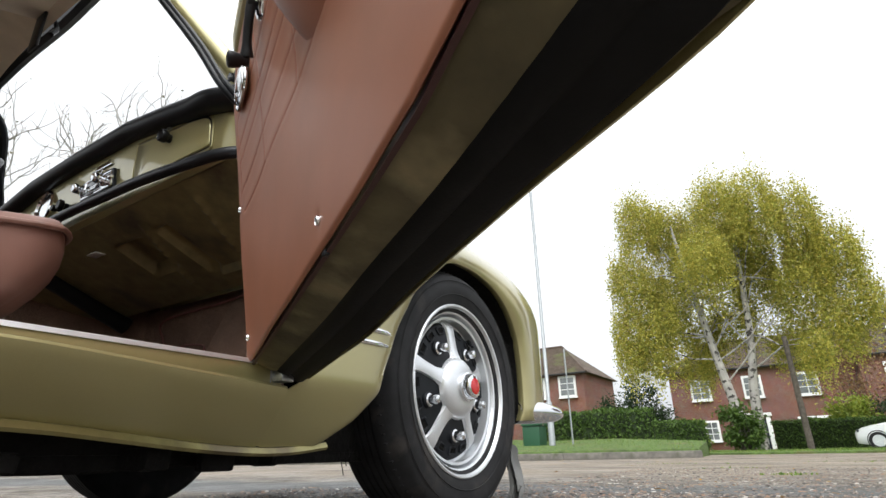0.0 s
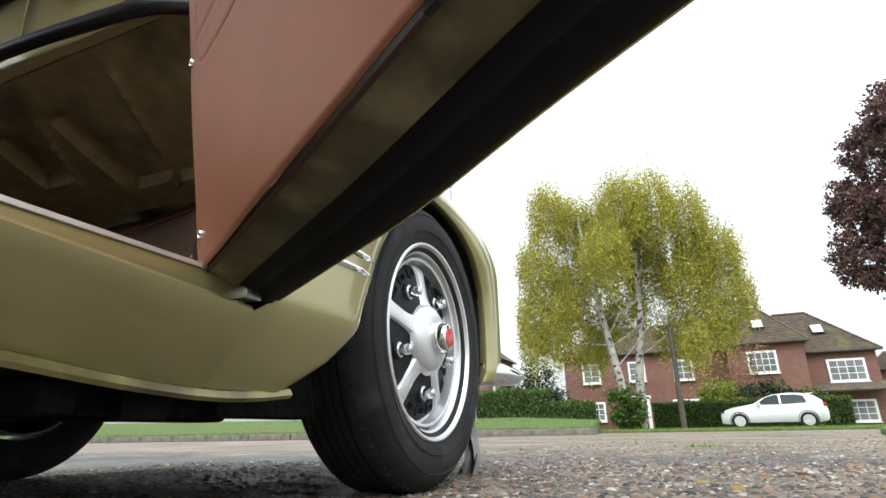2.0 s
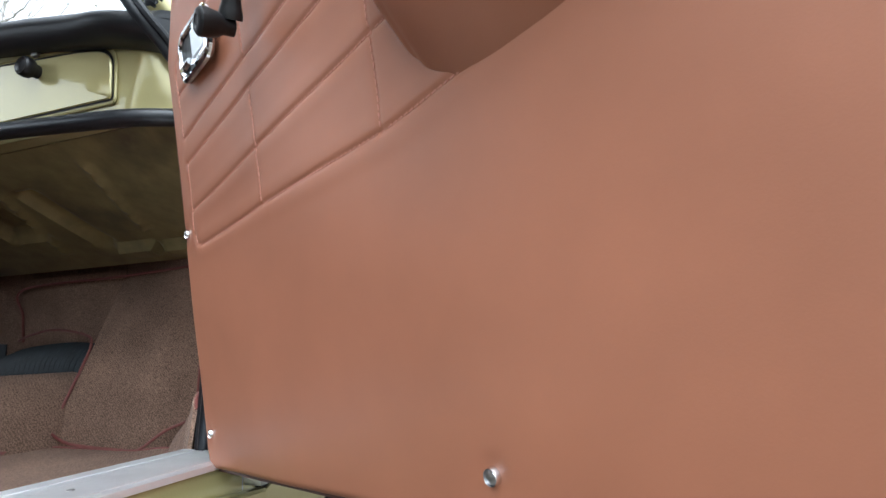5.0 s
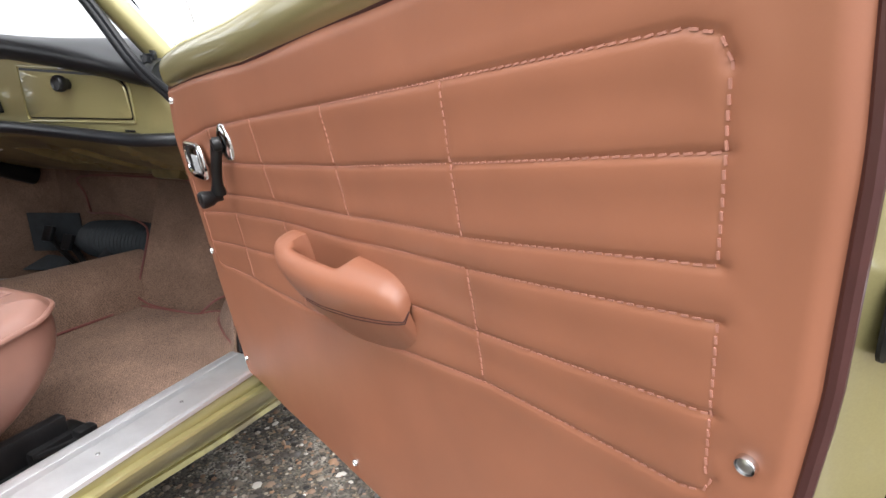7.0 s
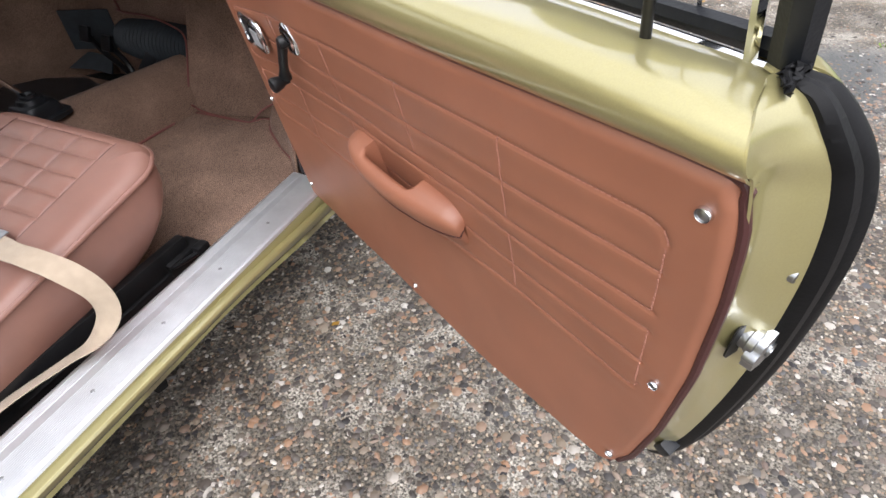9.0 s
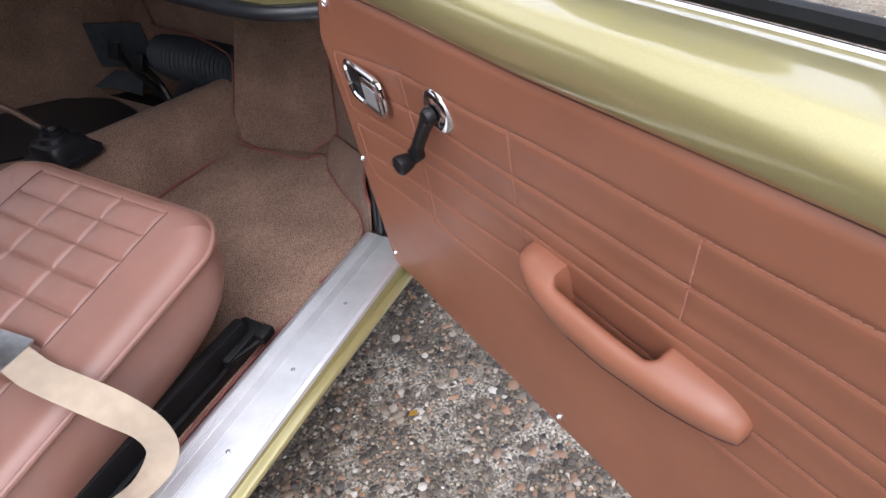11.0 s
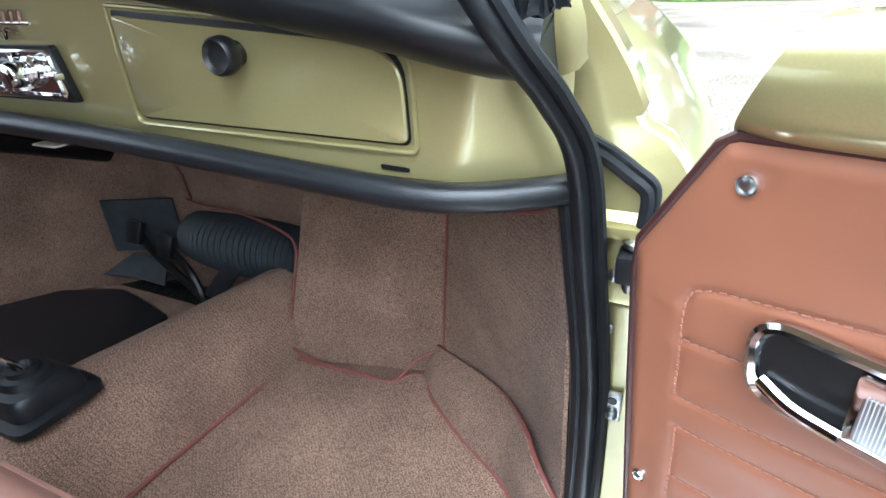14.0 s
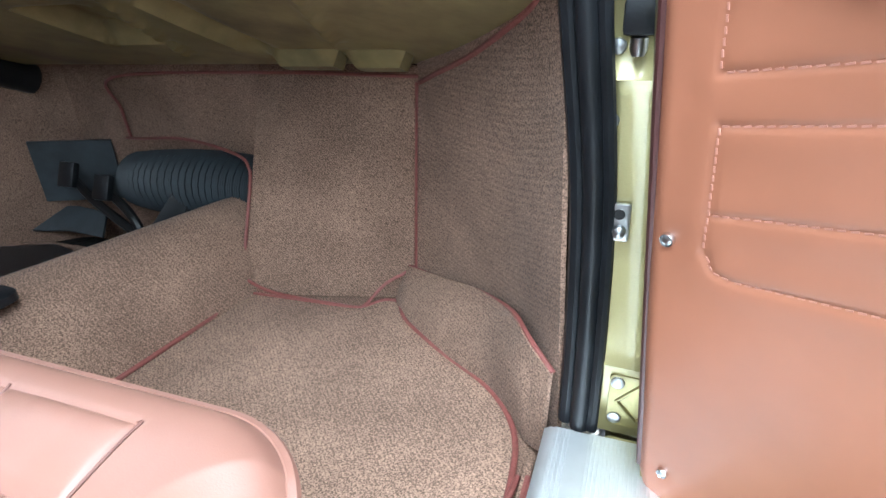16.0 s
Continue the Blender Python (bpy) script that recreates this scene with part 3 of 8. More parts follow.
# ---- wheels ----
def wheel(x, y, z, side, full=True, name="front_wheel"):
    """A front wheel; side is +1 where its face looks to the car's right."""
    def at(h):
        return turn(x, y, z, (side, 0, 0), radians(0)) @ Matrix.Translation((0, 0, h))
    root = part(name, Geo().lathe([(0.172, -0.155), (0.178, -0.15), (0.178, -0.01), (0.172, -0.012)], 48, at(0), close=True), SILVER, coupe, "five-spoke silver and black road wheel")
    # the tyre: tread with grooves, shoulder and sidewall
    out = [(0.190, -0.002), (0.202, 0.004), (0.222, 0.012), (0.250, 0.016), (0.272, 0.012), (0.284, 0.004), (0.291, -0.008), (0.297, -0.018)]
    tread_line = []
    for i in range(6):
        h = -0.026 - i * 0.018
        tread_line += [(0.300, h), (0.3005, h - 0.012), (0.2955, h - 0.0135), (0.2955, h - 0.017)]
    back = [(0.297, -0.134), (0.290, -0.142), (0.27, -0.150), (0.24, -0.152), (0.21, -0.146), (0.190, -0.138)]
    part("tyre", Geo().lathe(out + tread_line + back, 96, at(0.004), close=True), TYRE, root, "worn black tyre")
    if not full:
        part("wheel_back", Geo().lathe([(0.176, -0.12), (0.10, -0.13), (0.06, -0.15), (0.0, -0.15)], 32, at(0), caps=False), UNDERSEAL, root)
        return root
    # sipes across the tread, and raised rings on the sidewall
    geo = Geo()
    for k in range(96):
        t = 2 * math.pi * k / 96
        m = at(0.0) @ Matrix.Rotation(t, 4, "Z")
        geo.box((0.2955, 0.0, -0.02), (0.007, 0.0025, 0.02), 0, m @ Matrix.Rotation(0.0, 4, "X"))
    for r in (0.232, 0.268):
        geo.lathe([(r - 0.0012, 0.019), (r, 0.0205), (r + 0.0012, 0.019)], 72, at(0.0005), close=True)
    part("tyre_lettering_ring", geo, TYRE, root)
    # rim: lip, stepped well and flange
    rim_line = [(0.186, -0.004), (0.200, 0.004), (0.207, 0.009), (0.2078, 0.012), (0.205, 0.0145), (0.2015, 0.0138), (0.1992, 0.010), (0.1975, 0.004), (0.1955, 0.0015), (0.1925, 0.000), (0.1895, -0.004), (0.1865, -0.012), (0.1835, -0.021), (0.1800, -0.029), (0.1755, -0.035), (0.1705, -0.038), (0.1665, -0.040), (0.1660, -0.075), (0.176, -0.078)]
    part("rim", Geo().lathe(rim_line, 96, at(0), caps=False), SILVER, root, "silver painted rim")

    def dish(r):
        """Height of the black centre by its radius."""
        return float(np.interp(r, [0.05, 0.075, 0.10, 0.13, 0.15, 0.162, 0.168], [-0.002, -0.010, -0.017, -0.022, -0.026, -0.032, -0.044]))
    disc = part("wheel_disc", Geo().lathe([(r, dish(r)) for r in (0.05, 0.075, 0.10, 0.115, 0.13, 0.14, 0.15, 0.157, 0.162, 0.166, 0.169)] + [(0.169, -0.07), (0.05, -0.07)], 72, at(0), close=True), WHEEL_BLACK, root, "satin black wheel centre")
    for k in range(5):
        for off in (-19, 0, 19):
            t = radians(90 + 36 + 72 * k + off)
            m = at(dish(0.145)) @ Matrix.Rotation(t, 4, "Z") @ Matrix.Translation((0.145, 0, 0)) @ Matrix.Rotation(radians(14), 4, "Y")
            part("slot_frame", Geo().sweep([(x, y, 0.001) for x, y in rounded([(-0.008, -0.012), (0.009, -0.0145), (0.009, 0.0145), (-0.008, 0.012)], 0.004, 3)], 0.003, 6, closed=True, m=m), WHEEL_BLACK, disc)
            part("slot_hole", Geo().plate(rounded([(-0.0075, -0.0115), (0.0085, -0.014), (0.0085, 0.014), (-0.0075, 0.0115)], 0.004, 3), 0.0012, m @ Matrix.Translation((0, 0, -0.0004))), UNDERSEAL, disc)
    # five silver spokes running into the hub dome
    for k in range(5):
        t = radians(90 + 72 * k)
        rows = []
        for q in np.linspace(0, 1, 15):
            r = 0.050 + (0.1705 - 0.050) * q
            half = 0.0165 + 0.016 * max(0.0, 1 - q / 0.4) ** 2 + 0.010 * max(0.0, (q - 0.6) / 0.4) ** 2
            h = dish(r) + 0.0075 + 0.004 * max(0.0, 1 - q / 0.3)
            rows.append([(r, s * half, h - 0.010 * max(0.0, abs(s) - 0.8) / 0.25) for s in (-1.05, -1, -0.85, -0.4, 0, 0.4, 0.85, 1, 1.05)])
        part("spoke", Geo().sheet(rows, 0.012, at(0) @ Matrix.Rotation(t, 4, "Z")), SILVER, root, "silver spoke")
    part("hub_dome", Geo().lathe([(0.076, -0.008), (0.073, 0.001), (0.068, 0.008), (0.060, 0.014), (0.050, 0.018), (0.040, 0.0205), (0.033, 0.021)], 56, at(0)), SILVER, root, "silver hub dome")
    part("hub_cap", Geo().lathe([(0.033, 0.018), (0.0345, 0.022), (0.0345, 0.029), (0.031, 0.031), (0.0295, 0.041), (0.028, 0.045), (0.0245, 0.047), (0.0, 0.047)], 40, at(0)), CHROME, root, "chrome centre cap")
    part("red_emblem", Geo().lathe([(0.0195, 0.046), (0.019, 0.0485), (0.012, 0.050), (0.0, 0.0505)], 32, at(0)), RED_BADGE, root, "red enamel emblem")
    for k in range(5):
        t = radians(90 + 36 + 72 * k)
        m = at(dish(0.112)) @ Matrix.Rotation(t, 4, "Z") @ Matrix.Translation((0.112, 0, 0))
        part("nut_seat", Geo().lathe([(0.019, -0.004), (0.019, 0.002), (0.0165, 0.004), (0.0, 0.004)], 20, m), WHEEL_BLACK, root)
        part("wheel_nut", Geo().lathe([(0.0155, 0.002), (0.0155, 0.006), (0.0115, 0.008), (0.0112, 0.024), (0.0095, 0.029), (0.006, 0.031), (0, 0.0315)], 12, m), CHROME, root, "chrome wheel nut")
    v = at(-0.03) @ Matrix.Rotation(radians(52), 4, "Z") @ Matrix.Translation((0.172, 0, 0))
    part("valve", Geo().lathe([(0.006, 0), (0.005, 0.02), (0.0035, 0.022), (0.0035, 0.034), (0, 0.035)], 10, v @ Matrix.Rotation(radians(-50), 4, "Y")), BLACK_RUBBER, root, "tyre valve")
    return root


wheel(0.004, HUB[0], 0.300, 1)
wheel(2 * MID - 0.004, HUB[0], 0.300, -1, full=False)
wheel(-0.035, -1.76, 0.300, 1, full=False, name="rear_wheel")
wheel(2 * MID + 0.035, -1.76, 0.300, -1, full=False, name="rear_wheel")
for x, s, deep in ((-0.12, 1, 0.11), (2 * MID + 0.12, -1, 0.0)):
    liner = [[(x0, HUB[0] + (hub_r(math.degrees(t)) + 0.005) * math.cos(t), HUB[1] + (hub_r(math.degrees(t)) + 0.005) * math.sin(t)) for x0 in (x - deep * s, x + 0.135 * s)] for t in np.linspace(radians(-10), radians(176), 34)]
    part("wheel_well", Geo().sheet(liner, 0.003), UNDERSEAL, coupe)
    part("wheel_well_wall", Geo().sheet([[(x - deep * s, HUB[0] + r * math.cos(t), HUB[1] + r * math.sin(t)) for t in np.linspace(radians(-2), radians(182), 24)] for r in (0.02, 0.265)], 0.003), UNDERSEAL, coupe)

# underside: floor pan, beams, axle, pipes
part("floor_pan", Geo().box((MID, -0.45, 0.183), (1.30, 1.72, 0.066), 0.02), UNDERSEAL, coupe, "black undersealed floor pan")
part("frame_tunnel", Geo().box((MID, 0.0, 0.19), (0.24, 2.2, 0.04), 0.015), UNDERSEAL, coupe)
for x in (-0.12, -0.34, 2 * MID + 0.12, 2 * MID + 0.34):
    part("frame_rail", Geo().box((x, -0.35, 0.146), (0.07, 1.5, 0.02), 0.008), UNDERSEAL, coupe)
beam = Geo()
for z, y in ((0.235, 0.6), (0.335, 0.6)):
    beam.sweep([(-0.16, y, z), (-1.3, y, z)], 0.035, 12)
beam.sweep([(-0.18, 0.52, 0.2), (-0.7, 0.46, 0.21), (-1.28, 0.52, 0.2)], 0.012, 8)
for x in (-0.2, -0.5, -0.95, -1.26):
    beam.sweep([(x, 0.5, 0.19), (x - 0.03, 0.46, 0.162), (x - 0.06, 0.5, 0.19)], 0.016, 8)
beam.box((-0.2, 0.6, 0.27), (0.06, 0.1, 0.2), 0.01)
part("front_axle", beam, UNDERSEAL, coupe, "black front axle beam")
part("front_tub", Geo().box((MID, 0.98, 0.45), (1.0, 0.7, 0.34), 0.05), UNDERSEAL, coupe)

# brackets, clips and a pipe under the floor's edge
rng = np.random.default_rng(17)
for i in range(11):
    y = -1.1 + i * 0.125 + rng.uniform(-0.03, 0.03)
    part("underbody_bracket", Geo().box((0, 0, 0), (rng.uniform(0.03, 0.08), rng.uniform(0.02, 0.06), rng.uniform(0.018, 0.04)), 0.006, pose(-0.06 - rng.uniform(0, 0.05), y, 0.150 - rng.uniform(0, 0.012), rng.uniform(-15, 15), 0, rng.uniform(-25, 25))), UNDERSEAL, coupe)
part("brake_pipe", Geo().sweep(curve_through([(-0.09, y, 0.142 + 0.006 * math.sin(y * 9)) for y in np.linspace(-1.2, 0.25, 14)], 4), 0.005, 6), UNDERSEAL, coupe)

# loose wires hanging behind the wheel arch
wires = Geo()
for i in range(3):
    wires.sweep(curve_through([(0.0 - 0.01 * i, 0.24 + 0.01 * i, 0.19), (0.0, 0.235 + 0.012 * i, 0.155), (0.006 * i, 0.245, 0.115 + 0.015 * i)], 5), 0.0009, 5)
part("dangling_wire", wires, UNDERSEAL, coupe)

# ---- rest of the body shell ----
rear_rows = []
for k in np.concatenate([np.linspace(0, 0.9, 16), [0.95, 0.98, 1.0]]):
    y = -1.02 - 2.0 * k
    tuck = (1 - max(0.0, (k - 0.45) / 0.55) ** 2.6) ** 0.5
    half, top = (0.80 - 0.12 * k) * (0.25 + 0.75 * tuck), 0.24 + (0.60 - 0.06 * k) * (0.12 + 0.88 * tuck)
    rear_rows.append([(MID + s * half * math.cos(t) ** 0.45, y, 0.24 + (top - 0.24) * math.sin(t) ** 0.8) for s, t in [(1, a) for a in np.linspace(0.0, 1.57, 14)] + [(-1, a) for a in np.linspace(1.57, 0.0, 14)]])
part("rear_body", Geo().sheet(rear_rows, 0.003), PAINT, coupe)
left_door = [[(2 * MID - (0.09 - 1.5 * max(0, z - 0.56) ** 2 - 2.2 * max(0, 0.27 - z) ** 2), y, z) for z in np.linspace(0.28, 0.83, 14)] for y in np.linspace(-1.03, 0.05, 12)]
part("driver_door", Geo().sheet(left_door, 0.004), PAINT, coupe)
part("driver_door_trim", Geo().box((2 * MID + 0.06, -0.48, 0.55), (0.02, 1.06, 0.52), 0.008), BROWN_CARD, coupe, "maroon door trim")

# closing the cabin behind: rear wall, quarter panels, shelf
part("rear_wall", Geo().box((MID, -1.46, 0.52), (1.36, 0.03, 0.66), 0.01), BROWN_CARD, coupe, "maroon rear bulkhead trim")
for s in (1, -1):
    quarter = [[(MID + s * (0.74 - 0.27 * k), y - 0.25 * k, 0.30 + 0.88 * k) for k in np.linspace(0, 1, 8)] for y in (-1.06, -1.2, -1.45)]
    part("quarter_panel", Geo().sheet(quarter, 0.004), PAINT, coupe)
part("parcel_shelf", Geo().box((MID, -1.62, 0.86), (1.2, 0.4, 0.02), 0.005), BROWN_CARD, coupe)
# rear pillars and the sloping rear screen
for s in (1, -1):
    pillar = [[(MID + s * (0.46 + 0.20 * q - 0.05 * k * q), -0.98 - 0.52 * k - 0.62 * k * q + 0.02 * q, 1.165 - 0.02 * k - (0.32 + 0.02 * k) * q ** 1.3) for q in np.linspace(0, 1, 9)] for k in np.linspace(0, 1, 7)]
    part("rear_pillar", Geo().sheet(pillar if s > 0 else pillar[::-1], 0.004), PAINT, coupe)
screen_rows = [[(MID + k * (0.46 + 0.14 * q), -1.5 - 0.60 * q - 0.05 * (1 - k * k), 1.165 - 0.31 * q ** 1.3 + 0.10 * (1 - k * k) * (1 - q * 0.7)) for k in np.linspace(-1, 1, 13)] for q in np.linspace(0, 1, 9)]
rear_glass = part("rear_screen", Geo().sheet(screen_rows, 0.005), CLEAR, coupe, "curved rear screen glass")
rear_glass.visible_shadow = False

# roof with its headliner, pillars and windscreen frame
def roof_z(x, y):
    return 1.285 - 0.30 * abs((x - MID) / 0.5) ** 3 * 0.5 - 0.16 * max(0.0, (y + 0.5) / 0.36) ** 2 * 0.4 - 0.10 * max(0.0, (-0.9 - y) / 0.6) ** 2


roof_rows = [[(MID + k * (0.47 - 0.02 * max(0, (y + 0.5))), y, roof_z(MID + k * 0.47, y)) for k in np.linspace(-1, 1, 25)] for y in np.linspace(-0.16, -1.5, 16)]
part("roof", Geo().sheet(roof_rows, -0.003), PAINT, coupe)
part("headliner", Geo().sheet([[(x, y, z - 0.02) for x, y, z in row] for row in roof_rows], 0.002), HEADLINER, coupe, "cream perforated headliner")
pillar_line = curve_through([(-0.088, 0.045, 0.80), (-0.096, 0.018, 0.845), (-0.17, -0.045, 0.97), (-0.26, -0.095, 1.10), (-0.30, -0.16, 1.165)], 6)
for flip in (False, True):
    line = [mirror(p) if flip else tuple(p) for p in pillar_line]
    part("windscreen_pillar", Geo().sweep(line, 0.024, 10, squash=0.75, up=(0, 1, 0)), PAINT, coupe)
    part("windscreen_rubber", Geo().sweep([(x + (0.016 if flip else -0.016), y + 0.022, z) for x, y, z in line], 0.012, 8), BLACK_RUBBER, coupe)
    part("chrome_strip", Geo().sweep([(x + (-0.006 if flip else 0.006), y + 0.022, z + 0.006) for x, y, z in line], 0.005, 6), CHROME, coupe)
    rail = curve_through([(-0.30, -0.16, 1.165), (-0.27, -0.5, 1.165), (-0.29, -1.0, 1.12), (-0.2, -1.25, 0.92)], 6)
    part("roof_rail", Geo().sweep([mirror(p) if flip else tuple(p) for p in rail], 0.022, 8), PAINT, coupe)
header = curve_through([(-0.30, -0.16, 1.165), (-0.5, -0.14, 1.235), (MID, -0.13, 1.25), (-0.96, -0.14, 1.235), (-1.16, -0.16, 1.165)], 6)
part("windscreen_header", Geo().sweep(header, 0.02, 8), BLACK_RUBBER, coupe)
lower = curve_through([(-0.10, 0.03, 0.855), (-0.22, 0.16, 0.875), (-0.45, 0.23, 0.885), (MID, 0.25, 0.888), (-1.01, 0.23, 0.885), (-1.24, 0.16, 0.875), (-1.36, 0.03, 0.855)], 4)
upper = [header[round(i * (len(header) - 1) / (len(lower) - 1))] for i in range(len(lower))]
screen = [[tuple(a.lerp(b, k) + Vector((0, 0.05 * math.sin(math.pi * k), 0))) for a, b in zip(lower, upper)] for k in np.linspace(0, 1, 9)]
windscreen = part("windscreen", Geo().sheet(screen, 0.005), CLEAR, coupe, "curved windscreen glass")
windscreen.visible_shadow = False
# sun visor and mirror bracket
visor = part("sun_visor", Geo().box((0, 0, 0), (0.36, 0.13, 0.014), 0.006, pose(-0.55, -0.24, 1.2, 20, 0, 0)), HEADLINER, coupe, "cream sun visor")
part("visor_arm", Geo().sweep(curve_through([(-0.70, -0.18, 1.235), (-0.70, -0.15, 1.2), (-0.69, -0.16, 1.165)], 5), 0.006, 8).box((-0.70, -0.185, 1.16), (0.05, 0.008, 0.11), 0.004), BLACK_METAL, visor)


# ---- the open passenger door, built flat: u along it, w outwards, v up ----
DOOR_OPEN, DOOR_LEAN, DOOR_OFF = radians(60.32), radians(9.0), 0.0556
_u = Vector((math.sin(DOOR_OPEN), -math.cos(DOOR_OPEN), 0))
_n = Vector((math.cos(DOOR_OPEN) * math.cos(DOOR_LEAN), math.sin(DOOR_OPEN) * math.cos(DOOR_LEAN), math.sin(DOOR_LEAN)))
_v = _u.cross(_n)
DOOR = Matrix(((_u.x, _n.x, _v.x, _n.x * DOOR_OFF), (_u.y, _n.y, _v.y, _n.y * DOOR_OFF), (_u.z, _n.z, _v.z, _n.z * DOOR_OFF), (0, 0, 0, 1)))


def on_door(u, v, w=0.0):
    """A pose on the trim, whose z axis points into the cabin and whose y axis points up."""
    return DOOR @ Matrix(((1, 0, 0, u), (0, 0, -1, w), (0, 1, 0, v), (0, 0, 0, 1)))


def edge_top(u):
    return np.interp(u, [0, 0.06, 0.22, 0.40, 0.65, 0.87, 0.95], [0.786, 0.791, 0.801, 0.807, 0.824, 0.842, 0.846])


def edge_low(u):
    return np.interp(u, [0, 0.012, 0.23, 0.45, 0.565, 0.65, 0.8, 0.865, 0.95], [0.268, 0.274, 0.2915, 0.3095, 0.3195, 0.329, 0.366, 0.390, 0.42])


def edge_front(v):
    return np.interp(v, [0.26, 0.275, 0.30, 0.61, 0.718, 0.791, 0.85], [0.03, 0.016, 0.012, 0.014, 0.016, 0.06, 0.075])


def edge_rear(v):
    return np.interp(v, [0.38, 0.40, 0.45, 0.545, 0.66, 0.75, 0.80, 0.825, 0.845], [0.855, 0.867, 0.885, 0.902, 0.914, 0.9165, 0.914, 0.911, 0.902])


# stitched lines in the trim, (u, v)
LINES = []
us = [0.05, 0.21, 0.39, 0.565, 0.72, 0.877]
for vs in ((0.711, 0.736, 0.752, 0.766, 0.779, 0.792), (0.671, 0.69, 0.702, 0.716, 0.732, 0.749), (0.624, 0.645, 0.66, 0.672, 0.685, 0.705), (0.597, 0.618, 0.635, 0.648, 0.663, 0.681), (0.546, 0.566, 0.586, 0.60, 0.616, 0.636), (0.506, 0.517, 0.524, 0.545, 0.575, 0.588)):
    LINES.append([(u, v) for u, v in zip(us, vs)])
for line, r in ((LINES[0], -1), (LINES[5], 1)):
    u, v = line[-1]
    line[-1:] = [(u - 0.016, v - 0.001), (u - 0.004, v + 0.004 * r), (u, v + 0.014 * r)]
    u, v = line[0]
    line[0:1] = [(u, v + 0.014 * r), (u + 0.004, v + 0.004 * r), (u + 0.016, v + 0.001)]
for u, top, low in ((0.05, 0.698, 0.624), (0.05, 0.597, 0.52), (0.877, 0.78, 0.705), (0.876, 0.681, 0.60), (0.214, 0.736, 0.645), (0.214, 0.618, 0.517), (0.386, 0.752, 0.66), (0.386, 0.635, 0.524), (0.563, 0.766, 0.672), (0.72, 0.779, 0.685), (0.717, 0.663, 0.576)):
    LINES.append([(u, top), (u - 0.002, low)])


def dist_to(line, u, v):
    best = np.full(u.shape, 9.0)
    for (a, b), (c, d) in zip(line, line[1:]):
        du, dv = c - a, d - b
        k = np.clip(((u - a) * du + (v - b) * dv) / (du * du + dv * dv), 0, 1)
        best = np.minimum(best, np.hypot(u - a - k * du, v - b - k * dv))
    return best


SCREWS = [(0.073, 0.773), (0.027, 0.524), (0.0345, 0.312), (0.894, 0.816), (0.891, 0.620), (0.862, 0.418), (0.450, 0.336)]


def trim_w(u, v):
    """Relief of the padded trim."""
    low = v - edge_low(u)
    w = 0.003 * np.clip(1 - low / 0.005, 0, 1) ** 2
    rim = np.minimum(np.minimum(edge_top(u) - v, u - edge_front(v)), edge_rear(v) - u)
    w = w + 0.006 * np.clip(1 - rim / 0.010, 0, 1) ** 2
    for i, line in enumerate(LINES):
        d, deep = dist_to(line, u, v), 1.0 if i < 6 else 0.45
        w = w + deep * (0.0013 * np.exp(-(d / 0.0018) ** 2) - 0.0004 * np.exp(-((d - 0.009) / 0.007) ** 2))
    for a, b in SCREWS:
        d = np.hypot(u - a, v - b)
        w = w + 0.0016 * np.exp(-(d / 0.009) ** 2)
    w = w + 0.013 * np.sin(np.pi * np.clip(u / 0.92, 0, 1)) * np.sin(np.pi * np.clip((v - 0.29) / 0.53, 0, 1)) ** 2
    return w + 0.0012 * np.sin(u * 23 + v * 9) * np.sin(v * 17 - u * 5)


door = assembly("passenger_door", coupe, "open passenger door with tan vinyl trim")
na, nb = 440, 270
P, Q = np.meshgrid(np.linspace(0, 1, na), np.linspace(0, 1, nb), indexing="ij")
vv = 0.29 + Q * 0.53
for _ in range(4):
    uu = edge_front(vv) + P * (edge_rear(vv) - edge_front(vv))
    vv = edge_low(uu) + Q * (edge_top(uu) - edge_low(uu))
ww = trim_w(uu, vv)
part("door_trim", Geo().sheet(np.stack([uu, ww, vv], -1), 0.004, DOOR), VINYL, door, "tan stitched vinyl door trim")

# thread: short stitches along the lines
stitches = Geo()
for line in LINES:
    for (a, b), (c, d) in zip(line, line[1:]):
        length = math.hypot(c - a, d - b)
        for k in range(int(length / 0.0052)):
            t = (k + 0.5) * 0.0052 / length
            u, v = a + (c - a) * t, b + (d - b) * t
            w = float(trim_w(np.array(u), np.array(v)))
            stitches.box((0, 0, 0), (0.0034, 0.0010, 0.0010), 0, on_door(u, v, w - 0.0003) @ Matrix.Rotation(math.atan2(d - b, c - a) + 0.12, 4, "Z"))
part("stitching", stitches, THREAD, door, "pale thread stitching", smooth=0)

# maroon piping round the trim
outline = [(edge_front(v), v) for v in np.linspace(0.30, 0.785, 24)] + [(u, edge_top(u)) for u in np.linspace(0.065, 0.895, 30)]
outline += [(0.905, 0.8415), (0.9085, 0.8375)]
outline += [(edge_rear(v), v) for v in np.linspace(0.832, 0.41, 24)]
part("trim_piping", Geo().sweep([(u + (0.001 if u > 0.85 else 0.0), 0.0065, v) for u, v in outline], 0.0034, 8, m=DOOR), PIPING, door, "maroon piping")

# dark maroon strip added as the shaded gap along the trim's foot
part("trim_gap_shade", Geo().sheet([[(u, 0.0052 + k * 0.4, float(edge_low(u)) - 0.0035 + k) for k in (0.0, 0.004, 0.012)] for u in np.linspace(0.014, 0.862, 60)], 0.004, DOOR), PIPING, door, "dark maroon strip for the shaded gap below the trim")

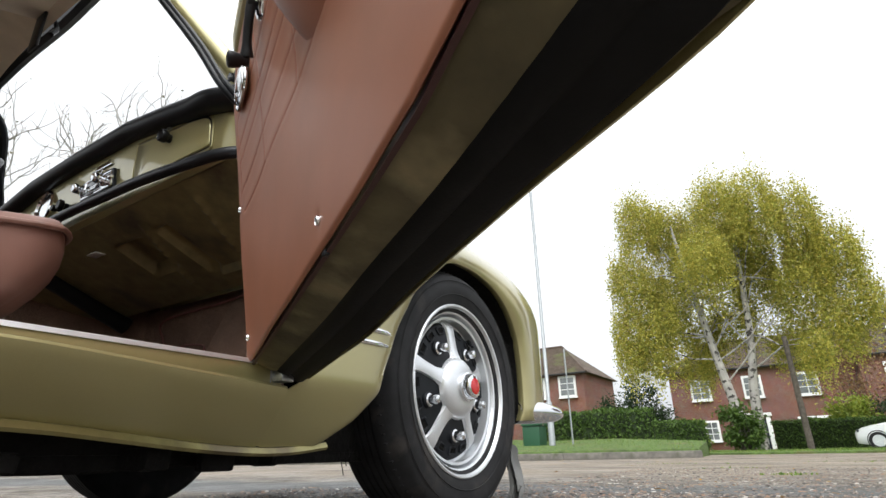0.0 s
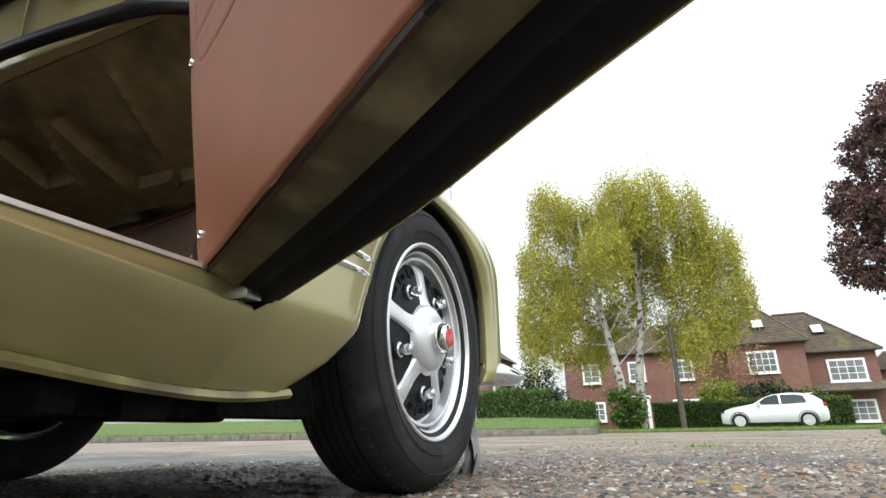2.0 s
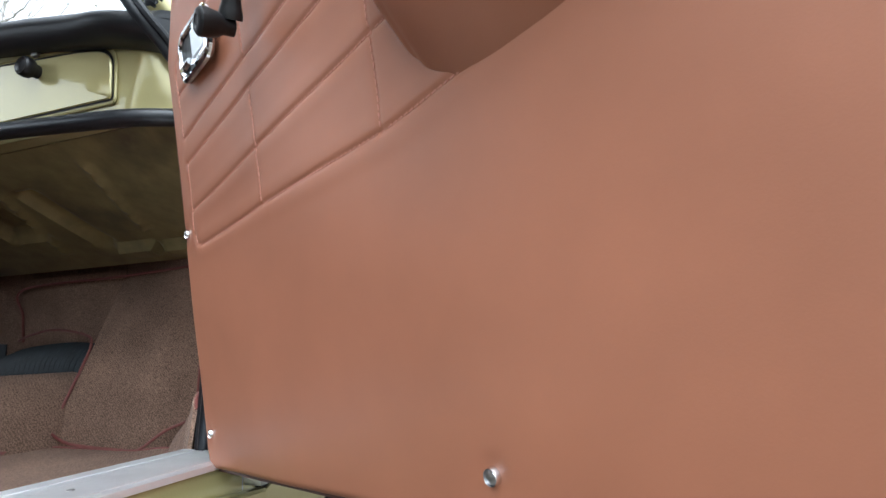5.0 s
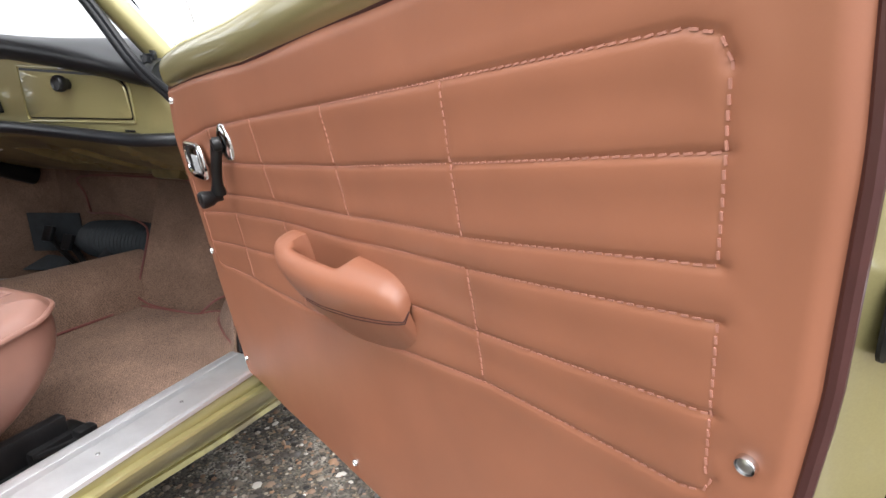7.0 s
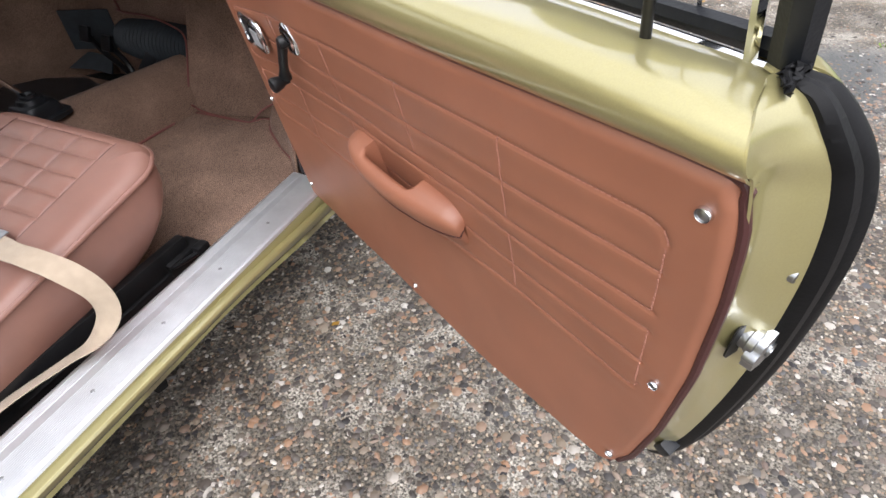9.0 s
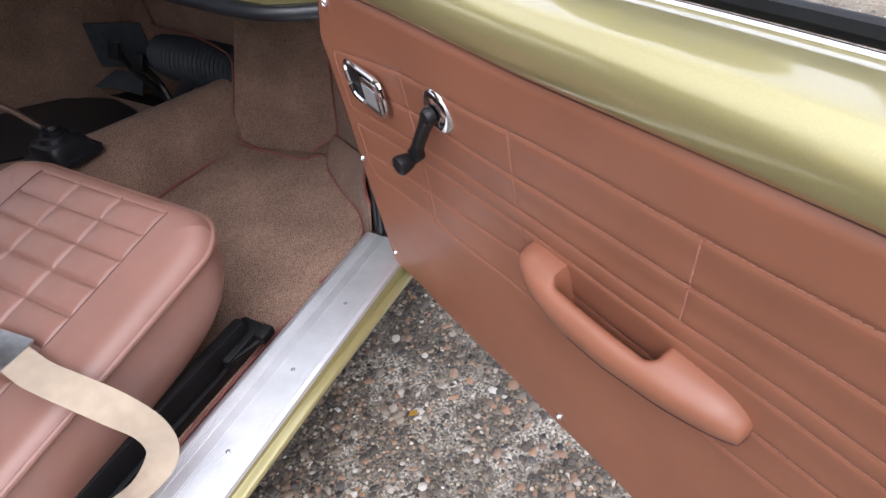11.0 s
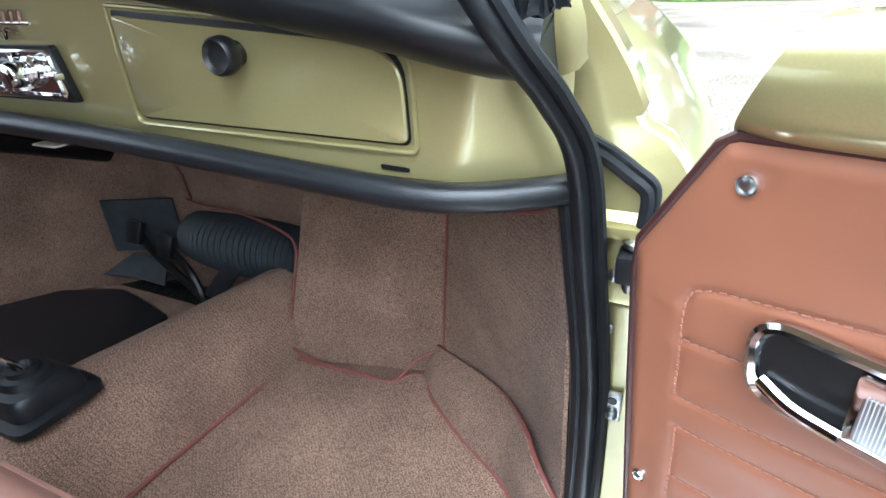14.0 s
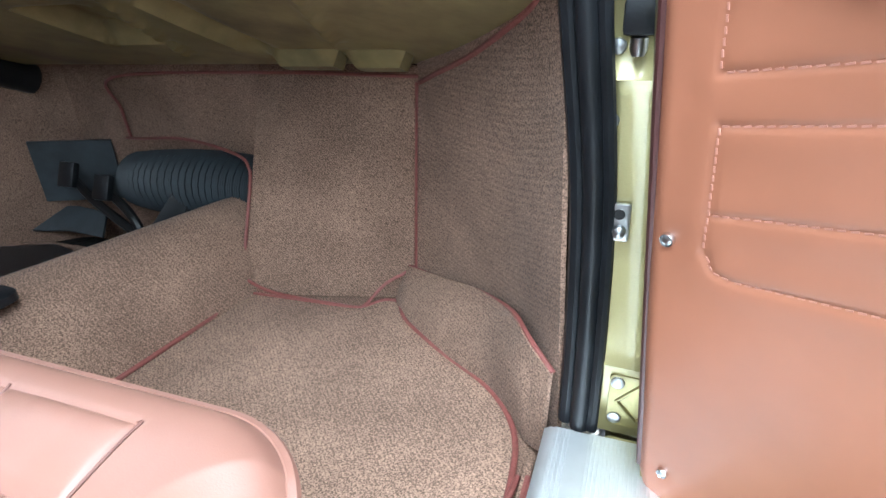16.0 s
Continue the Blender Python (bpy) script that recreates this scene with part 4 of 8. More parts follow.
# painted top rail below the window: a face over the trim, rolled over to a broad top
def strip_at(u):
    """Where the window strip runs: out from the trim's plane, and up from the trim's top."""
    k = (u - 0.06) / 0.84
    w = 0.0493 * (1 - k) * (1 - 2 * k) + 4 * 0.0945 * k * (1 - k) + 0.056 * k * (2 * k - 1)
    h = 0.041 * (1 - k) * (1 - 2 * k) + 4 * 0.0251 * k * (1 - k) + 0.0241 * k * (2 * k - 1)
    return w, h


rail_rows = []
for u0 in np.concatenate([np.linspace(0.060, 0.10, 12)[:-1], np.linspace(0.10, 0.9105, 50)]):
    vt = float(edge_top(u0))
    ws, hs = strip_at(u0)
    crest = float(np.interp(u0, [0.06, 0.2, 0.5, 0.75, 0.9105], [0.044, 0.048, 0.045, 0.039, 0.031]))
    prof = [(0.012, -0.006), (0.004, -0.001), (-0.002, 0.005), (-0.0052, 0.011), (-0.006, crest * 0.48), (-0.0048, crest * 0.66), (-0.001, crest * 0.83), (0.006, crest * 0.95), (0.015, crest), (0.45 * ws + 0.008, 0.55 * crest + 0.45 * hs + 0.0015), (ws - 0.006, hs + 0.001), (ws + 0.004, hs - 0.002), (ws + 0.006, hs - 0.02)]
    near, far = max(0.0, 1 - (u0 - 0.060) / 0.05), max(0.0, 1 - (0.9105 - u0) / 0.10)
    row = []
    for i, p in enumerate(curve_through([(w, h, 0) for w, h in prof], 4)):
        w, h, up = p.x, p.y, min(1.0, max(0.0, p.y) / crest)
        back = max(0.0, w - 0.002) * 0.42 + 0.009 * up ** 2 if i > 8 else 0.009 * up ** 2
        row.append((u0 + 0.022 * near * up - back * far, w + 0.006 * near ** 3 * (1 - up), vt + h))
    rail_rows.append(row)
part("door_top_rail", Geo().sheet(rail_rows, 0.0015, DOOR), PAINT, door, "olive gold painted door top")
part("door_top_front", Geo().add(rail_rows[0], [tuple(range(len(rail_rows[0]) - 1, -1, -1))], DOOR), PAINT, door)

# shut faces: bottom and rear edge, from the trim out to the skin
INNER = [(0.012, 0.008, 0.276), (0.15, 0.0085, 0.2875), (0.30, 0.009, 0.299), (0.45, 0.009, 0.312), (0.62, 0.0095, 0.328), (0.8, 0.0095, 0.368), (0.862, 0.009, 0.390), (0.886, 0.007, 0.45), (0.903, 0.006, 0.545), (0.915, 0.005, 0.66), (0.918, 0.005, 0.75), (0.915, 0.005, 0.805)]
INNER += [rail_rows[-1][i] for i in (5, 11, 17, 23, 28, 32, 36)]
OUTER = [(0.0, 0.092, 0.243), (0.15, 0.092, 0.25), (0.30, 0.092, 0.257), (0.45, 0.092, 0.275), (0.62, 0.091, 0.289), (0.80, 0.091, 0.303), (0.881, 0.088, 0.345), (0.910, 0.087, 0.43), (0.928, 0.086, 0.53), (0.941, 0.085, 0.64), (0.945, 0.084, 0.735), (0.942, 0.083, 0.79), (0.9345, 0.082, 0.818), (0.927, 0.081, 0.834), (0.9185, 0.079, 0.846), (0.910, 0.076, 0.856), (0.901, 0.072, 0.8635), (0.891, 0.066, 0.867), (0.881, 0.061, 0.868)]
inner_line = curve_through(INNER, 6)
outer_line = curve_through(OUTER, 6)
shut = []
for a, b in zip(inner_line, outer_line):
    row = []
    for k in (0, 0.12, 0.3, 0.5, 0.62, 0.7, 0.85, 1.0):
        p = a.lerp(b, k)
        bulge = (0.003 if p.x < 0.8 else -0.012 * max(0.15, min(1.0, (0.875 - a.z) / 0.04))) * math.sin(min(1.0, k / 0.62) * math.pi) + (-0.006 if k > 0.65 else 0)
        out = Vector((0.35 if p.x < 0.8 else 1.0, 0, -1.0 if p.x < 0.8 else -0.1)).normalized()
        row.append(tuple(p + out * bulge))
    shut.append(row)
part("door_underside", Geo().sheet(shut[:37], 0.0015, DOOR), DIRTY_SHADED_PAINT, door, "worn painted door underside")
part("door_shut_face", Geo().sheet(shut[36:], 0.0015, DOOR), PAINT, door, "olive gold painted door edge")
seal_rows = []
for a, b in zip(inner_line, outer_line):
    row = []
    out = Vector((0.2 if a.x < 0.8 else 1.0, 0, -1.0 if a.x < 0.8 else 0.1)).normalized()
    for k, lift in ((0.645, -0.003), (0.655, 0.004), (0.68, 0.0065), (0.735, 0.006), (0.765, 0.003), (0.79, 0.003), (0.82, 0.0055), (0.87, 0.006), (0.91, 0.0045), (0.93, -0.001)):
        if a.x < 0.8:
            k = 0.43 + (k - 0.645) * 1.72
        row.append(tuple(a.lerp(b, k) + out * lift))
    seal_rows.append(row)
door_seal = part("door_seal", Geo().sheet(seal_rows[:-5], 0.003, DOOR), SEAL_RUBBER, door, "black rubber door seal")
# the seal's torn end, with rags of old rubber and glue
rng = np.random.default_rng(77)
torn = []
for k in np.linspace(0.40, 0.92, 13):
    row = []
    for b in np.linspace(0, 1, 9):
        j = len(inner_line) - 7 + b * (4.5 + rng.uniform(-1.5, 1.0) * (k < 0.62)) - (3.0 + rng.normal()) * max(0.0, 0.60 - k) / 0.2
        i = max(0, min(int(j), len(inner_line) - 2))
        p = inner_line[i].lerp(inner_line[i + 1], j - i).lerp(outer_line[i].lerp(outer_line[i + 1], j - i), k)
        row.append((p.x + 0.0035 + rng.normal() * 0.0012, p.y + rng.normal() * 0.0012, p.z + 0.0045 + rng.normal() * 0.0012))
    torn.append(row)
part("torn_seal_end", Geo().sheet(torn, -0.002, DOOR), SEAL_RUBBER, door_seal, "torn black rubber rag", smooth=20)
skin = []
for q in np.linspace(0, 1, 14):
    row = []
    for a in outer_line:
        top = Vector((min(max(a.x, 0.10), 0.86), 0.058, float(edge_top(a.x)) + (0.02 if a.x > 0.2 else 0.01)))
        p = a.lerp(top, q)
        row.append((p.x - 0.004, p.y + 0.002 + 0.02 * math.sin(q * math.pi), p.z))
    skin.append(row)
part("door_skin", Geo().sheet(skin, -0.002, DOOR), PAINT, door)
front = [[(0.013, 0.006, v), (-0.004, 0.03, v), (-0.012, 0.07, v), (-0.005, 0.092, v)] for v in np.linspace(0.25, 0.69, 8)]
part("door_front_face", Geo().sheet(front, 0.0015, DOOR), PAINT_OLD, door)

# window glass, weatherstrip and frame posts
line = []
for u in np.linspace(0.082, 0.876, 30):
    w, h = strip_at(u)
    line.append((u, w, float(edge_top(u)) + h))
part("weatherstrip", Geo().sweep([(u, w + 0.008, v + 0.008) for u, w, v in line], 0.0075, 8, squash=1.3, m=DOOR), BLACK_RUBBER, door, "black window weatherstrip")
part("window_moulding", Geo().sweep([(u, w - 0.001, v + 0.001) for u, w, v in line], 0.0026, 6, m=DOOR), CHROME, door, "thin chrome window moulding")
glass_rows = [[(u + (0.876 - u) * 0.2 * k, w + 0.012 - 0.16 * k ** 1.5, v + 0.004 + 0.34 * k) for u, w, v in line[::3]] for k in np.linspace(0, 1, 7)]
pane = part("window_pane", Geo().sheet(glass_rows, 0.004, DOOR), CLEAR, door, "raised door window glass")
pane.visible_shadow = False
post = [(0.884, 0.066 - 0.16 * k ** 1.5, 0.864 + 0.34 * k) for k in np.linspace(0, 1, 8)]
part("window_post", Geo().sweep(post, 0.011, 8, m=DOOR), BLACK_RUBBER, door, "black rear window post")
part("post_trim", Geo().sweep([(u - 0.018, w - 0.004, v) for u, w, v in post], 0.004, 6, m=DOOR), CHROME, door)
part("lock_button", Geo().lathe([(0.0035, 0), (0.0035, 0.03), (0.005, 0.034), (0.005, 0.052), (0.002, 0.056), (0, 0.056)], 12, DOOR @ Matrix.Translation((0.808, 0.050, 0.862))), BLACK_METAL, door, "black lock button")


# fittings
def screw(u, v, r=0.0075):
    w = float(trim_w(np.array(u), np.array(v)))
    m = on_door(u, v, w - 0.0014)
    part("screw_cup", Geo().lathe([(r * 1.12, -0.001), (r * 1.08, 0.0012), (r * 0.98, 0.0022), (r * 0.9, 0.0014), (r * 0.88, 0.0)], 20, m), CHROME, door)
    part("screw", Geo().lathe([(r * 0.92, 0.0), (r * 0.85, 0.0014), (r * 0.55, 0.0022), (r * 0.25, 0.0025), (0, 0.0026)], 16, m), STEEL, door)


for u, v in SCREWS:
    screw(u, v, 0.0047 if (u, v) in (SCREWS[3], SCREWS[0]) else 0.0042)

part("trim_clip", Geo().box((0, 0, 0), (0.010, 0.005, 0.005), 0.0012, on_door(0.447, 0.3065, 0.006)), BLACK_RUBBER, door, "black trim clip")

# pull handle: a moulded bridge with a finger slot behind its grip
hu = [0.399, 0.403, 0.412, 0.428, 0.447, 0.475, 0.52, 0.575, 0.608, 0.624, 0.632]
h_top = [0.624, 0.629, 0.631, 0.632, 0.633, 0.633, 0.634, 0.634, 0.632, 0.627, 0.616]
h_low = [0.600, 0.584, 0.564, 0.541, 0.529, 0.525, 0.529, 0.541, 0.551, 0.560, 0.574]
h_out = [0.003, 0.009, 0.016, 0.022, 0.026, 0.028, 0.028, 0.022, 0.014, 0.008, 0.002]
BELLY = ((0.0, 0.0), (0.06, 0.12), (0.18, 0.32), (0.33, 0.56), (0.47, 0.75), (0.60, 0.90), (0.70, 0.98), (0.78, 1.0), (0.85, 0.97), (0.90, 0.90), (0.93, 0.80))
section = []
for u in np.concatenate([np.linspace(0.399, 0.43, 14)[:-1], np.linspace(0.43, 0.610, 60), np.linspace(0.610, 0.632, 12)[1:]]):
    # each curve is eased by averaging over a short stretch
    vt, vl, p = (float(np.mean([np.interp(u + e, hu, k) for e in np.linspace(-1, 1, 9) * min(0.010, u - 0.3985, 0.6325 - u)])) for k in (h_top, h_low, h_out))
    d = min(1.0, max(0.0, (u - 0.449) / 0.008)) * min(1.0, max(0.0, (0.560 - u) / 0.010))
    d = d * d * (3 - 2 * d)
    hgt = vt - vl
    vf = vl + hgt * 0.93
    base_w = float(trim_w(np.array(u), np.array((vt + vl) / 2))) + 0.004
    sec = [(base_w - (base_w + p) * f, vl + q * hgt) for q, f in BELLY]
    a, b = sec[-1], (base_w, vt)
    for k, (w2, v2) in zip((0.12, 0.22, 0.30, 0.36, 0.65, 0.85, 1.0), ((-0.50 * p, vf + 0.001), (-0.38 * p, vf - 0.002), (-0.33 * p, vf - 0.008), (-0.30 * p, vf - 0.048), (base_w - 0.003, vf - 0.050), (base_w + 0.002, vf - 0.048), (base_w + 0.003, vf - 0.045))):
        flat = (a[0] + (b[0] - a[0]) * k, a[1] + (b[1] - a[1]) * k + 0.03 * hgt * math.sin(k * math.pi))
        sec.append((flat[0] + (w2 - flat[0]) * d, flat[1] + (v2 - flat[1]) * d))
    section.append([(u, w, v) for w, v in sec])
section.insert(0, [tuple(np.mean(section[0], axis=0))] * len(section[0]))
section.append([tuple(np.mean(section[-1], axis=0) + np.array([0.001, 0.002, 0.0]))] * len(section[0]))
handle = part("pull_handle", Geo().sheet(section, 0.0, DOOR), VINYL, door, "tan moulded armrest pull", smooth=75)
for k in (0.1, 0.45):
    line = [Vector(row[4]).lerp(Vector(row[5]), k) for row in section[30:86]]
    part("moulded_line", Geo().sweep([(p.x, p.y - 0.0002, p.z) for p in line], 0.0006, 5, m=DOOR), PIPING, handle)

# inner release handle: chrome bezel, dark dish, ribbed lever
bezel_out = rounded([(-0.042, -0.023), (0.042, -0.023), (0.042, 0.024), (-0.042, 0.024)], 0.017, 7)
bezel = Geo().sweep([(x, y, 0.004) for x, y in bezel_out], 0.0036, 8, closed=True, m=on_door(0.131, 0.689))
part("release_handle", bezel, CHROME, door, "chrome interior release handle")
part("handle_dish", Geo().plate(rounded([(-0.041, -0.022), (0.04, -0.022), (0.04, 0.023), (-0.041, 0.023)], 0.016, 7), 0.002, on_door(0.131, 0.689, -0.0015)), BLACK_METAL, door, "dark recessed dish")
lever = part("release_lever", Geo().box((0.0185, 0, 0.0055), (0.039, 0.039, 0.006), 0.0025, on_door(0.131, 0.689)), CHROME, door, "ribbed chrome lever")
part("lever_face", Geo().plate(rounded([(-0.016, -0.015), (0.015, -0.015), (0.015, 0.012), (-0.016, 0.012)], 0.003, 3), 0.0008, on_door(0.150, 0.688, -0.0083), 0.0003), STEEL, lever, "finely ribbed pale face")
for i in range(20):
    part("rib", Geo().box((0.0045 + i * 0.0015, -0.0015, 0.00925), (0.0005, 0.025, 0.0005), 0.0, on_door(0.131, 0.689), 1), ALU, lever)
part("lever_spoon", Geo().sweep(curve_through([(-0.036, -0.010, 0.006), (-0.02, -0.015, 0.009), (0.0, -0.016, 0.010)], 5), 0.0035, 8, m=on_door(0.131, 0.689)), CHROME, door)

# window winder: chrome rose, black arm and knob
part("winder_rose", Geo().lathe([(0.024, 0.0), (0.0235, 0.004), (0.021, 0.007), (0.014, 0.009), (0.0, 0.009)], 32, on_door(0.280, 0.722, 0.006)), CHROME, door, "chrome winder rose")
arm = curve_through([(0.280, -0.008, 0.722), (0.270, -0.011, 0.704), (0.255, -0.013, 0.679), (0.243, -0.013, 0.658)], 6)
part("window_winder", Geo().sweep(arm, [0.0075, 0.008, 0.0078, 0.0076, 0.0075, 0.0073, 0.007, 0.007, 0.007, 0.007, 0.007, 0.007, 0.007, 0.007, 0.0075, 0.008, 0.009, 0.010, 0.010], 12, squash=0.75, m=DOOR).lathe([(0.009, 0.005), (0.009, 0.011), (0.007, 0.014), (0, 0.0145)], 16, on_door(0.280, 0.722)), BLACK_METAL, door, "black window winder")
part("winder_knob", Geo().lathe([(0.007, 0.010), (0.007, 0.018), (0.0095, 0.022), (0.0115, 0.032), (0.0112, 0.036), (0.009, 0.038), (0.0055, 0.0385), (0.0045, 0.0375), (0, 0.0375)], 20, on_door(0.240, 0.653)), BLACK_METAL, door, "black winder knob")

# latch, rubber buffer and screws on the rear edge
lm = DOOR @ Matrix.Translation((0.897, 0.048, 0.682))
part("latch_slot", Geo().plate(rounded([(-0.020, -0.030), (0.016, -0.034), (0.022, 0.026), (-0.012, 0.034)], 0.008, 4), 0.0015, lm @ Matrix.Translation((0.0265, 0.014, 0.0)) @ Matrix.Rotation(radians(90), 4, "Y") @ Matrix.Rotation(radians(6), 4, "X")), BLACK_METAL, door, "black latch opening")
part("latch_shaft", Geo().lathe([(0.0105, 0), (0.0105, 0.030), (0.012, 0.031), (0.012, 0.036), (0.009, 0.037), (0.009, 0.040)], 18, lm @ Matrix.Rotation(radians(90), 4, "Y")), STEEL, door)
head = [(0.0195 * math.cos(t) * (1 + 0.06 * math.cos(8 * t)), 0.0145 * math.sin(t) * (1 + 0.06 * math.cos(8 * t))) for t in np.linspace(0, 2 * math.pi, 60, endpoint=False)]
part("door_latch", Geo().plate(head, 0.009, lm @ Matrix.Translation((0.033, 0.003, -0.004)) @ Matrix.Rotation(radians(90), 4, "Y") @ Matrix.Rotation(radians(128), 4, "Z"), 0.002).lathe([(0.006, 0.009), (0.006, 0.0105), (0.0035, 0.0105), (0.003, 0.0085), (0, 0.0085)], 14, lm @ Matrix.Translation((0.033, 0.003, -0.004)) @ Matrix.Rotation(radians(90), 4, "Y")), STEEL, door, "zinc-plated rotary door latch")
part("rubber_buffer", Geo().box((0, 0, 0), (0.016, 0.03, 0.02), 0.003, DOOR @ pose(0.898, 0.055, 0.43, 0, 20, 0)), BLACK_RUBBER, door, "black rubber buffer")
for v, k, r in ((0.722, 0.24, 0.0042), (0.628, 0.26, 0.0042), (0.765, 0.60, 0.0042), (0.818, 0.05, 0.003)):
    # set flush in the shut face, k of the way from the trim to the skin
    a, b = min(zip(inner_line, outer_line), key=lambda pair: abs(pair[0].z - v))
    p = a.lerp(b, k)
    p.x -= 0.012 * math.sin(min(1.0, k / 0.62) * math.pi)
    part("latch_screw", Geo().lathe([(r * 1.25, -0.003), (r * 1.2, 0.0006), (r * 0.9, 0.0010), (r * 0.75, 0.0004), (r * 0.4, 0.0009), (0, 0.001)], 14, DOOR @ Matrix.Translation(p) @ Matrix.Rotation(radians(90), 4, "Y")), STEEL, door)


# ---- cabin: hinge post, seals, dashboard ----
PZ = [0.279, 0.345, 0.36, 0.375, 0.50, 0.595, 0.605, 0.618, 0.66, 0.672, 0.684, 0.70, 0.714, 0.726, 0.739, 0.748, 0.756, 0.765, 0.788, 0.812, 0.845]
P_OUT = [0.048, 0.048, 0.048, 0.048, 0.044, 0.038, 0.037, 0.036, 0.032, 0.03, 0.028, 0.022, 0.014, 0.006, -0.006, -0.024, -0.029, -0.025, -0.036, -0.050, -0.070]
P_IN = [-0.03, -0.034, -0.035, -0.036, -0.046, -0.056, -0.057, -0.058, -0.064, -0.066, -0.068, -0.071, -0.075, -0.078, -0.082, -0.086, -0.089, -0.093, -0.102, -0.112, -0.124]
P_Y = [0.066, 0.064, 0.058, 0.064, 0.066, 0.071, 0.064, 0.072, 0.072, 0.064, 0.074, 0.074, 0.076, 0.078, 0.08, 0.08, 0.08, 0.08, 0.078, 0.070, 0.052]
post_rows = []
for z, xo, xi, y in zip(PZ, P_OUT, P_IN, P_Y):
    k = 0.62 if z > 0.7 else 0.72
    xr = xi + (xo - xi) * k
    post_rows.append([(xi, y + 0.03, z), (xi + 0.004, y, z), ((xi + xr) / 2, y - 0.001, z), (xr - 0.004, y - 0.003, z), (xr + 0.002, y - 0.0005, z), (xo - 0.004, y + 0.004, z), (xo, y + 0.009, z), (xo - 0.001, y + 0.045, z)])
hinge_post = part("hinge_post", Geo().sheet(post_rows, -0.002), PAINT, coupe, "olive gold door hinge post")
part("door_hinge", Geo().box((-0.016, 0.052, 0.648), (0.03, 0.026, 0.024), 0.004), BLACK_RUBBER, hinge_post, "black door hinge")
part("hinge_pin", Geo().lathe([(0.004, -0.026), (0.006, -0.022), (0.006, -0.014), (0.004, -0.012), (0.004, 0.014), (0.008, 0.015), (0.008, 0.019), (0.005, 0.021)], 12, Matrix.Translation((-0.020, 0.056, 0.648))), STEEL, hinge_post)
part("hinge_arm", Geo().box((-0.03, 0.062, 0.672), (0.05, 0.014, 0.010), 0.003), PAINT_OLD, hinge_post)
part("switch_plate", Geo().box((-0.020, 0.0605, 0.497), (0.015, 0.005, 0.032), 0.002), STEEL, hinge_post, "steel courtesy light switch")
part("switch_button", Geo().lathe([(0.0055, 0), (0.005, 0.005), (0.002, 0.007), (0, 0.007)], 12, turn(-0.020, 0.058, 0.490, (0, -1, 0))), STEEL, hinge_post)
part("switch_bore", Geo().lathe([(0.0045, 0), (0.004, 0.0008), (0, 0.0008)], 12, turn(-0.021, 0.058, 0.504, (0, -1, 0))), BLACK_METAL, hinge_post)
part("tapping_plate", Geo().plate(rounded([(-0.026, -0.028), (0.026, -0.028), (0.026, 0.028), (-0.026, 0.028)], 0.005, 3), 0.004, turn(0.012, 0.063, 0.322, (0, -1, 0)), 0.001), PAINT_OLD, hinge_post)
part("plate_emboss", Geo().sweep([(0.012 + x, 0.0588, 0.322 + z) for x, z in ((0, 0.02), (0.018, 0), (0, -0.02), (-0.018, 0))], 0.0022, 6, closed=True), PAINT_OLD, hinge_post)
for x in (-0.007, 0.031):
    for z in (0.302, 0.342):
        part("plate_screw", Geo().lathe([(0.0065, 0), (0.006, 0.002), (0.003, 0.003), (0, 0.003)], 14, turn(x, 0.0595, z, (0, -1, 0))), STEEL, hinge_post)
for z in (0.575, 0.628):
    part("post_bolt", Geo().lathe([(0.006, 0), (0.005, 0.002), (0, 0.003)], 12, turn(-0.034, 0.068, z, (0, -1, 0))), STEEL, hinge_post)
part("lower_hinge", Geo().box((0.035, 0.05, 0.265), (0.05, 0.025, 0.02), 0.004).lathe([(0.008, -0.02), (0.008, 0.02)], 12, Matrix.Translation((0.03, 0.035, 0.268))), STEEL, hinge_post, "steel lower hinge")

seal_line = curve_through([(-0.026, 0.052, 0.284), (-0.026, 0.056, 0.40), (-0.03, 0.056, 0.52), (-0.042, 0.044, 0.64), (-0.052, 0.026, 0.735), (-0.068, -0.006, 0.785), (-0.092, -0.042, 0.832), (-0.155, -0.064, 0.935), (-0.25, -0.105, 1.075), (-0.28, -0.18, 1.15), (-0.255, -0.5, 1.152), (-0.275, -0.95, 1.11)], 7)
part("door_opening_seal", Geo().sweep([(p.x - 0.012, p.y + 0.004, p.z) for p in seal_line], 0.0085, 10), BLACK_RUBBER, coupe, "black rubber door opening seal")
part("seal_lip", Geo().sweep([(p.x, p.y + 0.004, p.z) for p in seal_line], 0.0055, 8), BLACK_RUBBER, coupe)
part("pillar_edge_trim", Geo().sweep([(p.x - 0.025, p.y + 0.012, p.z) for p in seal_line[:26]], 0.0075, 8), BLACK_RUBBER, coupe)
branch = curve_through([(-0.066, 0.052, 0.742), (-0.048, 0.066, 0.728), (-0.030, 0.070, 0.714), (-0.018, 0.070, 0.705), (-0.0145, 0.068, 0.695), (-0.0155, 0.064, 0.675), (-0.0155, 0.062, 0.668)], 5)
part("seal_branch", Geo().sweep(branch, 0.0062, 8), BLACK_RUBBER, coupe, "black rubber seal branch")
part("branch_lip", Geo().sweep([(p.x + 0.005, p.y, p.z + 0.006) for p in branch], 0.0035, 8), BLACK_RUBBER, coupe)
rng = np.random.default_rng(78)
tape = Geo()
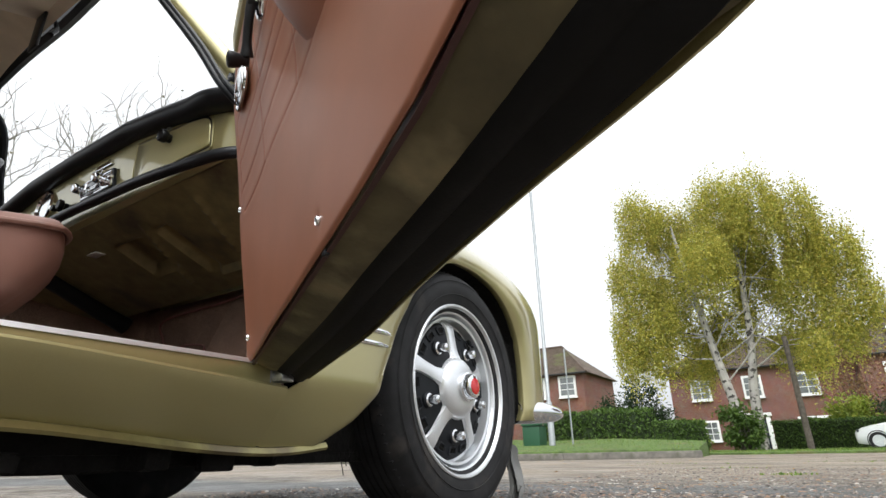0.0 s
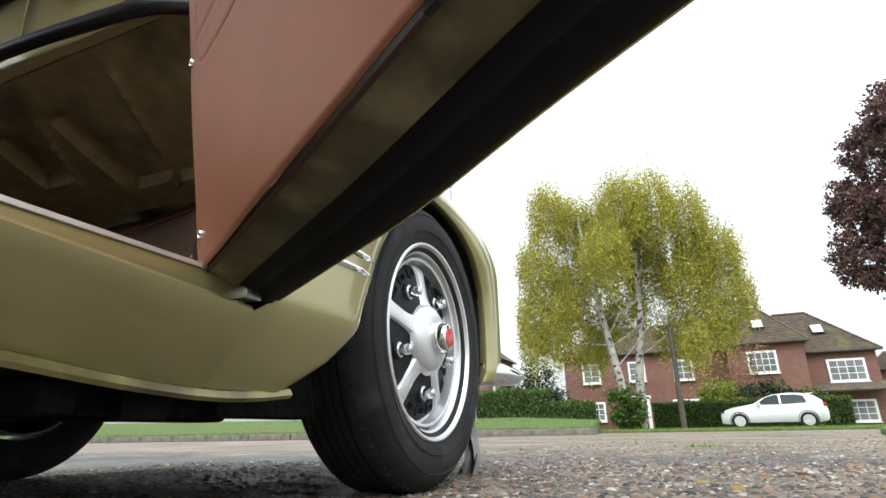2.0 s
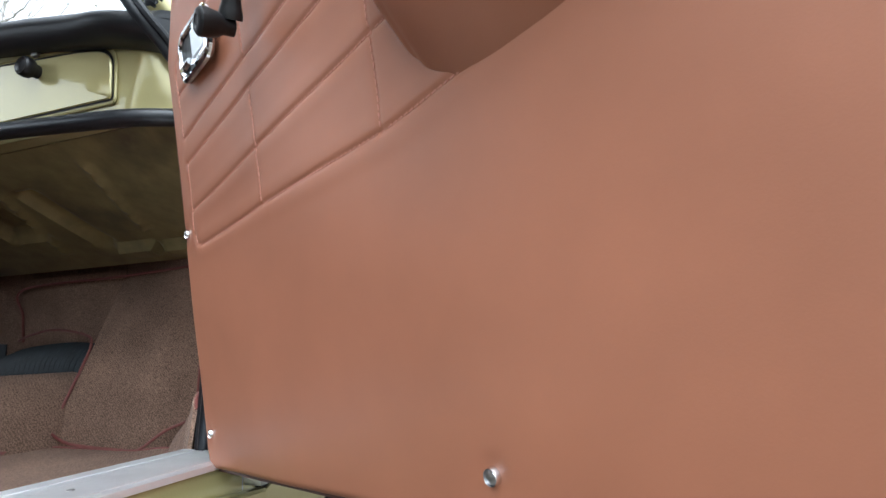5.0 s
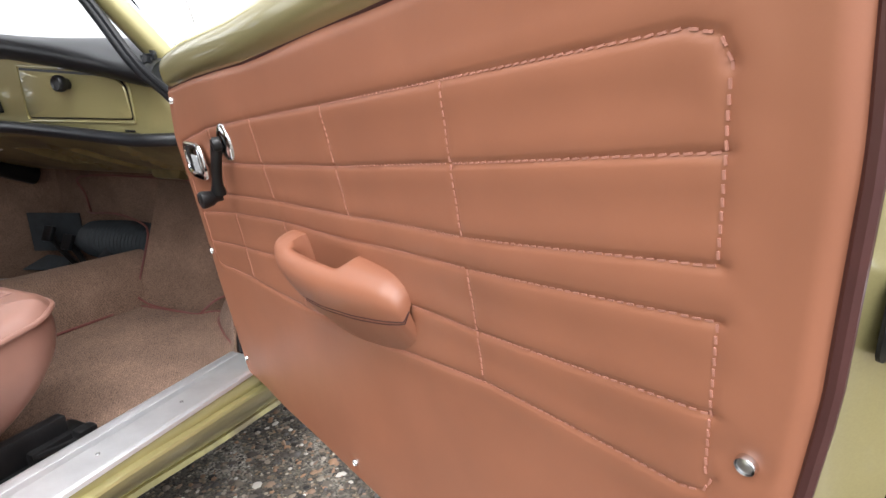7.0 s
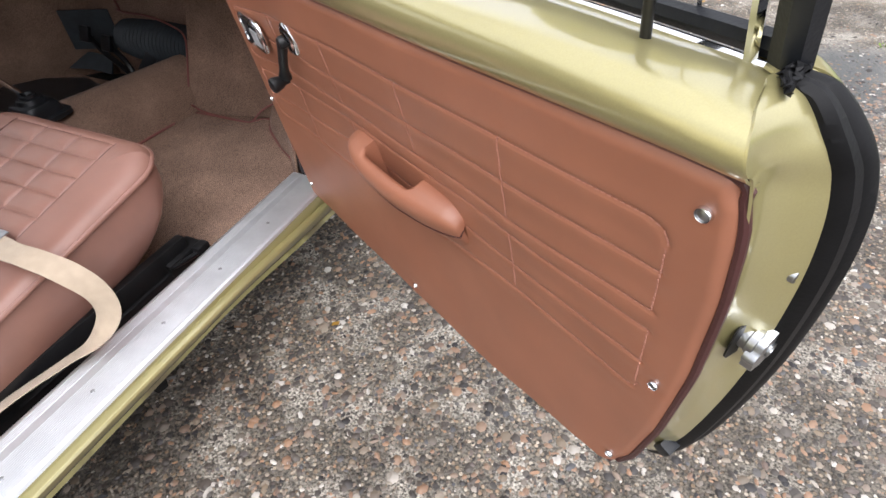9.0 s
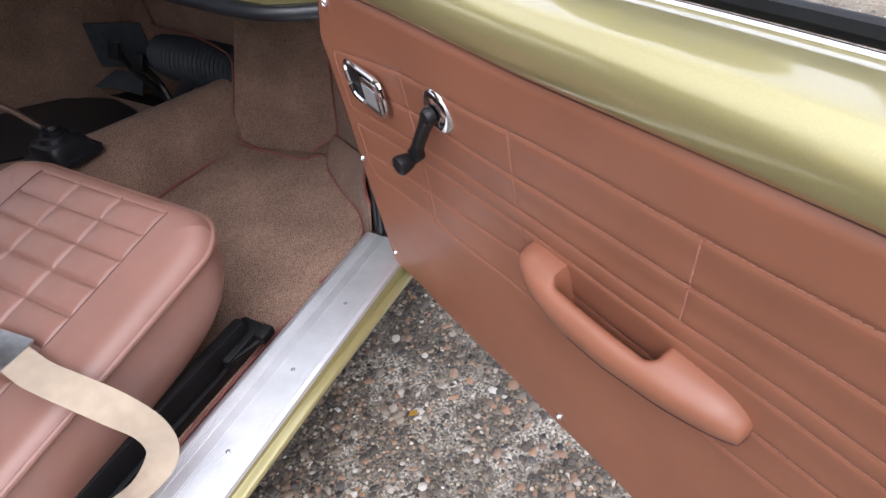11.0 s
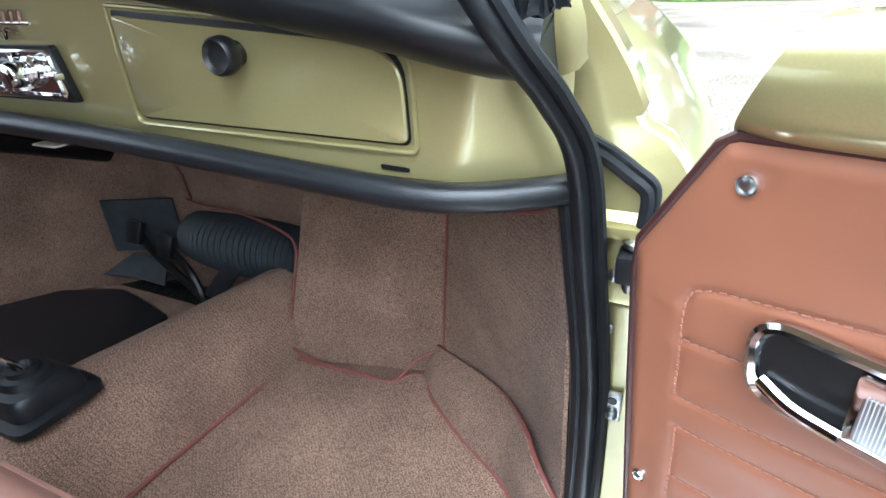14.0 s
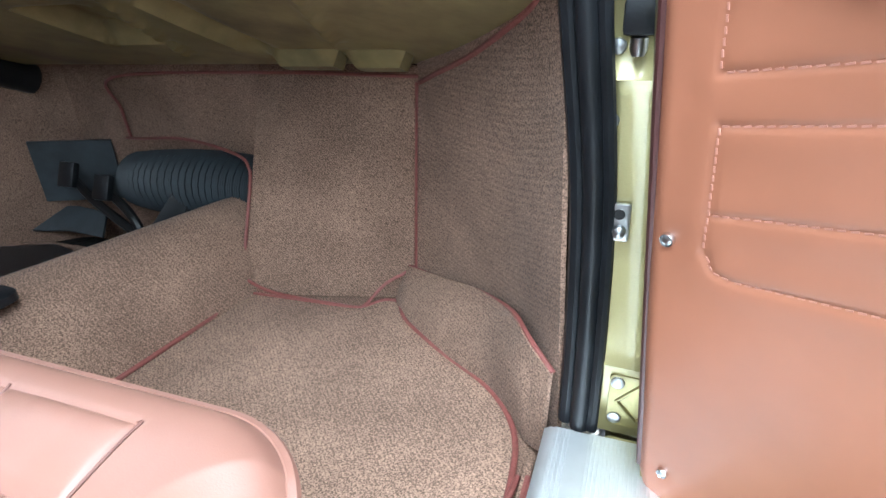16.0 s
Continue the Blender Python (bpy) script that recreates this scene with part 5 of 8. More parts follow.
for i in range(3):
    rows = [[(-0.086 + 0.009 * i + 0.008 * a + rng.normal() * 0.001, -0.026 - 0.004 * (i % 2) + 0.005 * math.sin(3 * a + i) + rng.normal() * 0.001, 0.838 + 0.003 * i + 0.007 * b + rng.normal() * 0.001) for a in np.linspace(-0.8, 0.8, 5)] for b in (-1, -0.3, 0.4, 1)]
    tape.sheet(rows, 0.0012)
part("seal_end", tape, BLACK_RUBBER, coupe, "crumpled black rubber seal end")

def dash_y(x, z):
    """The dashboard's face, bowed, and swept forward at both ends."""
    d = abs(x - MID)
    y = 0.012 - 0.10 * (z - 0.745)
    # two pressed creases at each end
    for at, slope in ((float(np.interp(z, [0.721, 0.789], [0.574, 0.598])), 0.42), (float(np.interp(z, [0.733, 0.785], [0.642, 0.614])), 0.65)):
        q = d - at
        y += slope * (q + math.sqrt(q * q + 0.00002)) / 2
    return y


def pad_low(x):
    """The padded top's lower edge, which falls towards both ends."""
    return float(np.interp(abs(x - MID), [0.0, 0.253, 0.41, 0.55, 0.58, 0.62, 0.65], [0.864, 0.860, 0.838, 0.814, 0.807, 0.799, 0.797]))


CREASED = list(np.linspace(0.85, 1.0, 40))
face = []
for z in (0.707, 0.714, 0.725, 0.74, 0.76, 0.78, 0.80, 0.815, 0.83, 0.845, 0.858, 0.868):
    row = []
    for k in [-k for k in reversed(CREASED)] + list(np.linspace(-0.84, 0.84, 60)) + CREASED:
        x = MID + 0.655 * k
        zz = min(z, pad_low(x) + 0.006 + 0.001 * (z - 0.80))
        row.append((x, dash_y(x, zz) + (0.012 if z < 0.710 else 0), zz))
    face.append(row)
dash = part("dashboard", Geo().sheet(face, -0.003), PAINT, coupe, "olive gold painted metal dashboard")

# glovebox lid in its recess
GX0, GX1, GZ0, GZ1 = -0.475, -0.186, 0.743, 0.836
lid_shape = rounded([(GX0, GZ0 + 0.004), (GX1, GZ0), (GX1 + 0.002, GZ1 - 0.028), (GX1 - 0.05, GZ1 - 0.018), (GX0 + 0.012, GZ1)], [0.012, 0.008, 0.03, 0.03, 0.004], 6)


def on_dash(outline, out, thick):
    """A plate that lies on the dashboard's face."""
    geo = Geo()
    n = len(outline)
    cx, cz = sum(p[0] for p in outline) / n, sum(p[1] for p in outline) / n
    rings = []
    for s, o in ((1.0, 0.0), (1.0, out), (0.985, out + thick), (0.6, out + thick), (0.2, out + thick)):
        rings.append([(cx + (x - cx) * s, dash_y(cx + (x - cx) * s, cz + (z - cz) * s) - 0.001 - o, cz + (z - cz) * s) for x, z in outline])
    verts = [p for ring in rings for p in ring]
    faces = []
    for i in range(len(rings) - 1):
        for k in range(n):
            q = (k + 1) % n
            faces.append((i * n + k, i * n + q, (i + 1) * n + q, (i + 1) * n + k))
    faces.append(tuple((len(rings) - 1) * n + k for k in range(n)))
    return geo.add(verts, faces)


gap = [(x * 1.0 + (0.0018 if x > -0.33 else -0.0012), z + (0.0045 if z > 0.79 else -0.0022)) for x, z in lid_shape]
part("lid_gap", on_dash(gap, 0.0002, 0.0002), BLACK_METAL, dash)
bead = [(x + (x - cx) / abs(x - cx) * 0.0065, dash_y(x, z) - 0.0012, z + (0.0085 if z > 0.79 else -0.0072)) for cx in (-0.3305,) for x, z in lid_shape]
part("lid_bead", Geo().sweep(bead, 0.0022, 8, closed=True), PAINT, dash, "pressed bead round the glovebox")
part("glovebox_lid", on_dash(lid_shape, 0.002, 0.0015), PAINT, dash, "olive gold glovebox lid")
knob_y = dash_y(-0.332, 0.806)
part("glovebox_knob", Geo().lathe([(0.010, 0), (0.010, 0.009), (0.0138, 0.011), (0.0152, 0.016), (0.0144, 0.023), (0.0125, 0.025), (0.010, 0.022), (0.009, 0.0215), (0.0, 0.0222)], 28, turn(-0.330, knob_y - 0.003, 0.807, (0, -1, 0))), BLACK_METAL, dash, "black glovebox knob")
part("latch_tab", Geo().box((-0.335, dash_y(-0.335, 0.834) - 0.003, 0.836), (0.014, 0.008, 0.007), 0.001), STEEL, dash)
part("drain_slot", on_dash(rounded([(-0.2145, 0.7200), (-0.1885, 0.7190), (-0.1885, 0.7228), (-0.2145, 0.7240)], 0.0018, 3), 0.0004, 0.0003), BLACK_METAL, dash)

# radio: chrome surround, dial, buttons, knobs
RX0, RX1, RZ0, RZ1 = -0.716, -0.553, 0.756, 0.811
radio = part("radio", on_dash(rounded([(RX0, RZ0), (RX1, RZ0), (RX1 - 0.006, RZ1), (RX0 + 0.006, RZ1)], 0.004, 3), 0.004, 0.003), BLACK_METAL, coupe, "chrome-fronted vintage push-button radio")
ry = dash_y(-0.64, 0.784) - 0.008
part("radio_frame", Geo().sweep([(x, ry - 0.001, z) for x, z in rounded([(RX0 + 0.012, RZ0 + 0.007), (RX1 - 0.008, RZ0 + 0.007), (RX1 - 0.014, RZ1 - 0.007), (RX0 + 0.014, RZ1 - 0.007)], 0.004, 3)], 0.0035, 8, closed=True), CHROME, radio)
part("radio_plate", Geo().box((-0.6345, ry, 0.784), (0.138, 0.004, 0.038), 0.001), CHROME, radio)
part("radio_dial", Geo().box((-0.648, ry - 0.004, 0.790), (0.055, 0.006, 0.018), 0.002), DARK_GLASS, radio)
part("dial_surround", Geo().sweep([(x, ry - 0.007, z) for x, z in rounded([(-0.678, 0.779), (-0.618, 0.779), (-0.618, 0.802), (-0.678, 0.802)], 0.003, 3)], 0.0022, 6, closed=True), CHROME, radio)
for i in range(5):
    part("radio_button", Geo().box((-0.674 + i * 0.0135, ry - 0.006, 0.7705), (0.011, 0.012, 0.006), 0.0015), CHROME, radio)
for x in (-0.696, -0.598):
    part("radio_knob", Geo().lathe([(0.015, 0), (0.015, 0.004), (0.011, 0.006), (0.0125, 0.008), (0.0125, 0.022), (0.011, 0.026), (0.006, 0.028), (0, 0.028)], 24, turn(x, ry - 0.002, 0.786, (0, -1, 0))), CHROME, radio, "chrome radio knob")
part("tuning_lever", Geo().box((-0.562, ry - 0.006, 0.783), (0.018, 0.01, 0.007), 0.002), CHROME, radio)
for x, r in ((-0.80, 0.014), (-0.835, 0.009)):
    part("dash_knob", Geo().lathe([(r * 0.6, 0), (r * 0.6, 0.01), (r, 0.013), (r, 0.022), (r * 0.8, 0.024), (0, 0.023)], 20, turn(x, dash_y(x, 0.775) - 0.001, 0.775, (0, -1, 0))), BLACK_METAL, dash, "black dashboard knob")
emblem = Geo()
for i in range(6):
    emblem.sweep([(-0.656 + i * 0.0125, dash_y(-0.62, 0.832) - 0.003, 0.831), (-0.651 + i * 0.0125, dash_y(-0.62, 0.842) - 0.003, 0.842)], 0.0024, 6)
emblem.sweep([(-0.660, dash_y(-0.62, 0.831) - 0.003, 0.831), (-0.580, dash_y(-0.62, 0.831) - 0.003, 0.830)], 0.002, 6)
emblem.sweep(curve_through([(x, dash_y(x, z) - 0.003, z) for x, z in ((-0.640, 0.830), (-0.630, 0.817), (-0.622, 0.825), (-0.606, 0.821))], 5), 0.002, 6)
part("chrome_emblem", emblem, CHROME, dash, "small chrome script emblem")
part("gauge_rim", Geo().lathe([(0.05, 0), (0.052, 0.008), (0.046, 0.012), (0.044, 0.006), (0, 0.006)], 40, turn(-0.93, dash_y(-0.93, 0.80), 0.805, (0, -1, 0))), CHROME, dash, "chrome-rimmed gauge")

# padded roll below, and black padded top
roll = []
for x, z, y in ((-1.40, 0.722, 0.04), (-1.30, 0.716, 0.012), (-1.1, 0.732, -0.008), (-0.8, 0.738, -0.010), (-0.55, 0.733, -0.008), (-0.40, 0.726, -0.008), (-0.25, 0.715, -0.004), (-0.175, 0.710, 0.0), (-0.13, 0.710, 0.012), (-0.095, 0.711, 0.03), (-0.066, 0.712, 0.048)):
    roll.append((x, y, z - 0.004))
part("dash_roll", Geo().sweep(curve_through(roll, 6), 0.0122, 18, squash=1.0), BLACK_VINYL, coupe, "black padded roll under the dashboard")
pad = []
for k in np.linspace(-1, 1, 81):
    x = MID + 0.650 * k
    e = max(0, (abs(k) - 0.72) / 0.28)
    low, dy = pad_low(x), 0.012 * e ** 3
    back = max(0.888 - 0.03 * e, low + 0.030)
    swell = 0.010 * math.exp(-((abs(k) - 0.90) / 0.09) ** 2)
    ring = [(0.012 + dy + 0.03 * e ** 3, low + 0.004), (-0.008 + dy, low), (-0.021 + dy - swell * 0.5, low + 0.004), (-0.029 + dy - swell, low + 0.014), (-0.029 + dy - swell, low + 0.025), (-0.018 + dy, low + 0.036), (0.02 + dy, (low + 0.042 + back) / 2), (0.10 - 0.02 * e, back), (0.24 - 0.16 * e ** 2, 0.886 - 0.02 * e)]
    pad.append([(x, p.x, p.y) for p in curve_through([(a, b, 0) for a, b in ring], 4)])
top_pad = part("dash_top_pad", Geo().sheet(pad, -0.004), PAD_VINYL, coupe, "black padded dashboard top")
for row in (pad[-1], pad[0][::-1]):
    part("pad_end", Geo().add(row, [tuple(range(len(row)))]), PAD_VINYL, top_pad, smooth=0)

# pressed metal under the dashboard
def pressed(x, t, cx, ct, wx, wt, edge=0.25):
    """One where a pressing is, falling off over a short flank."""
    dx, dt = max(0.0, 1 - max(0.0, abs(x - cx) / wx - 1) / edge), max(0.0, 1 - max(0.0, abs(t - ct) / wt - 1) / edge)
    return dx * dt


tray = []
for x in np.linspace(-1.36, -0.075, 130):
    row = []
    for t in np.linspace(0, 1, 44):
        y = 0.03 + t * 0.315 - 0.075 * max(0, (x + 0.3) / 0.2) * t
        z = 0.708 - t * 0.119 - 0.006 * math.sin(t * math.pi)
        lift = -0.020 * pressed(x, t, -0.435, 0.80, 0.045, 0.05, 0.12) - 0.020 * pressed(x, t, -0.335, 0.83, 0.036, 0.045, 0.12) + 0.03 * pressed(x, t, -0.66, 0.45, 0.05, 0.16) + 0.02 * pressed(x, t, -0.50, 0.5, 0.022, 0.22)
        ridge = math.exp(-((x + 0.30 + 0.10 * t) / 0.007) ** 2) * (0.1 < t < 0.65) + math.exp(-((x + 0.52 + 0.14 * t) / 0.006) ** 2) * (0.15 < t < 0.8)
        row.append((x, y, z + lift - 0.009 * ridge))
    tray.append(row)
part("dash_underside", Geo().sheet(tray, 0.002), SHADED_PAINT, coupe, "pressed olive gold metal under the dashboard")
part("striped_tag", Geo().box((-0.80, 0.10, 0.668), (0.05, 0.025, 0.003), 0.001), material("pale_card", (0.6, 0.58, 0.55), bump=0), coupe, "pale striped tag")

# ---- carpets ----
FLOOR = 0.226
floor = [(-1.42, -1.5), (-0.072, -1.5), (-0.072, 0.03), (-0.06, 0.10), (-0.10, 0.235), (-0.20, 0.315), (-0.33, 0.36), (-0.62, 0.30), (-0.95, 0.34), (-1.38, 0.34)]
part("floor_carpet", Geo().plate(floor, 0.006, Matrix.Translation((0, 0, FLOOR - 0.008))), CARPET, coupe, "brown loop-pile floor carpet")


def bound(name, outline, z, material_in, label):
    """A carpet piece with a bound edge; a thing of its own that lies on the floor."""
    cx, cy = sum(p[0] for p in outline) / len(outline), sum(p[1] for p in outline) / len(outline)
    root = thing(name, (cx, cy, z), label, "floor mat")
    part("carpet_face", Geo().plate(outline, 0.007, Matrix.Translation((0, 0, z)), 0.002, 1), material_in, root)
    part("binding", Geo().sweep([(x, y, z + 0.006) for x, y in outline], 0.0036, 8, closed=True), CARPET_BIND, root, "red-brown bound edge")
    return root


mat_edge = rounded([(-0.598, 0.262), (-0.43, 0.268), (-0.395, 0.272), (-0.372, 0.305), (-0.346, 0.309), (-0.318, 0.262), (-0.235, 0.198), (-0.150, 0.148), (-0.102, 0.085), (-0.091, -0.01), (-0.112, -0.235), (-0.11, -0.62), (-0.62, -0.62), (-0.632, -0.1)], [0.01, 0.02, 0.01, 0.02, 0.01, 0.04, 0.05, 0.05, 0.04, 0.06, 0.05, 0.02, 0.02, 0.1], 6)
bound("floor_mat", mat_edge, FLOOR - 0.001, CARPET, "brown loop-pile passenger floor mat with red-brown edging")

# tunnel
tun = []
for y in np.linspace(-1.2, 0.46, 30):
    x0 = -0.615 + 0.03 * min(1, max(0, (y + 0.1) / 0.4))
    xc = -0.765 + 0.30 * max(0.0, y) * (1 - 0.25 * max(0.0, y))
    lift = 0.015 * max(0.0, y)
    prof = [(x0, FLOOR - 0.004)] + [(x0 + (xc - x0) * k, z + lift) for k, z in ((0.10, 0.262), (0.30, 0.306), (0.50, 0.336), (0.70, 0.353), (0.88, 0.361), (1.0, 0.362))]
    prof += [(xc - 0.022, 0.356 + lift), (xc - 0.045, 0.335 + lift), (xc - 0.065, 0.29), (xc - 0.08, FLOOR - 0.004)]
    tun.append([(x, y, z) for x, z in prof])
part("tunnel_carpet", Geo().sheet(tun, 0.006), CARPET, coupe, "brown carpeted centre tunnel")


def panel(name, corners, label, edges, n=14, bulge=0.0, thick=0.006):
    """A carpet panel spanned between four corners, with bound edges along some sides."""
    a, b, c, d = [Vector(p) for p in corners]
    nrm = (b - a).cross(d - a).normalized()
    rows = [[tuple(a.lerp(b, s).lerp(d.lerp(c, s), t) + nrm * bulge * math.sin(s * math.pi) * math.sin(t * math.pi)) for s in np.linspace(0, 1, n)] for t in np.linspace(0, 1, n)]
    ob = part(name, Geo().sheet(rows, thick), CARPET, coupe, label)
    for line in edges:
        part("binding", Geo().sweep(curve_through(line, 6), 0.0028, 8), CARPET_BIND, ob, "red-brown bound edge")
    return ob


panel("toe_board_carpet", [(-0.612, 0.268, 0.226), (-0.318, 0.342, 0.226), (-0.298, 0.340, 0.585), (-0.612, 0.42, 0.60)], "brown carpet on the toe board", [
    [(-0.612, 0.262, 0.262), (-0.55, 0.262, 0.240), (-0.43, 0.27, 0.232), (-0.395, 0.274, 0.232), (-0.365, 0.305, 0.262), (-0.325, 0.334, 0.285), (-0.32, 0.337, 0.32), (-0.302, 0.335, 0.565)],
    [(-0.612, 0.262, 0.262), (-0.613, 0.282, 0.29), (-0.613, 0.304, 0.34), (-0.614, 0.330, 0.40), (-0.617, 0.338, 0.424), (-0.64, 0.348, 0.440), (-0.72, 0.362, 0.454), (-0.80, 0.372, 0.458), (-0.90, 0.392, 0.448), (-0.974, 0.42, 0.440)]], bulge=0.0)
panel("upper_toe_carpet", [(-0.612, 0.42, 0.412), (-1.0, 0.435, 0.436), (-0.95, 0.40, 0.585), (-0.612, 0.40, 0.585)], "brown carpet above the heater duct", [[(-0.974, 0.43, 0.436), (-0.955, 0.41, 0.5), (-0.93, 0.39, 0.56), (-0.6, 0.385, 0.57), (-0.302, 0.335, 0.572)]])
kick_low = curve_through([(-0.328, 0.338, 0.27), (-0.27, 0.318, 0.245), (-0.20, 0.272, 0.236), (-0.14, 0.212, 0.236), (-0.09, 0.13, 0.236), (-0.068, 0.092, 0.236), (-0.055, 0.076, 0.236)], 6)
kick_top = curve_through([(-0.304, 0.342, 0.562), (-0.25, 0.284, 0.584), (-0.192, 0.221, 0.607), (-0.136, 0.158, 0.636), (-0.10, 0.118, 0.660), (-0.080, 0.092, 0.69), (-0.069, 0.070, 0.70)], 6)
kick = part("kick_panel_carpet", Geo().sheet([[tuple(p.lerp(q, k)) for p, q in zip(kick_low, kick_top)] for k in np.linspace(-0.08, 1.14, 12)], 0.005), CARPET, coupe, "brown ribbed carpet on the side kick panel")
# the lower side carpet, folded from the kick panel down to the floor mat
side_top = curve_through([(-0.322, 0.343, 0.284), (-0.258, 0.308, 0.289), (-0.192, 0.261, 0.307), (-0.146, 0.212, 0.324), (-0.106, 0.148, 0.346), (-0.082, 0.104, 0.342), (-0.062, 0.076, 0.330)], 6)
side_low = curve_through([(-0.338, 0.322, 0.228), (-0.292, 0.270, 0.228), (-0.210, 0.206, 0.228), (-0.138, 0.162, 0.228), (-0.091, 0.110, 0.228), (-0.078, 0.086, 0.230), (-0.066, 0.068, 0.236)], 6)
side_rows = []
for k in np.linspace(0, 1, 12):
    row = []
    for i, (p, q) in enumerate(zip(side_top, side_low)):
        m = p.lerp(q, k)
        b = 0.016 * math.sin(k * math.pi) * math.sin(math.pi * min(1.0, i / 30)) ** 0.7
        o = min(1.0, 0.4 + (36 - i) / 16)
        row.append((m.x - 0.012 * o - b * 0.45, m.y - 0.011 * o - b * 0.45, m.z + b * 0.8))
    side_rows.append(row)
side_ob = part("side_carpet", Geo().sheet(side_rows, -0.005), CARPET, coupe, "brown carpet folded over the side of the footwell")
part("binding", Geo().sweep(side_rows[0], 0.003, 8), CARPET_BIND, side_ob, "red-brown bound edge")
part("binding", Geo().sweep([(p.x - 0.002, p.y - 0.004, p.z) for p in kick_top], 0.0034, 8), CARPET_BIND, kick, "red-brown bound edge")
part("sill_binding", Geo().sweep([(-0.074, 0.0, 0.262), (-0.074, -0.5, 0.262), (-0.074, -1.1, 0.262)], 0.004, 8), CARPET_BIND, coupe)
part("sill_side_carpet", Geo().box((-0.0765, -0.58, 0.244), (0.008, 1.2, 0.04), 0.002), CARPET, coupe)

part("tunnel_binding", Geo().sweep([(-0.612, 0.262, 0.240), (-0.600, 0.18, 0.236), (-0.612, 0.0, 0.236), (-0.628, -0.25, 0.236), (-0.632, -0.7, 0.236)], 0.0036, 8), CARPET_BIND, coupe, "red-brown bound edge")
part("side_binding", Geo().sweep(curve_through([(-0.108, -0.07, 0.234), (-0.092, -0.01, 0.238), (-0.088, 0.02, 0.238)], 5), 0.0034, 8), CARPET_BIND, coupe)
part("corner_seam", Geo().sweep([(-0.322, 0.330, 0.285), (-0.314, 0.328, 0.40), (-0.304, 0.330, 0.565)], 0.0022, 6), CARPET_BIND, coupe)

# driver's footwell
part("bulkhead_carpet", Geo().sheet([[(x, 0.44 - 0.05 * (x < -1.3), z) for x in np.linspace(-1.42, -0.60, 12)] for z in (0.2, 0.3, 0.4, 0.5, 0.62)], 0.005), CARPET, coupe, "brown carpet on the bulkhead")
part("driver_kick_carpet", Geo().sheet([[(x, y, z) for x, y in ((-1.38, 0.0), (-1.36, 0.15), (-1.25, 0.30), (-1.10, 0.46))] for z in (0.2, 0.4, 0.7)], 0.004), CARPET, coupe, "brown carpet on the far kick panel")
duct = curve_through([(-0.62, 0.405, 0.362), (-0.70, 0.400, 0.366), (-0.78, 0.398, 0.366), (-0.88, 0.404, 0.362), (-0.96, 0.42, 0.356)], 6)
duct_ob = part("heater_duct", Geo().sweep(duct, [0.055 + 0.008 * math.sin(i / 24 * math.pi) for i in range(25)], 16, squash=0.9), GREY_RUBBER, coupe, "ribbed dark rubber heater duct")
ribs = Geo()
for i in range(24):
    for h in (0.2, 0.5, 0.8):
        p, r = duct[i].lerp(duct[i + 1], h), 0.055 + 0.008 * math.sin((i + h) / 24 * math.pi)
        ribs.lathe([(r - 0.001, -0.0016), (r + 0.0014, 0), (r - 0.001, 0.0016)], 20, turn(*p, duct[i + 1] - duct[i]), close=True)
part("duct_ribbing", ribs, GREY_RUBBER, duct_ob)["kind"] = "stuff"
part("pedal_pad_mat", Geo().sheet([[tuple(Vector((-1.165, 0.352, z)).lerp(Vector((-1.035, 0.432, z - 0.008)), k)) for k in np.linspace(0, 1, 6)] for z in (0.315, 0.36, 0.40, 0.44)], 0.006), GREY_RUBBER, coupe, "blue-grey rubber heel pad")
part("heel_mat", Geo().sheet([[(-1.03, 0.345, 0.250), (-1.13, 0.345, 0.254), (-1.24, 0.325, 0.250)] if k == 0 else [(-1.05, 0.385, 0.288), (-1.14, 0.39, 0.292), (-1.22, 0.375, 0.290)] for k in (0, 1)], 0.005), GREY_RUBBER, coupe, "blue-grey rubber heel mat")
part("driver_mat", Geo().plate(rounded([(-0.965, 0.11), (-0.94, 0.275), (-1.14, 0.318), (-1.39, 0.21), (-1.39, -0.05), (-1.15, -0.08)], 0.012, 3), 0.006, Matrix.Translation((0, 0, FLOOR + 0.002))), BLACK_VINYL, coupe, "black rubber driver mat")
for x, y, z in ((-1.06, 0.34, 0.382), (-0.975, 0.34, 0.362)):
    pedal = part("pedal", Geo().box((0, 0, 0), (0.042, 0.014, 0.05), 0.005, pose(x, y, z, -25, 0, 0)), BLACK_RUBBER, coupe, "black rubber pedal")
    part("pedal_arm", Geo().sweep(curve_through([(x, y + 0.008, z - 0.01), (x + 0.06, y - 0.005, z - 0.05), (-0.885, 0.325, 0.262), (-0.83, 0.29, 0.225)], 5), 0.009, 8), BLACK_METAL, pedal)
part("accelerator", Geo().box((0, 0, 0), (0.038, 0.012, 0.135), 0.005, pose(-0.80, 0.335, 0.335, -22, 35, 8)), BLACK_RUBBER, coupe, "black ribbed accelerator pedal")
part("steering_column", Geo().sweep([(-1.1, 0.36, 0.56), (-1.1, 0.02, 0.70), (-1.1, -0.12, 0.755)], 0.028, 12), BLACK_METAL, coupe, "black steering column")
sw = turn(-1.1, -0.17, 0.775, (0, -1, 0.42))
wheel_ob = part("steering_wheel", Geo().sweep([(0.19 * math.cos(t), 0.19 * math.sin(t), 0) for t in np.linspace(0, 2 * math.pi, 48, endpoint=False)], 0.011, 10, closed=True, m=sw), BLACK_METAL, coupe, "thin-rimmed black steering wheel")
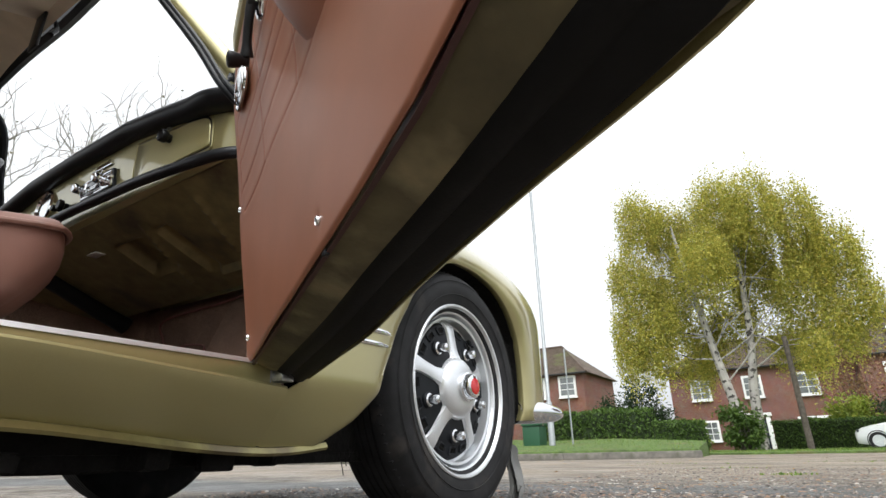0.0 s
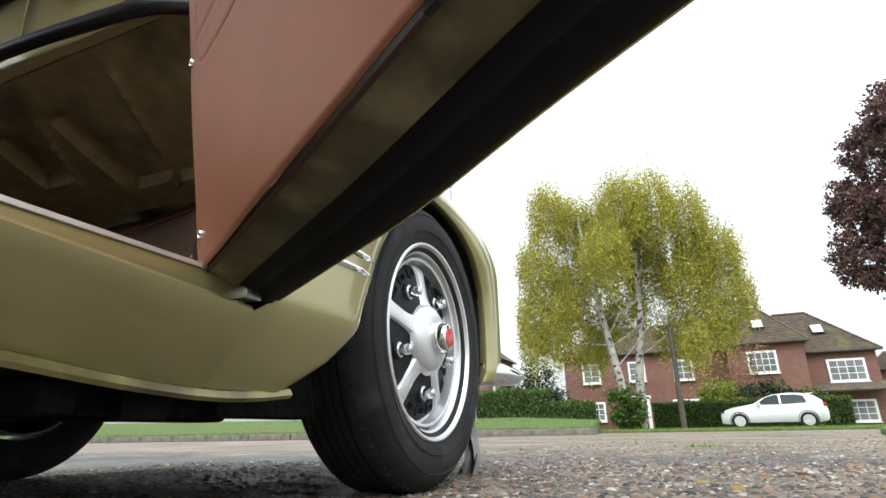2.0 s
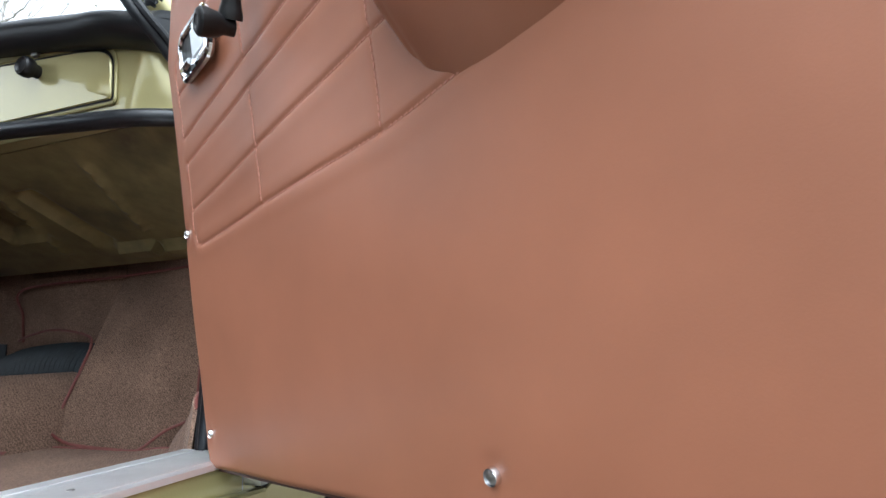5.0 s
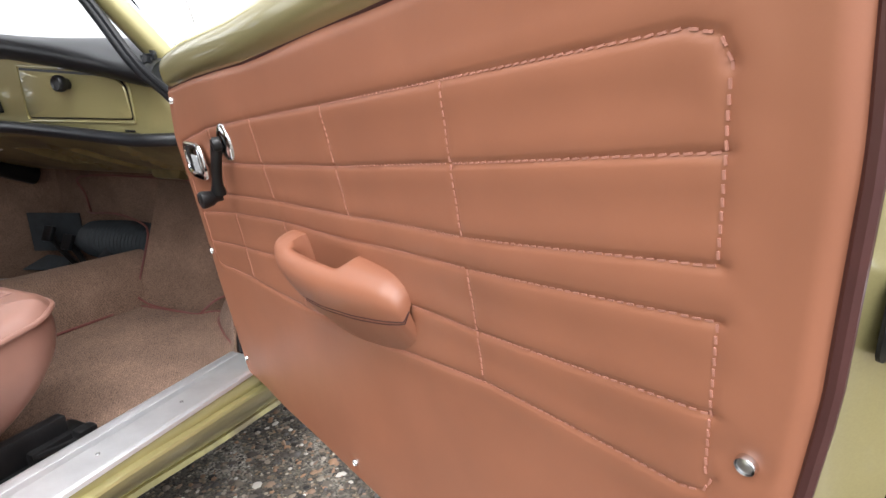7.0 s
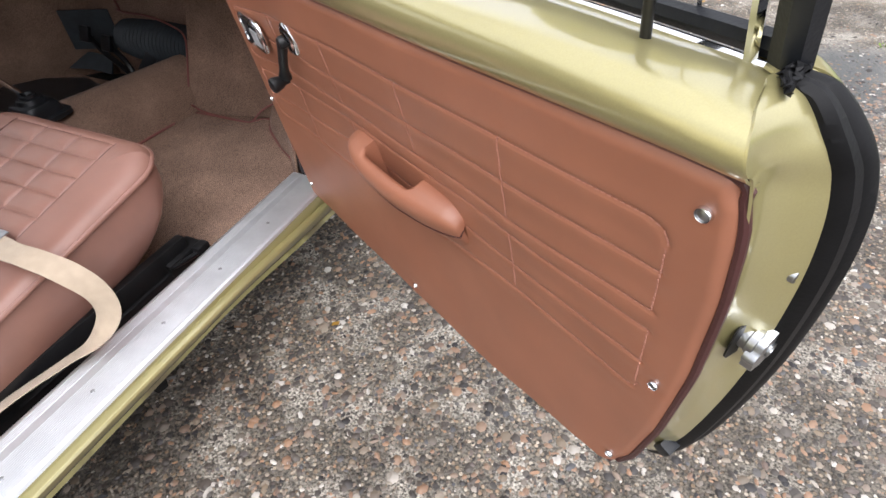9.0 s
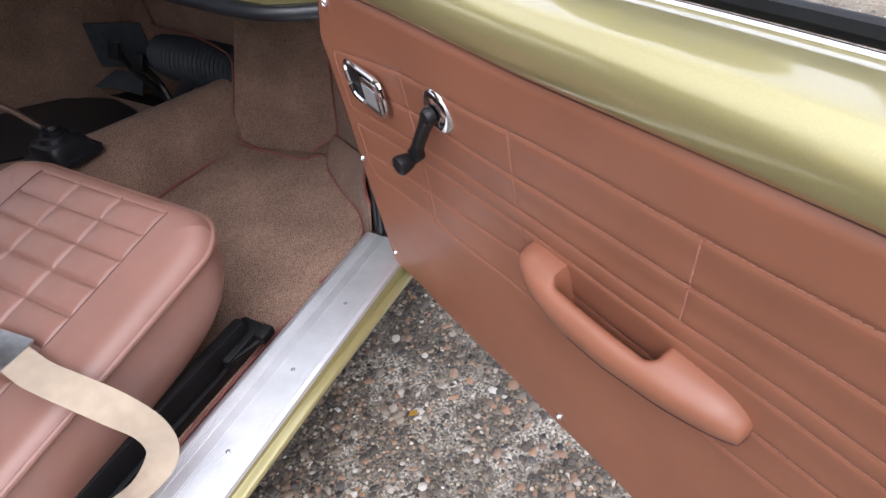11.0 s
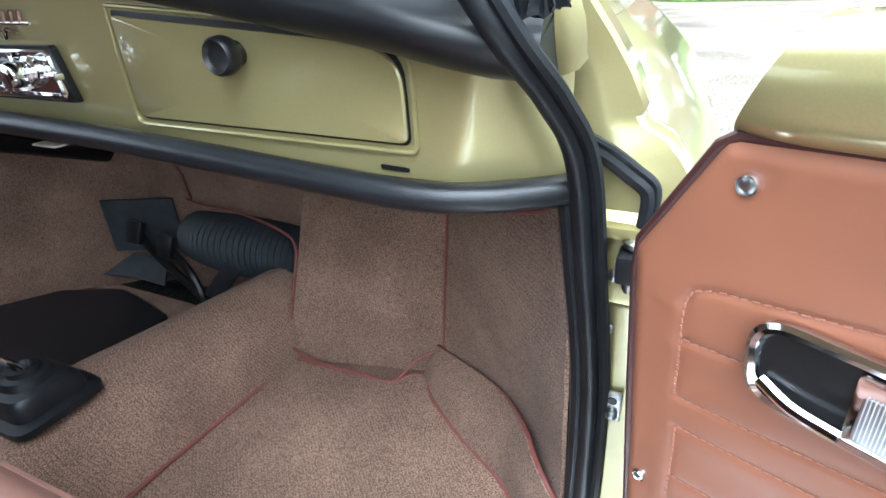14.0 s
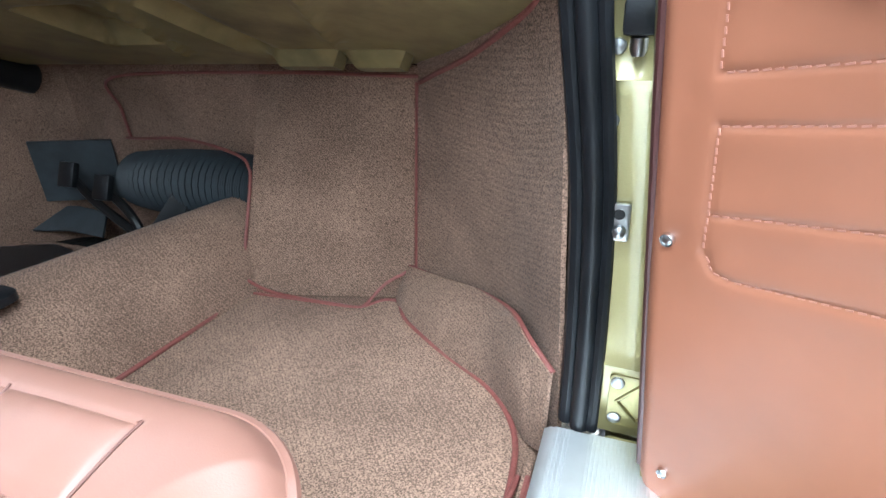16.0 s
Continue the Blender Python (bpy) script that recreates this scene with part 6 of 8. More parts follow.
part("wheel_spoke", Geo().sweep([(-0.18, 0, 0), (0, -0.02, -0.03), (0.18, 0, 0)], 0.01, 8, m=sw), BLACK_METAL, wheel_ob)

# gear lever, boot, handbrake
boot_rows = []
for z, hx, hy, cy, e in ((0.358, 0.060, 0.060, -0.066, 0.30), (0.368, 0.060, 0.060, -0.066, 0.30), (0.371, 0.047, 0.048, -0.066, 0.35), (0.390, 0.045, 0.046, -0.067, 0.40), (0.399, 0.040, 0.041, -0.068, 0.5), (0.402, 0.031, 0.032, -0.068, 0.9), (0.412, 0.029, 0.029, -0.067, 1.0), (0.414, 0.021, 0.021, -0.067, 1.0), (0.421, 0.020, 0.020, -0.067, 1.0), (0.422, 0.012, 0.012, -0.067, 1.0), (0.410, 0.007, 0.007, -0.067, 1.0)):
    boot_rows.append([(-0.745 + hx * math.copysign(abs(math.cos(t)) ** e, math.cos(t)), cy + hy * math.copysign(abs(math.sin(t)) ** e, math.sin(t)), z) for t in np.linspace(0, 2 * math.pi, 48, endpoint=False)])
boot = part("gear_lever_boot", Geo().sheet(boot_rows, 0.0, None, True), BLACK_RUBBER, coupe, "black rubber gear lever boot")
lev = [(-0.757, -0.066, 0.412), (-0.755, -0.10, 0.47), (-0.75, -0.155, 0.55), (-0.748, -0.185, 0.59)]
part("lever_shaft", Geo().sweep(lev, [0.0065, 0.006, 0.0075, 0.0075], 12), CHROME, boot, "chrome gear lever")
part("lever_knob", Geo().lathe([(0.009, 0), (0.016, 0.008), (0.022, 0.022), (0.021, 0.034), (0.014, 0.043), (0, 0.046)], 24, turn(-0.748, -0.183, 0.585, (0.01, -0.55, 0.8))), BLACK_METAL, boot, "glossy black knob")
part("reverse_loop", Geo().sweep([(-0.753 + 0.02 * math.cos(t), -0.135 + 0.012 * math.sin(t), 0.54 + 0.02 * math.sin(t)) for t in np.linspace(0, 6.2, 24)], 0.0022, 8), CHROME, boot, "chrome lift ring")
hb = part("handbrake", Geo().sweep([(-0.79, -0.15, 0.445), (-0.80, -0.30, 0.425), (-0.80, -0.5, 0.40)], [0.013, 0.013, 0.011], 12), BLACK_METAL, coupe, "black handbrake lever")
part("release_button", Geo().lathe([(0.005, 0), (0.005, 0.014), (0, 0.016)], 12, turn(-0.789, -0.15, 0.446, (0, 1, 0.1))), CHROME, hb)

# keys hanging at the column
keys = thing("car_keys", (-0.985, -0.01, 0.66), "bunch of steel keys hanging from the ignition", "keys")
part("key_ring", Geo().sweep([(-0.985 + 0.012 * math.cos(t), -0.012, 0.715 + 0.012 * math.sin(t)) for t in np.linspace(0, 6.2, 24)], 0.0012, 6), STEEL, keys)
for i, tilt in enumerate((-14, 2, 18)):
    part("key", Geo().plate(rounded([(-0.008, 0), (0.008, 0), (0.008, -0.018), (0.0035, -0.022), (0.0035, -0.05), (-0.0035, -0.05), (-0.0035, -0.022), (-0.008, -0.018)], 0.002, 3), 0.002, pose(-0.985, -0.012 - 0.003 * i, 0.704, 90, tilt, 0)), STEEL, keys)

# ---- passenger seat ----
SX0, SX1, SY0, SY1 = -0.60, -0.124, -0.72, -0.194


QX0, QX1, QY, QW, QD = -0.500, -0.219, -0.224, 0.0937, 0.0458


def seat_top(x, y):
    """Height of the cushion's padded top with its stitched squares."""
    fx, fy = min(x - SX0, SX1 - x), SY1 - y
    z = 0.493 - 0.24 * max(0.0, -0.205 - y) * (1 - 0.25 * math.exp(-max(fx, 0) / 0.06))
    z -= 0.024 * math.exp(-max(min(fx, fy), 0) / 0.015)
    if QX0 < x < QX1 and y < QY:
        gx = ((x - QX0) / QW) % 1.0 * QW
        gy = ((QY - y) / QD) % 1.0 * QD
        d = min(gx, QW - gx, gy, QD - gy)
        puff = min(1.0, gx / 0.03, (QW - gx) / 0.03) * min(1.0, gy / 0.018, (QD - gy) / 0.018)
        z += 0.0045 * (1 - (1 - puff) ** 2) - 0.003 * math.exp(-(d / 0.0025) ** 2)
    return z


seat = assembly("passenger_seat", coupe, "brown vinyl seat with a quilted square pattern")
nx, ny = 200, 200
top = []
for y in np.linspace(SY0, SY1, ny):
    row = []
    for x in np.linspace(SX0, SX1, nx):
        # round the front corners in plan
        px, py = x, y
        cx = SX1 - 0.075 if x > SX1 - 0.075 else (SX0 + 0.075 if x < SX0 + 0.075 else x)
        cy = SY1 - 0.075 if y > SY1 - 0.075 else y
        dx, dy = x - cx, y - cy
        if dx and dy > 0:
            m = max(abs(dx), abs(dy)) / math.hypot(dx, dy)
            px, py = cx + dx * m, cy + dy * m
        row.append((px, py, seat_top(x, y)))
    top.append(row)
part("cushion_top", Geo().sheet(top, -0.003), SEAT_VINYL, seat, "quilted brown vinyl cushion")
rim = [top[0][0]] + [r[0] for r in top[1:]] + top[-1][1:] + [r[-1] for r in reversed(top[:-1])]
part("seat_piping", Geo().sweep([(x, y, z - 0.002) for x, y, z in rim[::2]], 0.0045, 8), SEAT_VINYL, seat, "brown seat piping")
cxm = (SX0 + SX1) / 2
skirt = []
for x, y, z in rim[::2]:
    col = []
    for k in np.linspace(0, 1, 9):
        inset = 0.004 - 0.02 * math.sin(k * math.pi) * 0.6 + 0.045 * k ** 2.2
        fy = 0.075 * k ** 1.8 if y > -0.4 else 0.0
        dx = 1 if x > cxm else -1
        col.append((x - dx * inset * (abs(x - cxm) > 0.1), y - inset - fy * max(0, min(1, (y + 0.4) / 0.19)), z - 0.003 - k * 0.19))
    skirt.append(col)
part("cushion_side", Geo().sheet(skirt, 0.003), SEAT_VINYL, seat, "plain brown vinyl seat side")
for i in range(4):
    x = QX0 + i * QW
    part("seam", Geo().sweep([(x, y, seat_top(x, y) - 0.0002) for y in np.linspace(QY, QY - 9 * QD, 60)], 0.0008, 5), SEAM, seat)
for j in range(10):
    y = QY - j * QD - 0.0002
    part("seam", Geo().sweep([(x, y, seat_top(x, y) - 0.0002) for x in np.linspace(QX0, QX1, 40)], 0.0008, 5), SEAM, seat)
tufts = Geo()
for i in range(4):
    x = QX0 + i * QW + (0.0004 if i == 0 else -0.0004)
    for k in range(70):
        y = QY - 0.002 - k * 0.0065
        tufts.box((x, y, seat_top(x, y) - 0.0001), (0.0011, 0.0042, 0.001))
for j in range(9):
    y = QY - 0.0004 - j * QD
    for k in range(43):
        x = QX0 + 0.003 + k * 0.0066
        tufts.box((x, y, seat_top(x, y - 0.0005) - 0.0001), (0.0042, 0.0011, 0.001))
part("seat_stitching", tufts, SEAT_VINYL, seat, smooth=0)
for x in (-0.135, -0.60):
    part("seat_rail", Geo().box((x, -0.47, 0.243), (0.035, 0.52, 0.022), 0.004), BLACK_METAL, seat, "black steel seat rail")
    part("rail_clamp", Geo().box((x, -0.26, 0.258), (0.045, 0.09, 0.03), 0.006), BLACK_METAL, seat)
    part("seat_runner", Geo().box((x, -0.47, 0.275), (0.02, 0.46, 0.05), 0.004), BLACK_METAL, seat)
part("adjuster_lever", Geo().sweep(curve_through([(-0.12, -0.30, 0.262), (-0.105, -0.25, 0.262), (-0.098, -0.225, 0.268)], 5), 0.009, 8, squash=0.6).box((-0.1, -0.232, 0.27), (0.022, 0.03, 0.02), 0.005), BLACK_METAL, seat, "black seat adjuster lever")

# seat belt lying over the seat
belt = curve_through([(-0.232, -0.481, 0.452), (-0.205, -0.484, 0.454), (-0.165, -0.488, 0.458), (-0.12, -0.486, 0.458), (-0.066, -0.478, 0.440), (-0.034, -0.47, 0.400), (-0.030, -0.478, 0.355), (-0.05, -0.512, 0.318), (-0.08, -0.56, 0.300), (-0.11, -0.65, 0.29), (-0.12, -0.8, 0.285)], 7)
wide = []
for i, p in enumerate(belt):
    q = belt[min(i + 1, len(belt) - 1)] - belt[max(i - 1, 0)]
    t = i / (len(belt) - 1)
    side = Vector((0.25, 1.0, 0.0)).lerp(Vector((1.0, 0.2, 0.45)), max(0, min(1, (t - 0.35) / 0.4)))
    side = (side - q * (side.dot(q) / q.length_squared)).normalized()
    wide.append([tuple(p + side * (0.019 * s)) for s in (-1, -0.6, 0, 0.6, 1)])
belt_ob = part("seat_belt", Geo().sheet(wide, 0.0016), WEBBING, coupe, "beige seat belt webbing")
ends = Geo()
ends.plate(rounded([(-0.03, -0.024), (0.022, -0.024), (0.03, -0.01), (0.045, -0.012), (0.045, 0.012), (0.03, 0.01), (0.022, 0.024), (-0.03, 0.024)], 0.004, 3), 0.003, pose(-0.246, -0.482, 0.4535, 0, -4, 188), 0.001)
part("belt_tongue", ends, STEEL, belt_ob, "steel buckle tongue")


# ---- verges, hedges, trees ----
def leaf_material(name, colours, rough=0.7):
    """Leaves whose tint changes from one to the next."""
    mat = bpy.data.materials.new(name)
    mat.use_nodes = True
    nt = mat.node_tree
    bsdf = nt.nodes["Principled BSDF"]
    bsdf.inputs["Roughness"].default_value = rough
    info = nt.nodes.new("ShaderNodeNewGeometry")
    ramp = nt.nodes.new("ShaderNodeValToRGB")
    while len(ramp.color_ramp.elements) < len(colours):
        ramp.color_ramp.elements.new(0.5)
    for i, (e, c) in enumerate(zip(ramp.color_ramp.elements, colours)):
        e.position, e.color = i / (len(colours) - 1), (*c, 1)
    nt.links.new(info.outputs["Random Per Island"], ramp.inputs["Fac"])
    nt.links.new(ramp.outputs["Color"], bsdf.inputs["Base Color"])
    through_leaf = nt.nodes.new("ShaderNodeBsdfTranslucent")
    nt.links.new(ramp.outputs["Color"], through_leaf.inputs["Color"])
    blend = nt.nodes.new("ShaderNodeMixShader")
    blend.inputs["Fac"].default_value = 0.35
    nt.links.new(bsdf.outputs["BSDF"], blend.inputs[1])
    nt.links.new(through_leaf.outputs["BSDF"], blend.inputs[2])
    nt.links.new(blend.outputs["Shader"], nt.nodes["Material Output"].inputs["Surface"])
    return mat


BIRCH_LEAF = leaf_material("birch_leaves", [(0.24, 0.26, 0.045), (0.33, 0.34, 0.06), (0.42, 0.41, 0.07), (0.50, 0.45, 0.08), (0.56, 0.46, 0.09)])
BEECH_LEAF = leaf_material("copper_beech_leaves", [(0.07, 0.045, 0.05), (0.11, 0.065, 0.065), (0.17, 0.09, 0.075), (0.22, 0.12, 0.085)])
HEDGE_LEAF = leaf_material("hedge_leaves", [(0.04, 0.075, 0.012), (0.07, 0.13, 0.02), (0.11, 0.18, 0.03)])
DARK_LEAF = leaf_material("evergreen_leaves", [(0.015, 0.03, 0.012), (0.03, 0.055, 0.02), (0.05, 0.08, 0.03)])
LIME_LEAF = leaf_material("bright_shrub_leaves", [(0.14, 0.2, 0.02), (0.25, 0.32, 0.04), (0.34, 0.36, 0.05)])
DULL_LEAF = leaf_material("sparse_dull_leaves", [(0.10, 0.10, 0.06), (0.16, 0.16, 0.08), (0.22, 0.2, 0.10)])
# grey bark with the haze in front of it mixed in as a paler colour
HAZY_BARK = material("hazy_grey_bark", (0.33, 0.315, 0.29), rough=0.9, spread=0.3, scale=8, fine=40, bump=0.5, depth=0.01)
RUST_LEAF = leaf_material("thin_autumn_leaves", [(0.16, 0.09, 0.05), (0.24, 0.14, 0.07), (0.3, 0.2, 0.08)])
GRASS_BLADE = leaf_material("grass_blades", [(0.06, 0.13, 0.015), (0.11, 0.22, 0.03), (0.18, 0.27, 0.045), (0.26, 0.25, 0.08)])
FALLEN = leaf_material("fallen_leaves", [(0.25, 0.1, 0.02), (0.45, 0.28, 0.04), (0.3, 0.18, 0.06), (0.16, 0.1, 0.05)])
# near-black green that stands for the shade between the hedge's leaves
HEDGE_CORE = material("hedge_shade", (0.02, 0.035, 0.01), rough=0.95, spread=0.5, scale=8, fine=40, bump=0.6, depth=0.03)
BIRCH_BARK = material("white_birch_bark", (0.36, 0.34, 0.31), rough=0.8, spread=0.25, scale=2, fine=30, bump=0.4, depth=0.01, stain=(0.04, 0.035, 0.03), stain_scale=5, stain_at=(0.56, 0.6))
BARK = material("grey_brown_bark", (0.09, 0.075, 0.06), rough=0.9, spread=0.4, scale=8, fine=40, bump=0.8, depth=0.01)


def leaves(points, size, rng, droop=0.0):
    """One small bent quad for each point."""
    n = len(points)
    a = rng.normal(size=(n, 3))
    a[:, 2] -= droop
    a /= np.linalg.norm(a, axis=1, keepdims=True)
    b = np.cross(a, rng.normal(size=(n, 3)))
    b /= np.linalg.norm(b, axis=1, keepdims=True)
    s = size * rng.uniform(0.6, 1.3, size=(n, 1))
    p = np.array(points)
    verts = np.stack([p - a * s, p + b * s * 0.55, p + a * s, p - b * s * 0.55], 1).reshape(-1, 3)
    geo = Geo()
    geo.v = [tuple(v) for v in verts]
    geo.f = [(4 * i, 4 * i + 1, 4 * i + 2, 4 * i + 3) for i in range(n)]
    return geo


EYE = (0.5, -0.4)


def out(az, r):
    """A place r metres off in the bearing az, degrees from the car's heading."""
    return EYE[0] + r * math.sin(radians(az)), EYE[1] + r * math.cos(radians(az))


def branch_path(rng, start, end, wobble, n=7):
    pts = []
    for i in range(n):
        t = i / (n - 1)
        w = wobble * math.sin(t * math.pi)
        pts.append([start[k] + (end[k] - start[k]) * t + rng.normal() * w for k in range(3)])
    return pts


def tree(name, at, label, lobes, trunk, limbs, leaf, bark, count, size, seed, droop=0.0, strands=0.0, twigs=5):
    """A tree: tapered trunks, limbs to each lobe of its crown, and a cloud of single leaves. lobes: x, z from the foot, depth, radii."""
    rng = np.random.default_rng(seed)
    root = thing(name, (at[0], at[1], 0.0), label, "tree")
    wood = Geo()
    heads = []
    for path, r in trunk:
        pts = curve_through([(at[0] + x, at[1] + y, z) for x, y, z in path], 5)
        wood.sweep(pts, [r * (1 - 0.75 * i / (len(pts) - 1)) for i in range(len(pts))], 9)
        heads.append(pts)
    part("trunk", wood, bark, root)
    boughs = Geo()
    for (x, z, y, rx, rz) in lobes:
        line = heads[rng.integers(len(heads))]
        start = line[int(len(line) * rng.uniform(0.35, 0.8))]
        end = (at[0] + x, at[1] + y, z)
        boughs.sweep(branch_path(rng, start, end, 0.12), np.linspace(limbs, limbs * 0.25, 7), 6)
        for _ in range(twigs):
            tip = [end[0] + rng.normal() * rx * 0.6, end[1] + rng.normal() * rx * 0.5, end[2] + rng.normal() * rz * 0.6]
            boughs.sweep(branch_path(rng, end, tip, 0.15), np.linspace(limbs * 0.3, limbs * 0.06, 7), 5)
    part("branchwork", boughs, bark, root)
    area = np.array([l[3] * l[4] for l in lobes])
    pts = []
    for (x, z, y, rx, rz), share in zip(lobes, area / area.sum()):
        n = int(count * share)
        clumps = max(5, n // 45)
        c = rng.normal(size=(clumps, 3))
        c *= (rng.uniform(0.25, 1.0, size=(clumps, 1)) ** 0.5) / np.linalg.norm(c, axis=1, keepdims=True)
        c *= np.array([rx, rx * 0.8, rz])
        for k in range(clumps):
            m = n // clumps
            sp = rng.normal(size=(m, 3)) * np.array([0.13, 0.13, 0.13 + strands]) * (rx / 1.6) ** 0.5
            if strands:
                sp[:, 2] -= np.abs(rng.normal(size=m)) * strands * 1.4
            pts.append(sp + c[k] + np.array([at[0] + x, at[1] + y, z]))
    part("crown", leaves(np.concatenate(pts), size, rng, droop), leaf, root, smooth=0)
    return root


def lobe(az, el, r, deg_x, deg_z, at, depth=0.0):
    """A crown lobe seen at a bearing and an elevation from the car."""
    x, y = out(az, r)
    k = r * math.pi / 180
    return (x - at[0], r * math.tan(radians(el)), y - at[1] + depth, deg_x * k, deg_z * k)


BR = 28.0
B_AT = out(-4.6, BR)
birch_lobes = [lobe(a, e, BR, w, h, B_AT, d) for a, e, w, h, d in ((-11.0, 22.5, 2.6, 3.0, 0), (-8.6, 21.5, 2.4, 3.6, 1), (-3.4, 22.2, 3.0, 3.6, 0), (-0.2, 21.6, 2.8, 3.2, -1), (3.2, 20.4, 2.4, 3.0, 0), (5.4, 16.6, 2.4, 2.6, 0), (6.4, 12.6, 1.9, 2.0, 0), (-12.4, 17.0, 2.5, 3.2, 0), (-13.2, 12.0, 2.0, 2.8, 0), (-9.5, 15.5, 2.6, 3.0, 1), (-5.0, 16.8, 2.6, 3.0, -1.5), (-1.4, 15.8, 2.7, 3.0, 1), (2.2, 14.2, 2.6, 2.8, 0), (4.2, 10.8, 2.2, 2.2, 0), (0.6, 10.2, 2.2, 2.0, 1), (-11.0, 9.4, 2.0, 1.8, 0), (-7.2, 11.2, 2.0, 2.2, 2), (2.0, 8.2, 1.4, 1.4, -1), (-10.0, 12.5, 2.4, 2.4, 0), (-4.0, 12.6, 2.4, 2.2, 1), (-13.6, 9.5, 1.6, 1.8, 0), (-8.0, 8.4, 1.8, 1.5, 1), (-2.0, 19.0, 3.0, 3.0, 1), (-6.5, 19.5, 2.6, 3.2, 1), (3.4, 17.0, 2.6, 2.6, 1))]
tree("birch_tree", B_AT, "tall silver birch with yellowing autumn leaves on the verge", birch_lobes, [([(0, 0, 0), (-0.3, 0, 2.0), (-0.7, 0, 4.5), (-1.2, 0, 8.0), (-1.6, 0, 11.0)], 0.27), ([(0.45, 0.2, 0), (0.55, 0.2, 2.5), (0.9, 0.2, 5.0), (1.1, 0.2, 8.5), (1.3, 0.2, 11.5)], 0.25)], 0.045, BIRCH_LEAF, BIRCH_BARK, 210000, 0.056, 3, droop=0.8, strands=0.36)
CR = 21.0
C_AT = out(25.5, CR)
beech_lobes = [lobe(a, e, CR, w, h, C_AT, d) for a, e, w, h, d in ((16.6, 13.5, 2.6, 3.0, 0), (17.0, 18.0, 2.4, 2.8, 0), (19.2, 22.0, 2.6, 2.8, 0), (20.8, 16.5, 3.4, 4.0, 0), (22.5, 24.5, 3.4, 3.6, 0), (24.5, 19.0, 3.6, 4.6, 0), (27.5, 23.0, 4.0, 5.0, 0), (29.5, 16.0, 4.0, 4.4, 0), (19.6, 10.6, 2.2, 1.8, 0), (24.0, 12.0, 3.2, 2.8, 0))]
tree("beech_tree", C_AT, "copper beech with dense purple-brown foliage", beech_lobes, [([(0, 0, 0), (0.1, 0, 2.0), (-0.1, 0, 5.0), (0.1, 0, 9.0)], 0.3)], 0.08, BEECH_LEAF, BARK, 80000, 0.068, 5)
A_AT = out(-73, 20.0)
def bare_tree(name, at, label, stems, leaf, bark, seed):
    """A leafless tree: each limb forks again and again into thin twigs, with a few leaves left at their tips."""
    rng = np.random.default_rng(seed)
    root = thing(name, (at[0], at[1], 0.0), label, "tree")
    wood, twigs, tips = Geo(), Geo(), []

    def grow(start, way, length, r, depth):
        pts, p, d = [Vector(start)], Vector(start), Vector(way).normalized()
        for _ in range(4):
            d = (d + Vector(rng.normal(size=3)) * 0.16 + Vector((0, 0, 0.04))).normalized()
            p = p + d * (length / 4)
            pts.append(p.copy())
        (wood if depth < 2 else twigs).sweep(pts, list(np.linspace(r, r * 0.55, 5)), 7 if depth < 2 else 4)
        if depth == 6:
            tips.append(tuple(p))
            return
        for i in range(2 if depth in (0, 5) else 3):
            at_k = pts[-1] if i == 0 else pts[int(rng.integers(2, 4))]
            turn_out = Vector(rng.normal(size=3))
            turn_out = (turn_out - d * turn_out.dot(d)).normalized()
            grow(at_k, d * math.cos(0.62) + turn_out * math.sin(0.62 if i else 0.3), length * rng.uniform(0.60, 0.80), r * (0.60 if i else 0.68), depth + 1)

    for x, y, lean, length, r in stems:
        grow((at[0] + x, at[1] + y, 0.0), lean, length, r, 0)
    part("trunk", wood, bark, root)
    part("twigs", twigs, bark, root)["kind"] = "stuff"
    spots = np.array(tips)[rng.uniform(size=len(tips)) < 0.5]
    part("crown", leaves(spots + rng.normal(size=spots.shape) * 0.08, 0.05, rng), leaf, root, smooth=0)
    return root


bare_tree("bare_tree", A_AT, "nearly bare tree with thin twigs and few leaves", [(-1.6, 0.4, (-0.15, 0.1, 1.0), 4.6, 0.17), (0.9, -0.3, (0.12, 0.0, 1.0), 5.0, 0.18), (2.6, 0.8, (0.22, 0.1, 1.0), 4.4, 0.14), (-3.6, -0.5, (-0.2, 0.0, 1.0), 4.6, 0.15)], DULL_LEAF, HAZY_BARK, 7)


